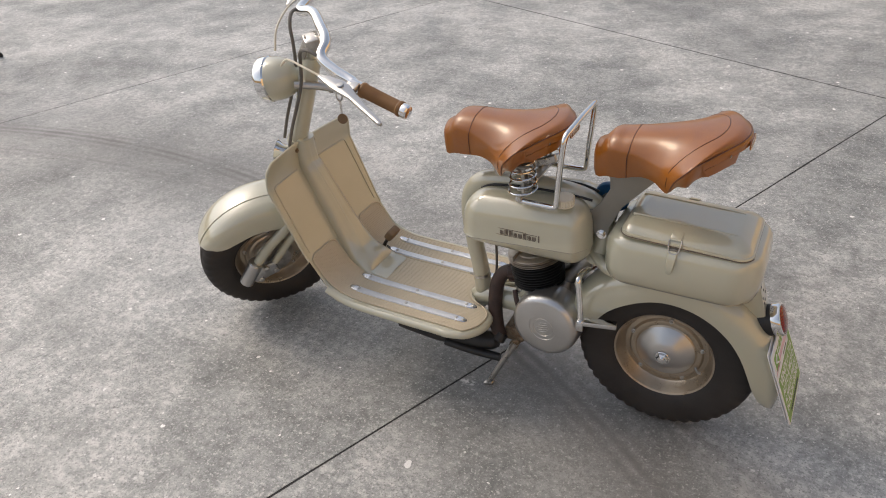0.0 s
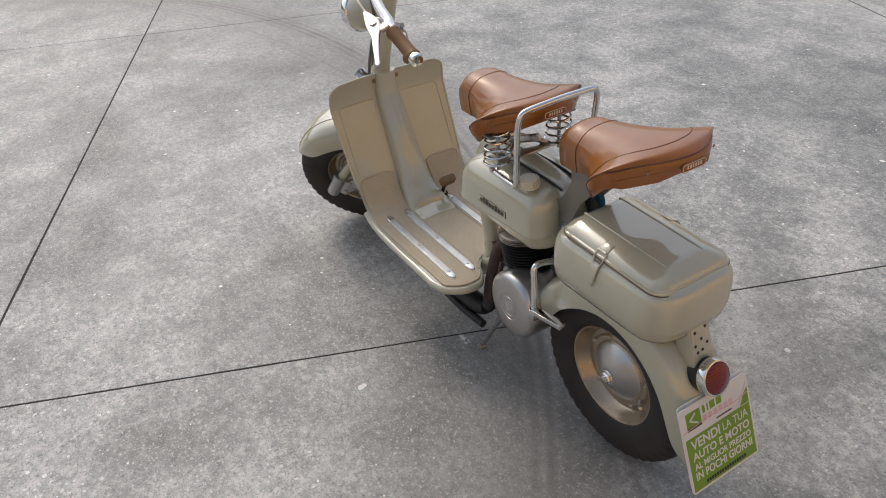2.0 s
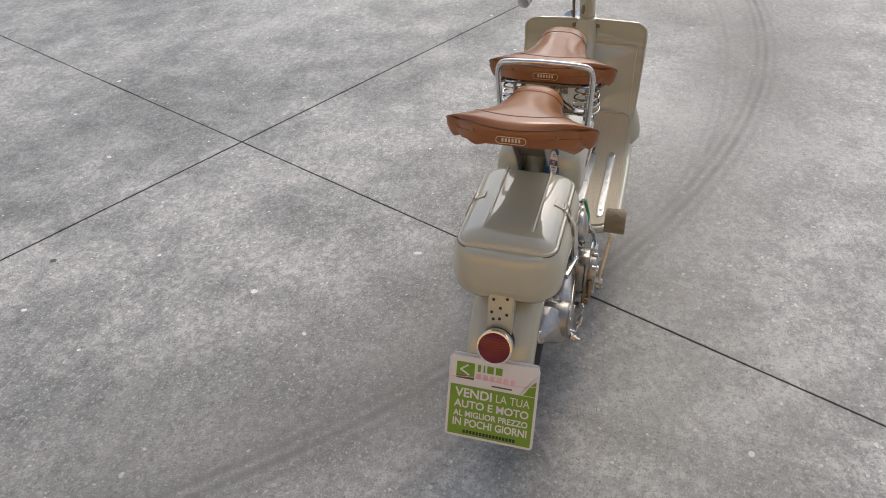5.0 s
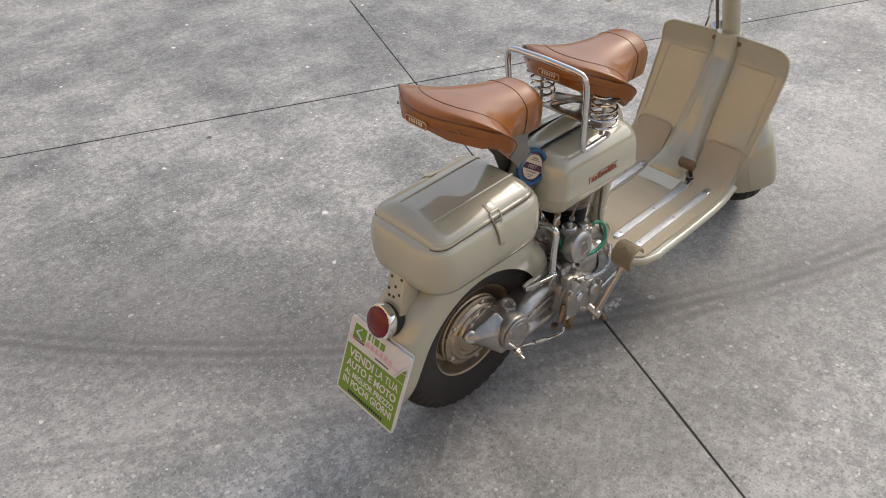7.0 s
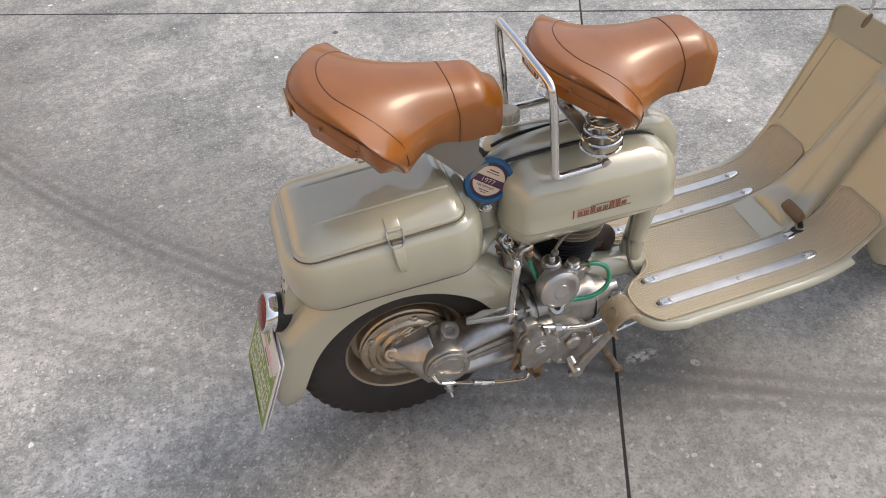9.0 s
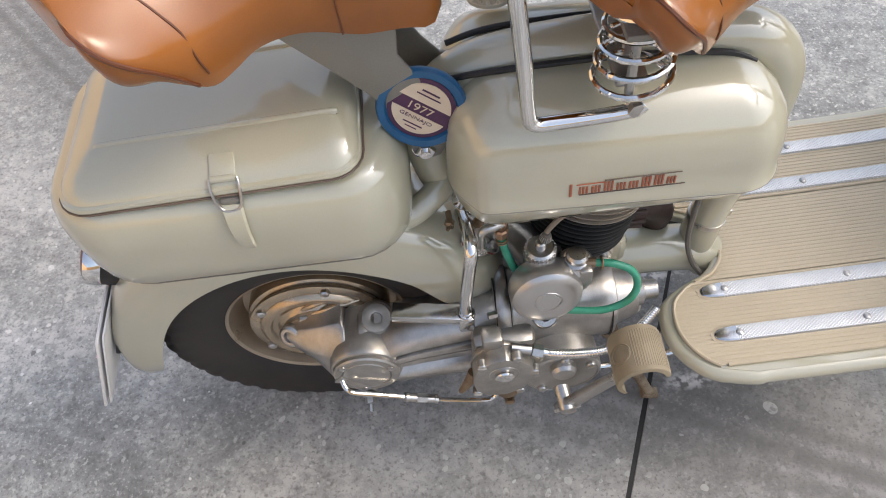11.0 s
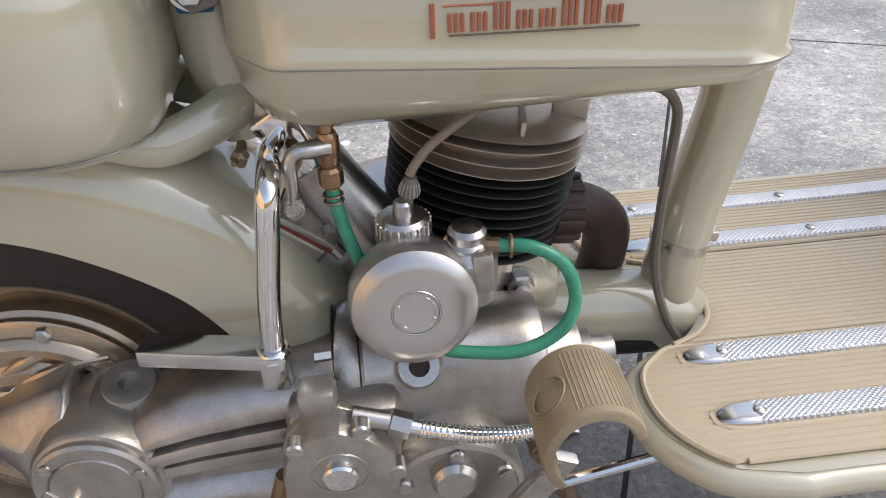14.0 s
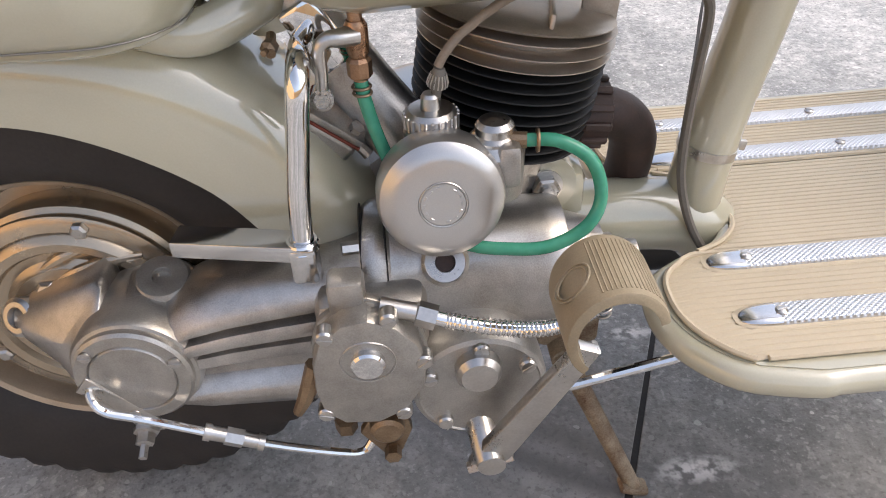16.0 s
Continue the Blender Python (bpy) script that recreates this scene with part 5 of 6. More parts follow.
    # arm of round upper bar, two ledges, recessed web and lower bar
    side = ((-0.9, 0.80), (-0.35, 0.98), (0.15, 1.0), (0.48, 0.93), (0.70, 0.83), (0.84, 0.70), (0.91, 0.58), (0.90, 0.54), (0.72, 0.52), (0.70, 0.46), (0.95, 0.43), (1.0, 0.36), (0.98, 0.24), (0.76, 0.20), (0.74, 0.15), (0.92, 0.12), (0.94, -0.05), (0.90, -0.09), (0.68, -0.12), (0.64, -0.17), (0.64, -0.42), (0.74, -0.47), (0.92, -0.58), (0.98, -0.72), (0.92, -0.88), (0.74, -0.98), (0.38, -1.02), (-0.9, -1.0))
    web = [[(x, cy - 0.036 * o, cz + rz * h) for o, h in side] for x, cy, cz, rz in ((0.209, -0.066, 0.215, 0.060), (0.190, -0.068, 0.2135, 0.058), (0.150, -0.070, 0.2125, 0.054), (0.120, -0.0715, 0.2115, 0.050), (0.095, -0.073, 0.2095, 0.045), (0.078, -0.074, 0.2075, 0.037), (0.062, -0.074, 0.206, 0.026))]
    part("arm_casting", loft(web), ALLOY, arm, "ledged swing arm casting", sharp=38)
    for x in (0.209, 0.2245, 0.337):
        part("flange", moved(lathe([(0.0, -0.0008), (1.0, -0.0008), (1.02, 0.0), (1.0, 0.0008), (0.0, 0.0008)], 40), Matrix.Translation((x, -0.062, 0.2355)) @ Matrix(((0, 0, 1, 0), (0.0462 if x < 0.3 else 0.0425, 0, 0, 0), (0, 0.0585 if x < 0.3 else 0.047, 0, 0), (0, 0, 0, 1)))), BLACK, arm)
    for k, (y, z) in enumerate(((-0.1075, 0.268), (-0.1085, 0.238), (-0.099, 0.292))):
        part("stud", moved(lathe([(0.0042, 0), (0.0042, 0.010), (0.0, 0.0105)], 6), place((0.2085, y, z), (-1, -0.2, 0.1))), STEEL, arm)
    part("filler_plug", moved(cat(lathe([(0.0152, -0.01), (0.0152, 0.004), (0.013, 0.0062), (0.0125, 0.0050), (0.0065, 0.0050), (0.0060, 0.000), (0.0, 0.000)], 32)), place((0.261, -0.0955, 0.2715), (0, -0.74, 0.67))), STEEL, arm, "round filler plug")
    part("plug_hole", moved(lathe([(0.0061, -0.001), (0.0059, 0.0018), (0.0, 0.0014)], 20), place((0.261, -0.0955, 0.2715), (0, -0.74, 0.67))), PIPE, arm, "dark rusty socket")
    part("top_plug", moved(lathe([(0.0185, -0.02), (0.0185, 0.005), (0.0165, 0.0080), (0.009, 0.0085), (0.0065, 0.0080), (0.006, 0.004), (0.0, 0.004)], 32), place((0.0735, -0.062, 0.2470), (0.12, -0.28, 0.95))), SILVER, arm, "round hexagon-socket plug")
    part("plug_boss", moved(lathe([(0.028, -0.03), (0.026, -0.008), (0.0215, -0.001), (0.018, 0.0)], 28), place((0.0735, -0.062, 0.2460), (0.12, -0.28, 0.95))), ALLOY, arm)
    part("plug_block", moved(rbox(0.020, 0.046, 0.060, 0.004), Matrix.Translation((0.055, -0.070, 0.2225)) @ pose(0, 0, 0, 15, 14)), ALLOY, arm)
    outer = [Vector(p) for p in ((-0.041, -0.056, 0.214), (-0.036, -0.054, 0.226), (-0.024, -0.054, 0.233), (0.008, -0.062, 0.247), (0.032, -0.066, 0.257), (0.0365, -0.070, 0.254), (0.0365, -0.096, 0.241), (0.036, -0.106, 0.215), (0.034, -0.108, 0.180), (0.018, -0.100, 0.170), (-0.010, -0.072, 0.190), (-0.034, -0.058, 0.204))]
    mid_p = sum(outer, Vector()) / len(outer) + Vector((0, -0.002, 0.002))
    drawn = lambda f, d: [mid_p + (p - mid_p) * f + Vector((0, d, 0)) for p in outer]
    part("hub_arm", loft([[Vector((p.x, -0.035, p.z)) for p in outer], outer, drawn(0.96, -0.0018), drawn(0.86, -0.0045), drawn(0.65, -0.0070), drawn(0.35, -0.0085), drawn(0.02, -0.0090)]), ALLOY, arm, sharp=80)
    # bevel box at the hub
    bm = place((0.056, -0.062, 0.208), (-0.03, -1, 0.03))
    bevel_box = part("bevel_box", moved(lathe([(0.040, -0.02), (0.0425, 0.0), (0.0425, 0.040), (0.0405, 0.044), (0.0385, 0.0450), (0.0385, 0.0490), (0.0365, 0.0510), (0.0290, 0.0515), (0.0280, 0.0502), (0.0268, 0.0515), (0.0, 0.0520)], 56), bm), SILVER, arm, "round cast cover at the hub end")
    for a in (0.4, 2.4, 4.5):
        part("cover_screw", moved(cat(lathe([(0.0042, 0), (0.0040, 0.0012), (0.0, 0.0018)], 14), moved(rbox(0.0075, 0.0011, 0.0006, 0.0001, 1), Matrix.Translation((0, 0, 0.0018)))), bm @ Matrix.Translation((0.0328 * math.cos(a), 0.0328 * math.sin(a), 0.0515))), STEEL, bevel_box)
    part("arm_eye", moved(cat(lathe([(0.0125, -0.006), (0.0140, 0.0), (0.0140, 0.007), (0.011, 0.009), (0.0075, 0.009), (0.007, 0.004), (0.0, 0.004)], 28)), place((-0.030, -0.053, 0.220), (-0.35, -0.78, 0.50))), STEEL, arm)
    part("brake_anchor", cat(moved(lathe([(0.0085, 0), (0.0085, 0.006), (0.006, 0.008), (0.0, 0.008)], 6), place((-0.013, -0.041, 0.231), (-0.1, -0.9, 0.4))), moved(lathe([(0.012, -0.003), (0.011, 0.0015), (0.0, 0.002)], 3), place((-0.011, -0.040, 0.236), (-0.1, -0.9, 0.4)))), STEEL, arm)
    # gear selector cover
    outline = [(0.176, 0.240), (0.182, 0.258), (0.196, 0.2705), (0.212, 0.2735), (0.228, 0.266), (0.240, 0.251), (0.2445, 0.232), (0.243, 0.216), (0.230, 0.194), (0.212, 0.184), (0.190, 0.186), (0.178, 0.198), (0.175, 0.218)]
    stand_up = lambda y: Matrix(((1, 0, 0, 0), (0, 0, -1, y), (0, 1, 0, 0), (0, 0, 0, 1)))
    gear = part("gear_cover", cat(moved(plate(outline, 0.020, 0.003), stand_up(-0.136)), moved(plate([(0.21 + (x - 0.21) * 1.05, 0.229 + (z - 0.229) * 1.05) for x, z in outline], 0.006, 0.001), stand_up(-0.125)), moved(rbox(0.07, 0.03, 0.08, 0.01), Matrix.Translation((0.213, -0.108, 0.226)))), SILVER, scooter, "shield-shaped cast gear cover with screws")
    part("boss", moved(lathe([(0.0105, 0), (0.0105, 0.004), (0.009, 0.0055), (0.0, 0.006)], 28), place((0.2095, -0.146, 0.241), (0, -1, 0))), CHROME, gear)
    part("stamp_ring", moved(ring(0.0165, 0.0006, 32, 5), place((0.2095, -0.1462, 0.241), (0, -1, 0))), ALLOY, gear)
    for x, z in ((0.186, 0.262), (0.224, 0.272), (0.243, 0.236), (0.228, 0.191), (0.179, 0.196)):
        part("cover_screw", moved(cat(lathe([(0.0055, -0.006), (0.0055, 0.002), (0.0045, 0.0035), (0.0, 0.004)], 16), moved(rbox(0.0095, 0.0013, 0.0006, 0.0001, 1), Matrix.Translation((0, 0, 0.004)))), place((x, -0.1432, z), (0, -1, 0)) @ pose(0, 0, 0, 0, 0, 900 * x)), STEEL, gear)
    part("bracket", moved(rbox(0.022, 0.020, 0.026, 0.004), Matrix.Translation((0.200, -0.120, 0.275))), SILVER, gear)
    part("lever", cat(tube([(0.176, -0.135, 0.232), (0.168, -0.137, 0.208), (0.160, -0.138, 0.192)], [0.006, 0.0055, 0.0035], 8)), BRASS, gear)
    part("rocker", cat(moved(plate([(0.196, 0.150), (0.204, 0.166), (0.216, 0.178), (0.228, 0.170), (0.232, 0.150), (0.224, 0.128), (0.212, 0.124)], 0.008, 0.0015), stand_up(-0.122)), moved(lathe([(0.012, 0), (0.012, 0.008), (0.009, 0.010), (0.0, 0.010)], 24), place((0.215, -0.126, 0.160), (0, -1, 0))), moved(lathe([(0.006, 0), (0.006, 0.008), (0.0, 0.009)], 6), place((0.217, -0.126, 0.131), (0, -1, 0)))), BRASS, gear)
    part("drain_nut", moved(lathe([(0.008, 0), (0.008, 0.010), (0.0, 0.012)], 6), place((0.185, -0.11, 0.148), (0, 0, -1))), BRASS, gear)
    # kick-start cover, lever, rubber
    km = place((0.278, -0.118, 0.194), (0.02, -1, 0.02))
    kick = part("kick_cover", moved(lathe([(0.0435, -0.03), (0.0450, -0.006), (0.0450, 0.010), (0.0435, 0.0145), (0.0405, 0.016), (0.0395, 0.0148), (0.0, 0.0155)], 56), km), SILVER, scooter, "round cast kick-start cover")
    part("boss", moved(lathe([(0.0150, 0), (0.0145, 0.008), (0.0115, 0.012), (0.0, 0.013)], 32), place((0.277, -0.132, 0.215), (0, -1, 0.03))), STEEL, kick)
    for a in (0.55, 1.55, 2.7, 4.0):
        part("cover_screw", moved(cat(lathe([(0.0056, -0.004), (0.0056, 0.0015), (0.0045, 0.003), (0.0, 0.0034)], 16), moved(rbox(0.0098, 0.0013, 0.0006, 0.0001, 1), Matrix.Translation((0, 0, 0.0034)))), km @ Matrix.Translation((0.036 * math.cos(a), 0.036 * math.sin(a), 0.0165)) @ pose(0, 0, 0, 0, 0, 70 * a)), STEEL, kick)
    lever = part("kick_lever", cat(moved(plate([(-0.0105, -0.012), (0.0105, -0.012), (0.0110, 0.008), (0.0070, 0.128), (-0.0070, 0.128), (-0.0110, 0.008)], 0.0085, 0.002), Matrix.Translation((0.283, -0.150, 0.145)) @ Matrix(((0.905, 0.42, 0.05, 0), (0.0, -0.13, -0.99, 0), (-0.42, 0.90, -0.13, 0), (0, 0, 0, 1)))), tube([(0.277, -0.125, 0.160), (0.282, -0.156, 0.146)], 0.010, 14)), STEEL, scooter, "steel kick-start lever")
    part("pinch_bolt", cat(moved(lathe([(0.0095, 0), (0.0095, 0.005), (0.006, 0.006), (0.0, 0.006)], 18), place((0.283, -0.154, 0.145), (0, -1, 0))), moved(lathe([(0.0045, -0.016), (0.0045, 0.016)], 6), place((0.283, -0.151, 0.140), (0.95, 0, 0.3)))), STEEL, lever)
    rings = []
    for y, r in ((-0.197, 0.0255), (-0.196, 0.0268), (-0.193, 0.0272), (-0.150, 0.0272), (-0.147, 0.0262)):
        outer = [(0.342 + r * math.cos(radians(a)), y, 0.294 + r * math.sin(radians(a)) * 1.15) for a in np.linspace(18, 230, 30)]
        inner = [(0.342 + (r - 0.0038) * math.cos(radians(a)), y, 0.294 + (r - 0.0038) * math.sin(radians(a)) * 1.15) for a in np.linspace(230, 18, 30)]
        rings.append(outer + inner)
    rubber = part("pedal_rubber", loft(rings), PEDAL_TAN, lever, "worn tan ribbed kick-start rubber", sharp=40)
    for a in np.linspace(20, 112, 19):
        c, s = math.cos(radians(a)), math.sin(radians(a)) * 1.15
        part("rib", tube([(0.342 + 0.0272 * c, -0.192, 0.294 + 0.0270 * s), (0.342 + 0.0272 * c, -0.152, 0.294 + 0.0270 * s)], 0.0006, 6), PEDAL_TAN, rubber)
    part("emblem", cat(*[moved(ring(r, 0.0007, 28, 6), place((0.3212, -0.173, 0.3139), (-0.77, 0, 0.64)) @ Matrix.Diagonal((0.8, 1.0, 1, 1))) for r in (0.0125, 0.0105)]), PEDAL_TAN, rubber)
    # armoured cable and its unions
    cable = part("armoured_cable", tube([(0.243, -0.133, 0.2645), (0.262, -0.136, 0.2590), (0.290, -0.136, 0.2505), (0.320, -0.132, 0.243), (0.345, -0.124, 0.243), (0.365, -0.112, 0.249), (0.385, -0.098, 0.262)], 0.0046, 12, 10), CHROME, scooter, "bright armoured cable")
    spiral = smooth_path([(0.258, -0.136, 0.2602), (0.290, -0.136, 0.2505), (0.320, -0.132, 0.243), (0.345, -0.124, 0.243), (0.365, -0.112, 0.249), (0.385, -0.098, 0.262)], 10)
    for k in range(0, len(spiral) - 1):
        part("winding", moved(ring(0.0048, 0.0008, 14, 5), place(spiral[k], spiral[k + 1] - spiral[k])), CHROME, cable)
    part("union", cat(tube([(0.219, -0.130, 0.271), (0.240, -0.1325, 0.2655)], 0.0058, 16), tube([(0.241, -0.1326, 0.2652), (0.252, -0.135, 0.2620)], 0.0078, 6)), STEEL, cable)
    # brake rod with its adjuster
    rod = part("brake_rod", tube([(0.024, -0.110, 0.205), (0.028, -0.121, 0.201), (0.036, -0.125, 0.193), (0.060, -0.126, 0.1835), (0.130, -0.127, 0.151), (0.180, -0.127, 0.1335), (0.196, -0.125, 0.130), (0.203, -0.122, 0.137)], 0.0030, 10), CHROME, scooter, "chromed brake rod with a threaded adjuster")
    part("adjuster", cat(tube([(0.093, -0.1268, 0.1685), (0.130, -0.127, 0.1515)], 0.0050, 16), tube([(0.106, -0.1269, 0.1625), (0.117, -0.127, 0.1575)], 0.0062, 6), tube([(0.093, -0.1268, 0.1685), (0.097, -0.1268, 0.1667)], 0.0060, 16), tube([(0.126, -0.127, 0.1533), (0.130, -0.127, 0.1515)], 0.0060, 16)), STEEL, rod)
    part("brake_arm", cat(moved(plate([(-0.010, 0.0), (0.0, 0.012), (0.034, -0.030), (0.036, -0.044), (0.022, -0.044), (0.006, -0.012)], 0.005, 0.001), Matrix.Translation((0.026, -0.112, 0.203)) @ Matrix(((1, 0, 0, 0), (0, 0, -1, 0), (0, 1, 0, 0), (0, 0, 0, 1)))), moved(lathe([(0.009, 0), (0.009, 0.004), (0.0065, 0.005), (0.0065, 0.012), (0.003, 0.013), (0.003, 0.022), (0.0, 0.022)], 6), place((0.051, -0.114, 0.163), (0, -0.95, -0.3)))), STEEL, rod)
    part("pedal_rod", tube([(0.31, -0.115, 0.160), (0.36, -0.118, 0.176), (0.43, -0.121, 0.198)], 0.0038, 10), CHROME, scooter, "bright brake pedal rod")
    # swing arm strut and engine mountings behind the tank
    part("rear_strut", cat(tube([(0.182, -0.010, 0.425), (0.215, -0.020, 0.365), (0.262, -0.030, 0.300)], [0.017, 0.021, 0.024], 18), tube([(0.196, -0.030, 0.345), (0.218, -0.034, 0.318)], 0.0045, 10)), ALLOY, scooter, "cast engine mounting behind the cylinder")
    strut_face = Matrix.Translation((0.193, -0.030, 0.337)) @ pose(0, 0, 0, 18, 38)
    flange = part("mount_flange", cat(moved(rbox(0.040, 0.030, 0.020, 0.004, 3), strut_face), moved(rbox(0.040, 0.030, 0.006, 0.0015, 2), strut_face @ Matrix.Translation((0, 0, 0.0152)))), ALLOY, scooter, "cast flange with a red gasket")
    part("gasket", moved(rbox(0.041, 0.031, 0.0022, 0.0005, 1), strut_face @ Matrix.Translation((0, 0, 0.0112))), GASKET, flange)
    part("flange_bolt", moved(lathe([(0.0048, 0), (0.0048, 0.004), (0.0, 0.005)], 6), strut_face @ Matrix.Translation((0.012, -0.008, 0.018))), STEEL, flange)
    part("mount_plate", moved(rbox(0.024, 0.010, 0.044, 0.003), Matrix.Translation((0.196, -0.034, 0.400)) @ pose(0, 0, 0, 0, -32)), CHROME, scooter)
    part("mount_bolt", cat(moved(lathe([(0.0060, 0), (0.0060, 0.005), (0.0, 0.006)], 6), place((0.198, -0.050, 0.396), (0, -1, 0.1))), tube([(0.170, -0.040, 0.404), (0.171, -0.058, 0.400)], 0.0030, 8), moved(lathe([(0.0048, 0), (0.0048, 0.006), (0.002, 0.008), (0.002, 0.012)], 6), place((0.171, -0.050, 0.402), (-0.3, -1, 0)))), BRASS, scooter)
    # pillion foot rests
    for s, side in SIDES:
        peg = part("foot_rest", sided(cat(tube([(0.182, 0.035, 0.394), (0.186, 0.062, 0.400), (0.1875, 0.080, 0.401), (0.1865, 0.0895, 0.392), (0.182, 0.0920, 0.360), (0.178, 0.0945, 0.328), (0.1755, 0.0965, 0.293)], 0.0068, 16), moved(ring(0.0085, 0.0016, 20, 6), Matrix.Translation((0.1755, 0.0965, 0.298))), moved(ring(0.0085, 0.0016, 20, 6), Matrix.Translation((0.1755, 0.0965, 0.293)))), s), CHROME, scooter, "chromed folding pillion foot rest")
        part("rest_bar", sided(cat(moved(rbox(0.080, 0.019, 0.0115, 0.0012), Matrix.Translation((0.137, 0.0900, 0.2945)) @ pose(0, 0, 0, 0, 2, 9)), moved(rbox(0.017, 0.019, 0.026, 0.003), Matrix.Translation((0.1755, 0.0965, 0.284)))), s), POLISHED, peg)


def build_carburettor():
    ax = Vector((0.03, -0.985, 0.16)).normalized()
    m = place(Vector((0.2605, -0.111, 0.3265)) - ax * 0.026, ax)
    filt = part("air_filter", moved(lathe([(0.030, -0.008), (0.0355, -0.004), (0.0378, 0.002), (0.0378, 0.016), (0.0360, 0.0215), (0.0318, 0.0250), (0.026, 0.0264), (0.0145, 0.0268), (0.0142, 0.0262), (0.0132, 0.0262), (0.0128, 0.0268), (0.0, 0.0268)], 64), m), ALLOY_SMOOTH, scooter, "round silver air filter cover with a stamped ring")
    for k in range(14):
        a = 2 * math.pi * k / 14
        if k in (3, 10):
            continue
        part("stamp", moved(rbox(0.0012, 0.0024, 0.0010, 0.0002, 1), m @ Matrix.Rotation(a, 4, "Z") @ Matrix.Translation((0.0108, 0, 0.0268))), ALLOY_SMOOTH, filt)
    part("stamp_ring", moved(ring(0.0137, 0.0006, 36, 5), m @ Matrix.Translation((0, 0, 0.0268))), ALLOY_SMOOTH, filt)
    carb = part("carburettor", cat(tube([(0.262, -0.088, 0.326), (0.268, -0.040, 0.320)], [0.026, 0.018], 20), moved(lathe([(0.017, -0.05), (0.017, 0.0), (0.014, 0.004)], 24), Matrix.Translation((0.258, -0.068, 0.352))), moved(lathe([(0.018, -0.03), (0.019, 0.0), (0.015, 0.006)], 24), Matrix.Translation((0.2935, -0.078, 0.343))), moved(rbox(0.014, 0.016, 0.028, 0.004), Matrix.Translation((0.301, -0.090, 0.338)))), ALLOY, scooter, "small grey carburettor")
    top = Matrix.Translation((0.258, -0.070, 0.354))
    part("knurled_top", cat(moved(lathe([(0.0150, 0.0), (0.0155, 0.002), (0.0155, 0.010), (0.0130, 0.0125), (0.006, 0.013), (0.0055, 0.020), (0.004, 0.022)], 32), top), ), STEEL, carb)
    for k in range(24):
        part("knurl", moved(rbox(0.002, 0.002, 0.009, 0.0006, 1), top @ Matrix.Rotation(2 * math.pi * k / 24, 4, "Z") @ Matrix.Translation((0.0157, 0, 0.006))), STEEL, carb)
    hat = top @ Matrix.Translation((0.003, 0, 0.018)) @ pose(0, 0, 0, 6, 8)
    cap = part("cable_cap", moved(lathe([(0.0030, 0.0), (0.0030, 0.008), (0.0056, 0.0085), (0.0060, 0.0110), (0.0042, 0.0170), (0.0030, 0.020)], 24), hat), CABLE, carb, "dark knurled cable cap")
    for k in range(16):
        part("knurl", moved(tube([(0.0058, 0, 0.009), (0.0061, 0, 0.0110), (0.0044, 0, 0.0166)], 0.0004, 6, 1), hat @ Matrix.Rotation(2 * math.pi * k / 16, 4, "Z")), STEEL, cap)
    part("float_cap", moved(cat(lathe([(0.0140, 0), (0.0140, 0.003), (0.0115, 0.005), (0.0115, 0.010), (0.009, 0.013), (0.0, 0.0145)], 28)), Matrix.Translation((0.2940, -0.079, 0.348))), STEEL, carb)
    part("banjo", cat(tube([(0.297, -0.083, 0.350), (0.312, -0.086, 0.350)], 0.005, 10), moved(ring(0.0062, 0.0012, 18, 6), place((0.318, -0.087, 0.350), (1, -0.1, 0)))), BRASS, carb)
    part("throttle_cable", tube([(0.263, -0.071, 0.392), (0.268, -0.070, 0.400), (0.280, -0.067, 0.411), (0.308, -0.063, 0.427), (0.345, -0.055, 0.430), (0.385, -0.040, 0.425), (0.410, -0.030, 0.418)], 0.0027, 12), CABLE_TAN, scooter, "tan throttle cable under the tank")
    hose = part("fuel_hose", tube([(0.312, -0.086, 0.350), (0.330, -0.090, 0.350), (0.349, -0.094, 0.338), (0.3555, -0.099, 0.316), (0.347, -0.105, 0.299), (0.325, -0.106, 0.2865), (0.300, -0.103, 0.2845), (0.275, -0.098, 0.287), (0.255, -0.085, 0.294), (0.242, -0.075, 0.305), (0.233, -0.070, 0.328), (0.2255, -0.066, 0.350), (0.2205, -0.064, 0.372), (0.2195, -0.064, 0.384)], 0.0041, 12), HOSE, scooter, "translucent green fuel hose")
    for at, way in (((0.2195, -0.064, 0.380), (0, 0, 1)), ((0.2197, -0.064, 0.376), (0, 0, 1))):
        part("hose_clip", moved(ring(0.0052, 0.0009, 18, 6), place(at, way)), BRASS, hose)
    tap = part("fuel_tap", cat(tube([(0.2195, -0.064, 0.384), (0.2198, -0.064, 0.440)], 0.0042, 20), moved(lathe([(0.0062, 0), (0.0072, 0.001), (0.0072, 0.010), (0.0055, 0.012)], 8), Matrix.Translation((0.2195, -0.064, 0.386))), moved(lathe([(0.0050, -0.004), (0.0066, 0.0), (0.0066, 0.014), (0.0050, 0.017)], 24), Matrix.Translation((0.2197, -0.064, 0.402))), moved(lathe([(0.0080, 0), (0.0080, 0.006), (0.006, 0.007)], 6), Matrix.Translation((0.2198, -0.064, 0.4255)))), COPPER, scooter, "copper-coloured fuel tap with a steel lever")
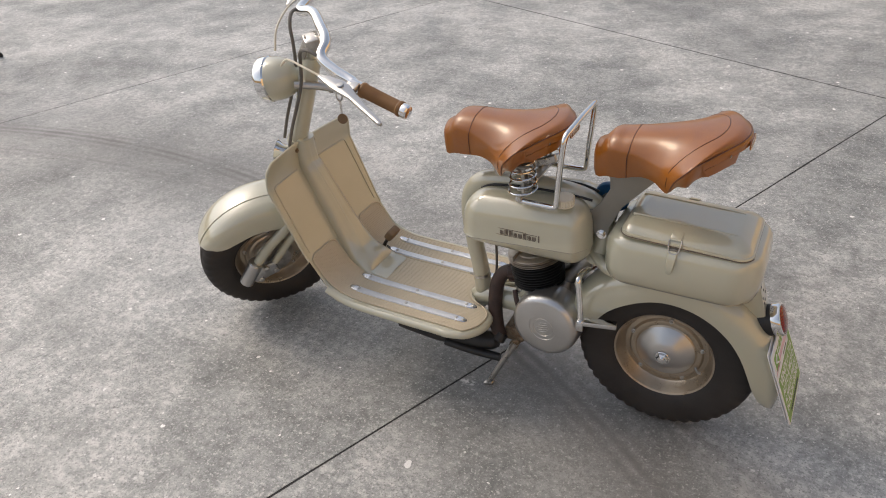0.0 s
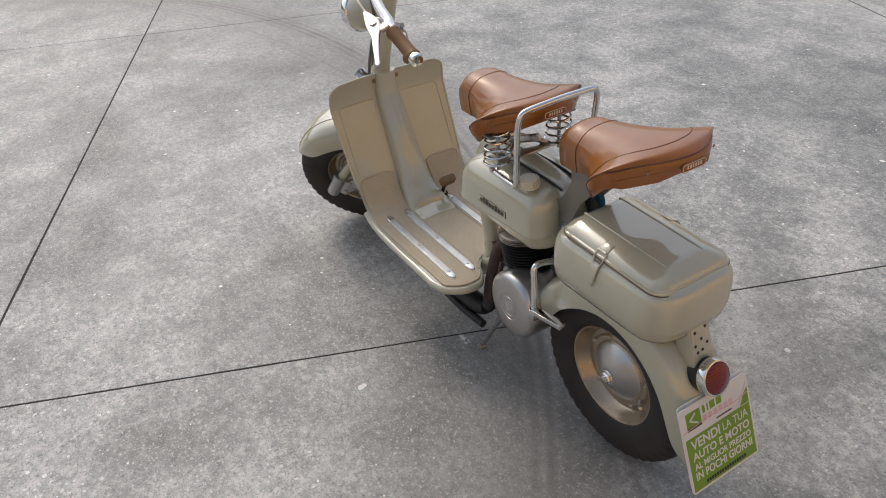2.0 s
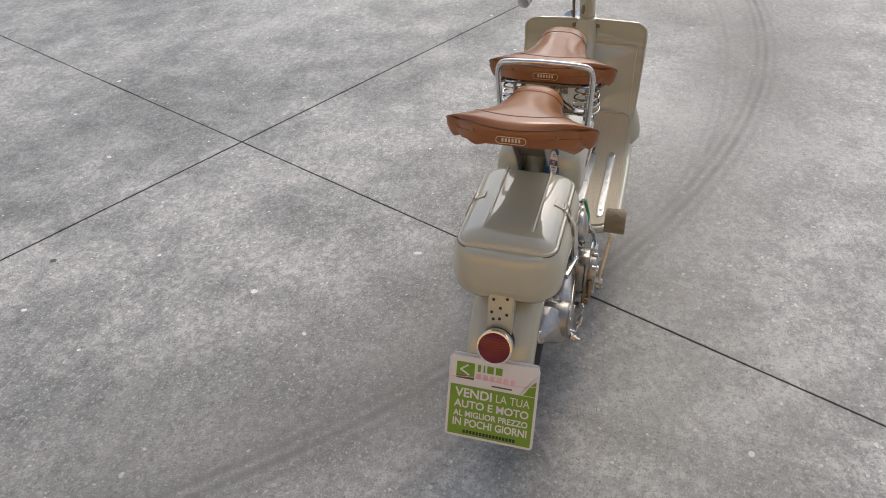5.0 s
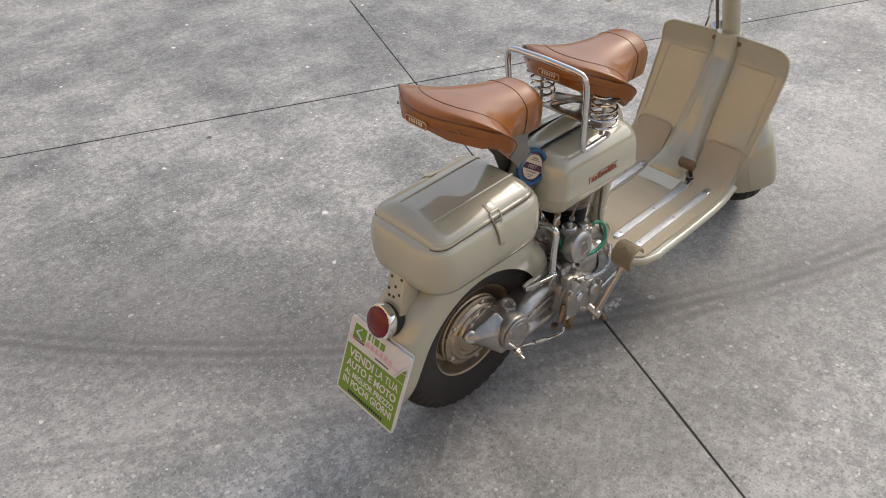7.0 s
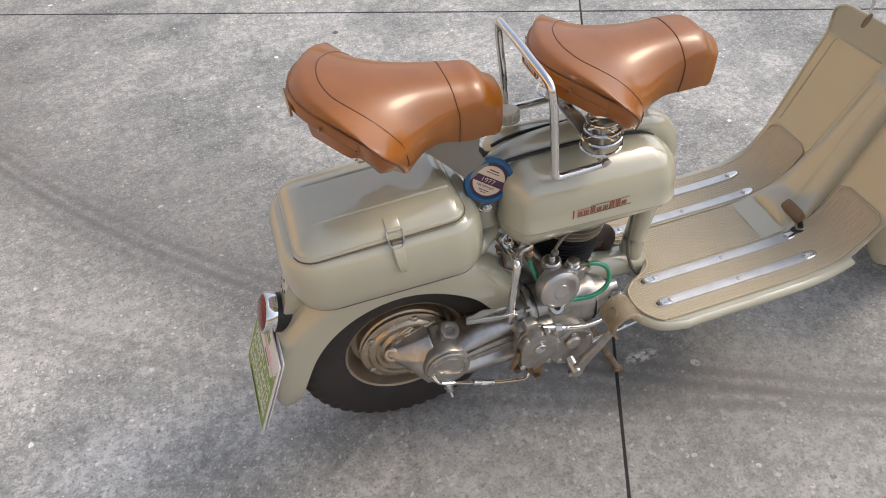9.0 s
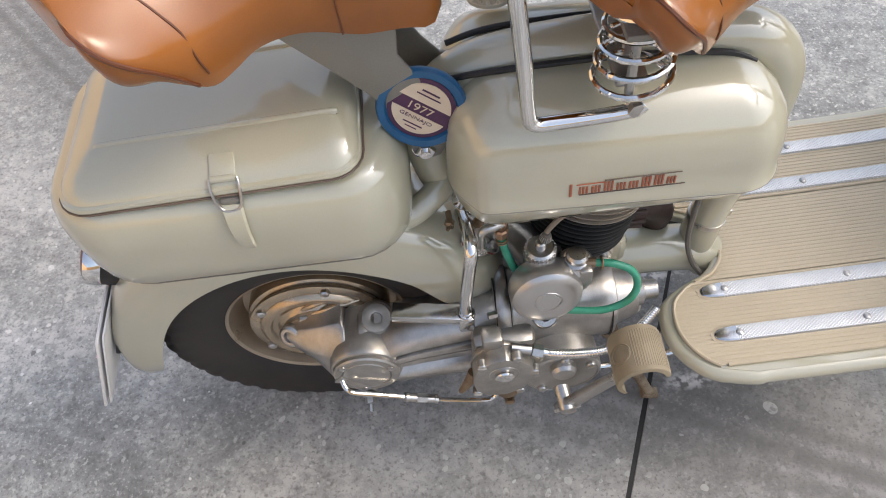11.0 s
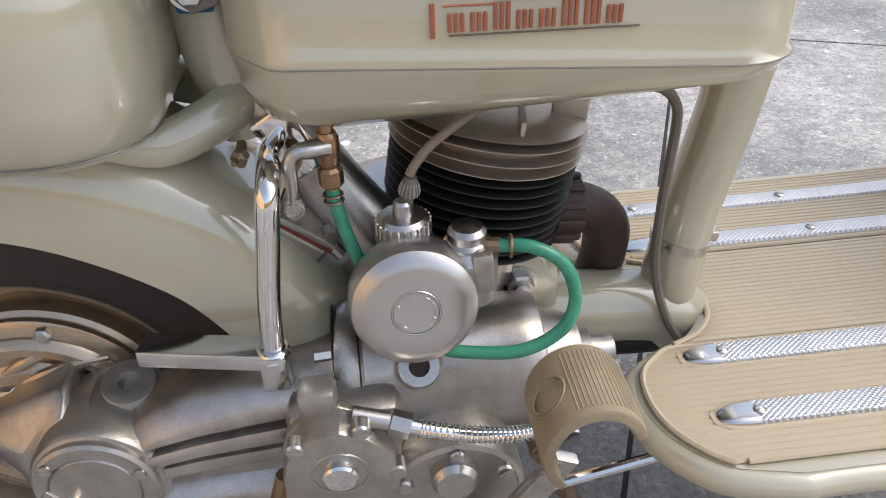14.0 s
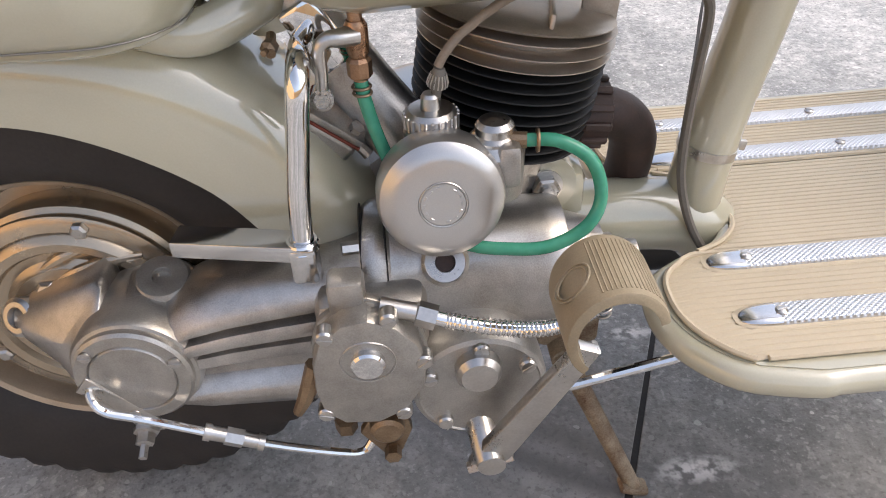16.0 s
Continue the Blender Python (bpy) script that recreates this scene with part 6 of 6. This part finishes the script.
    part("tap_lever", cat(tube([(0.219, -0.066, 0.411), (0.211, -0.071, 0.412), (0.204, -0.073, 0.412), (0.1995, -0.074, 0.407), (0.1990, -0.074, 0.394), (0.1980, -0.074, 0.382)], [0.0060, 0.0052, 0.0044, 0.0040, 0.0036, 0.0036], 16), moved(lathe([(0.0062, -0.0025), (0.0066, -0.002), (0.0066, 0.002), (0.0048, 0.0025), (0.0046, 0.0015), (0.0, 0.0015)], 24), place((0.1975, -0.075, 0.379), (0, -1, 0)))), STEEL, tap)
    block = part("engine_mount", cat(tube([(0.338, 0.010, 0.277), (0.3375, -0.027, 0.2785)], [0.024, 0.0225], 24), moved(rbox(0.040, 0.036, 0.045, 0.010), Matrix.Translation((0.350, -0.005, 0.262)))), PAINT, scooter, "cream engine mounting lug")
    part("nut", moved(cat(lathe([(0.0125, 0), (0.0125, 0.002), (0.0, 0.0022)], 24), lathe([(0.0098, 0.001), (0.0098, 0.008), (0.008, 0.0095), (0.005, 0.0095)], 6), lathe([(0.005, 0.006), (0.005, 0.013), (0.0, 0.014)], 12)), place((0.3375, -0.027, 0.2785), (0, -1, 0.05))), STEEL, block)


# -- steering: built straight ahead, then turned to the left on its raked column --
HEAD, RAKE, LOCK = Vector((0.973, 0, 0.567)), Vector((-0.368, 0, 0.930)).normalized(), radians(50)
STEER = Matrix.Translation(HEAD) @ Matrix.Rotation(LOCK, 4, RAKE) @ Matrix.Translation(-HEAD)
AXLE = Vector((1.138, 0, 0.208))


def steered(g):
    return moved(g, STEER)


def along(h):
    return HEAD + RAKE * h


def build_front():
    col = part("steering_column", steered(cat(tube([along(-0.03), along(0.245)], 0.0225, 24), tube([along(0.245), along(0.285)], 0.014, 16), tube([along(-0.30), along(-0.02)], 0.020, 16))), PAINT, scooter, "cream steering column turned to the left")
    part("head_collar", tube([along(-0.006), along(0.006)], 0.0285, 24), PAINT, scooter)
    part("clamp", steered(cat(moved(rbox(0.05, 0.045, 0.03, 0.008), Matrix.Translation(along(0.287) + Vector((0.004, 0, 0)))), tube([along(0.25) + Vector((0.03, 0, 0)), along(0.30) + Vector((0.02, 0, 0))], 0.010, 10))), STEEL, col)
    half_bar = [(0.820, 0.217, 0.831), (0.836, 0.180, 0.836), (0.856, 0.148, 0.843), (0.873, 0.114, 0.852), (0.873, 0.094, 0.858), (0.857, 0.073, 0.865), (0.850, 0.045, 0.870)]
    bar = part("handlebar", steered(tube(half_bar + [(0.850, 0, 0.872)] + [(x, -y, z) for x, y, z in reversed(half_bar)], 0.0128, 16)), CHROME, scooter, "swept-back chrome handlebar")
    for s, _ in SIDES:
        a, b = Vector((0.820, 0.217, 0.831)), Vector((0.754, 0.308, 0.816))
        way = (b - a).normalized()
        grip_g = cat(*[moved(lathe([(0.0155, 0), (0.0172, 0.003), (0.0172, 0.009), (0.0155, 0.012), (0.0152, 0.096), (0.0172, 0.099), (0.0172, 0.105), (0.015, 0.107)], 28), place(a, way))])
        grip = part("grip", steered(sided(grip_g, s)), GRIP, bar, "brown rubber grip")
        part("grip_cap", steered(sided(moved(lathe([(0.0150, 0.106), (0.0160, 0.108), (0.0160, 0.120), (0.0135, 0.123), (0.006, 0.1235), (0.0055, 0.122), (0.0, 0.122)], 24), place(a, way)), s)), CHROME, grip)
        part("collar", steered(sided(tube([a - way * 0.026, a + way * 0.001], 0.0148, 20), s)), CHROME, bar)
        spine = [((0.896, 0.150), 0.004), ((0.884, 0.168), 0.010), ((0.866, 0.200), 0.0165), ((0.856, 0.225), 0.0150), ((0.848, 0.252), 0.0095), ((0.838, 0.295), 0.0072), ((0.824, 0.345), 0.0058), ((0.821, 0.356), 0.0060), ((0.819, 0.362), 0.003)]
        blade = [(x + w, y + 0.3 * w) for (x, y), w in spine] + [(x - w, y - 0.3 * w) for (x, y), w in reversed(spine)]
        blade_shape = moved(plate(blade, 0.009, 0.0035), Matrix.Translation((0, 0, 0.846)))
        lev = cat(moved(rbox(0.034, 0.026, 0.012, 0.004), Matrix.Translation((0.840, 0.214, 0.842)) @ pose(0, 0, 0, 0, 10, -48)), blade_shape)
        lever = part("hand_lever", steered(sided(lev, s)), ALLOY_SMOOTH, bar, "polished clutch or brake lever")
        part("pivot_screw", steered(sided(moved(lathe([(0.0085, 0), (0.0085, 0.002), (0.0065, 0.004), (0.0, 0.0045)], 16), place((0.862, 0.208, 0.8500), (0, 0, 1))), s)), STEEL, lever)
        part("control_cable", steered(sided(tube([(0.893, 0.152, 0.846), (0.922, 0.105, 0.850), (0.946, 0.060, 0.846), (0.962, 0.032, 0.815)], 0.0026, 8), s)), CAP, bar)
        part("cable_loop", steered(sided(tube([(0.876, 0.108, 0.858), (0.898, 0.082, 0.868), (0.912, 0.054, 0.852), (0.918, 0.034, 0.810), (0.932, 0.028, 0.74), (0.980, 0.026, 0.63), (1.004, 0.026, 0.565)], 0.0042, 8), s)), CABLE, bar)
    part("lock", steered(cat(tube([(0.945, 0.018, 0.745), (0.90, 0.03, 0.735), (0.865, 0.045, 0.728)], [0.008, 0.0095, 0.0095], 14), tube([(0.868, 0.044, 0.7285), (0.858, 0.048, 0.727)], 0.0125, 16))), STEEL, col, "ignition lock on the column")
    # head lamp
    front = Vector((0.965, 0.25, -0.13)).normalized()
    lm = place((0.979, 0.016, 0.736), front) @ Matrix.Scale(0.92, 4)
    lamp = part("headlamp", moved(lathe([(0.0, -0.062), (0.016, -0.058), (0.032, -0.048), (0.046, -0.030), (0.054, -0.010), (0.0575, 0.012), (0.0575, 0.030), (0.056, 0.034)], 56), lm), PAINT, scooter, "round cream headlamp with a chrome rim")
    part("rim", moved(lathe([(0.0575, 0.022), (0.0605, 0.026), (0.0605, 0.044), (0.0570, 0.051), (0.051, 0.053), (0.050, 0.050)], 56), lm), CHROME, lamp, "chrome headlamp rim")
    part("reflector", moved(lathe([(0.0, 0.004), (0.02, 0.010), (0.038, 0.024), (0.051, 0.046)], 40), lm), CHROME, lamp)
    part("glass", moved(lathe([(0.0515, 0.048), (0.045, 0.054), (0.028, 0.059), (0.0, 0.061)], 48), lm), GLASS, lamp, "clear lamp glass")
    part("lamp_bracket", tube([(0.905, -0.004, 0.735), (0.94, 0.006, 0.738)], 0.016, 14), PAINT, lamp)
    # horn behind the shield
    hm = place((0.996, 0.046, 0.548), (0.9, 0.35, 0.2)) @ Matrix.Scale(0.85, 4)
    part("horn", moved(lathe([(0.010, -0.03), (0.022, -0.02), (0.026, 0.0), (0.034, 0.010), (0.036, 0.014), (0.033, 0.016), (0.024, 0.010), (0.0, 0.008)], 40), hm), CHROME, scooter, "small chrome horn ahead of the shield")
    # fork legs with trailing link boxes
    for s, _ in SIDES:
        leg = cat(tube([(1.045, 0.030, 0.395), (1.070, 0.066, 0.352), (1.145, 0.073, 0.290), (1.212, 0.074, 0.218)], [0.015, 0.0145, 0.014, 0.014], 14))
        fork = part("fork_leg", steered(sided(leg, s)), PAINT, scooter, "cream tubular fork leg")
        part("brace", steered(sided(tube([(1.050, 0.066, 0.325), (1.140, 0.074, 0.232)], 0.011, 12), s)), PAINT, fork)
        part("link_box", steered(sided(cat(tube([(1.186, 0.076, 0.254), (1.234, 0.076, 0.190)], 0.0200, 24), moved(ring(0.0204, 0.0016, 28, 6), place((1.189, 0.076, 0.250), (0.6, 0, -0.8))), moved(rbox(0.080, 0.012, 0.046, 0.006), Matrix.Translation((1.176, 0.076, 0.207)) @ pose(0, 0, 0, 0, 14))), s)), ALLOY_SMOOTH, fork, "polished suspension housing")
        for bx, bz in ((1.192, 0.188), (1.168, 0.224), (1.144, 0.206)):
            part("bolt", steered(sided(moved(lathe([(0.009, 0), (0.009, 0.006), (0.0065, 0.0075), (0.0, 0.008)], 6), place((bx, 0.080, bz), (0, 1, 0))), s)), STEEL, fork)
    wm = STEER @ place(AXLE, (0, 1, 0))
    w = wheel("front_wheel", wm, 1, "silver pressed steel front wheel")
    part("hub", moved(lathe([(0.05, -0.045), (0.055, -0.03), (0.055, 0.03), (0.045, 0.045), (0.02, 0.052), (0.02, 0.062), (0.012, 0.066), (0.0, 0.066)], 40), wm), ALLOY, w)
    # front mudguard
    tab = dict(ro=[(34, 0.214), (60, 0.220), (100, 0.226), (150, 0.230), (200, 0.234)], hw=[(34, 0.022), (38, 0.050), (52, 0.068), (90, 0.074), (150, 0.074), (192, 0.070), (200, 0.062)], ri=[(34, 0.205), (40, 0.178), (54, 0.158), (90, 0.150), (140, 0.150), (180, 0.160), (200, 0.180)])
    angles = [34 + 166 * k / 54 for k in range(55)]
    g = arch(angles, [ease(tab["ro"], a) for a in angles], [ease(tab["hw"], a) for a in angles], [ease(tab["ri"], a) for a in angles], (AXLE.x, AXLE.z))
    guard = part("front_mudguard", steered(g), PAINT, scooter, "deep cream front mudguard", sharp=55)
    crest = [Vector((AXLE.x + ease(tab["ro"], a) * 1.001 * math.cos(radians(a)), 0.016, AXLE.z + ease(tab["ro"], a) * 1.001 * math.sin(radians(a)))) for a in np.linspace(36, 196, 28)]
    part("crease", steered(tube(crest, 0.0016, 6, 2)), PAINT, guard)


build_frame()
build_rear_wheel()
build_rear_guard()
build_box()
build_tank()
build_saddles()
build_disc_holder()
build_floor()
build_stand()
build_engine()
build_carburettor()
build_front()


# ---- dealer's card over the number plate ----
def build_card():
    up = Vector((0.367, 0, 0.930)).normalized()
    right = Vector((0, -1, 0))
    out = right.cross(up)
    m = Matrix((right, up, out)).transposed().to_4x4()
    m.translation = Vector((-0.2475, 0.0, 0.2345))
    card = thing("dealer_card", "white and green dealer's advertising card over the plate", "sign")
    part("card", moved(plate(rounded(-0.0885, 0.0885, -0.087, 0.087, 0.008, 5), 0.003, 0.0008), m), WHITE, card)
    part("plate_behind", moved(plate(rounded(-0.084, 0.086, -0.080, 0.091, 0.006, 4), 0.002, 0.0005), m @ Matrix.Translation((0, 0, -0.006))), WHITE, card)
    part("backing", moved(rbox(0.10, 0.09, 0.006, 0.002), m @ Matrix.Translation((0, 0.03, -0.012))), BLACK, card)
    ink = lambda name, g, mat, z=0.0016, label="": part(name, moved(g, m @ Matrix.Translation((0, 0, z))), mat, card, label)
    ink("green_field", plate([(-0.0835, -0.0815), (0.0835, -0.0815), (0.0835, 0.024), (0.0835, 0.068), (0.080, 0.068), (0.058, 0.026), (-0.0835, 0.026)][:3] + [(0.0835, 0.026), (-0.0835, 0.026)], 0.0006, 0), GREEN)
    ink("green_wedge", plate([(0.0835, 0.0275), (0.0835, 0.070), (0.074, 0.050), (0.060, 0.0275)], 0.0006, 0), GREEN)
    ink("white_stripe", plate([(0.0835, 0.060), (0.0835, 0.072), (0.0565, 0.0275), (0.0515, 0.0275)], 0.0006, 0), WHITE, 0.0020)
    ink("logo_square", plate(rounded(-0.074, -0.038, 0.040, 0.075, 0.002, 3), 0.0006, 0), GREEN_INK)
    ink("logo_base", plate([(-0.074, 0.040), (-0.038, 0.040), (-0.038, 0.0465), (-0.074, 0.0465)], 0.0006, 0), DARK_INK, 0.0018)
    for (ax_, ay), (bx, by) in (((-0.066, 0.059), (-0.051, 0.070)), ((-0.066, 0.059), (-0.048, 0.049))):
        ink("logo_stroke", tube([(ax_, ay, 0), (bx, by, 0)], 0.0018, 8), WHITE, 0.0019)
    for x, w in ((-0.029, 0.006), (-0.019, 0.003), (-0.007, 0.013), (0.010, 0.013)):
        ink("brand_bar", plate([(x - w / 2, 0.059), (x + w / 2, 0.059), (x + w / 2, 0.074), (x - w / 2, 0.074)], 0.0006, 0), GREEN_INK)
    for k in range(6):
        x = -0.029 + 0.0135 * k
        ink("brand_bar", plate([(x - 0.0045, 0.043), (x + 0.0045, 0.043), (x + 0.0045, 0.0545), (x - 0.0045, 0.0545)], 0.0006, 0), PINK)
    ink("small_print", rbox(0.040, 0.003, 0.0006, 0.0001, 1), DARK_INK, 0.0018).location = m.to_3x3() @ Vector((0.018, 0.034, 0))
    ink("pink_line", tube([(-0.088, 0.0415, 0), (-0.02, 0.047, 0), (0.04, 0.043, 0), (0.088, 0.050, 0)], 0.0008, 6), PINK, 0.0020)
    for text, x, y, w, h, mat in (("VENDI", -0.0365, 0.0105, 0.074, 0.0195, WHITE), ("LA TUA", 0.0420, 0.0100, 0.066, 0.0165, WHITE), ("AUTO E MOTO", 0.0005, -0.0135, 0.149, 0.0165, WHITE),
                                  ("AL MIGLIOR PREZZO", 0.0005, -0.0345, 0.149, 0.0130, WHITE), ("IN POCHI GIORNI", 0.0005, -0.0535, 0.149, 0.0165, WHITE)):
        ink("lettering", moved(lettering(text, w, h, 0.0 if text == "LA TUA" else 0.022), Matrix.Translation((x, y, 0))), mat, 0.0020, "white printed words " + text)
    for k in range(16):
        ink("web_bar", rbox(0.0050, 0.0070, 0.0006, 0.0001, 1), BLACK_INK, 0.0020).location = m.to_3x3() @ Vector((-0.0495 + 0.0067 * k, -0.0735, 0))
    return card


# ---- keys hanging in the lock ----
def build_keys():
    top = STEER @ Vector((0.856, 0.049, 0.727))
    keys = thing("key_ring", "key, chain and round brown fob hanging from the lock", "keys")
    part("key", cat(tube([top, top + Vector((-0.012, 0.004, -0.004))], 0.003, 8), moved(ring(0.009, 0.0022, 20, 6), Matrix.Translation(top + Vector((-0.013, 0.004, -0.016))) @ pose(0, 0, 0, 90, 0, 35) @ Matrix.Diagonal((0.8, 1.5, 1, 1)))), STEEL, keys)
    start = top + Vector((-0.013, 0.004, -0.030))
    for k in range(7):
        part("link", moved(ring(0.0028, 0.0008, 12, 5), Matrix.Translation(start - Vector((0, 0, 0.0048 * k))) @ pose(0, 0, 0, 90, 0, 90 * k)), STEEL, keys)
    part("fob", moved(lathe([(0.0, -0.0016), (0.0120, -0.0016), (0.0128, 0), (0.0120, 0.0016), (0.0, 0.0016)], 32), place(start - Vector((0, 0, 0.046)), (-0.35, 0.92, 0.15))), PEDAL, keys, "round brown leather fob")


build_card()
build_keys()

# ---- a thin tripod standing further off in the yard ----
def build_tripod():
    apex = Vector((4.005, -0.800, 1.08))
    tripod = thing("camera_tripod", "thin dark brown metal tripod standing on the concrete", "tripod")
    for foot in (Vector((3.905, -0.772, 0.0)), Vector((4.420, -1.347, 0.0)), Vector((4.680, -0.686, 0.0))):
        way = (apex - foot).normalized()
        leg = part("leg", cat(tube([foot + way * 0.01, foot + way * 0.36], 0.0075, 10), tube([foot + way * 0.30, apex], 0.0105, 10)), PIPE, tripod)
        part("rubber_foot", moved(lathe([(0.0, -0.008), (0.013, -0.006), (0.013, 0.016), (0.009, 0.022)], 14), place(foot + way * 0.012, way)), BLACK, leg)
        part("clamp", moved(lathe([(0.012, 0.0), (0.015, 0.004), (0.015, 0.030), (0.012, 0.034)], 14), place(foot + way * 0.33, way)), BLACK, leg)
    part("centre_post", cat(tube([apex - Vector((0, 0, 0.10)), apex + Vector((0, 0, 0.12))], 0.013, 14), tube([apex - Vector((0, 0, 0.03)), apex + Vector((0, 0, 0.03))], 0.032, 18)), BLACK, tripod)


build_tripod()
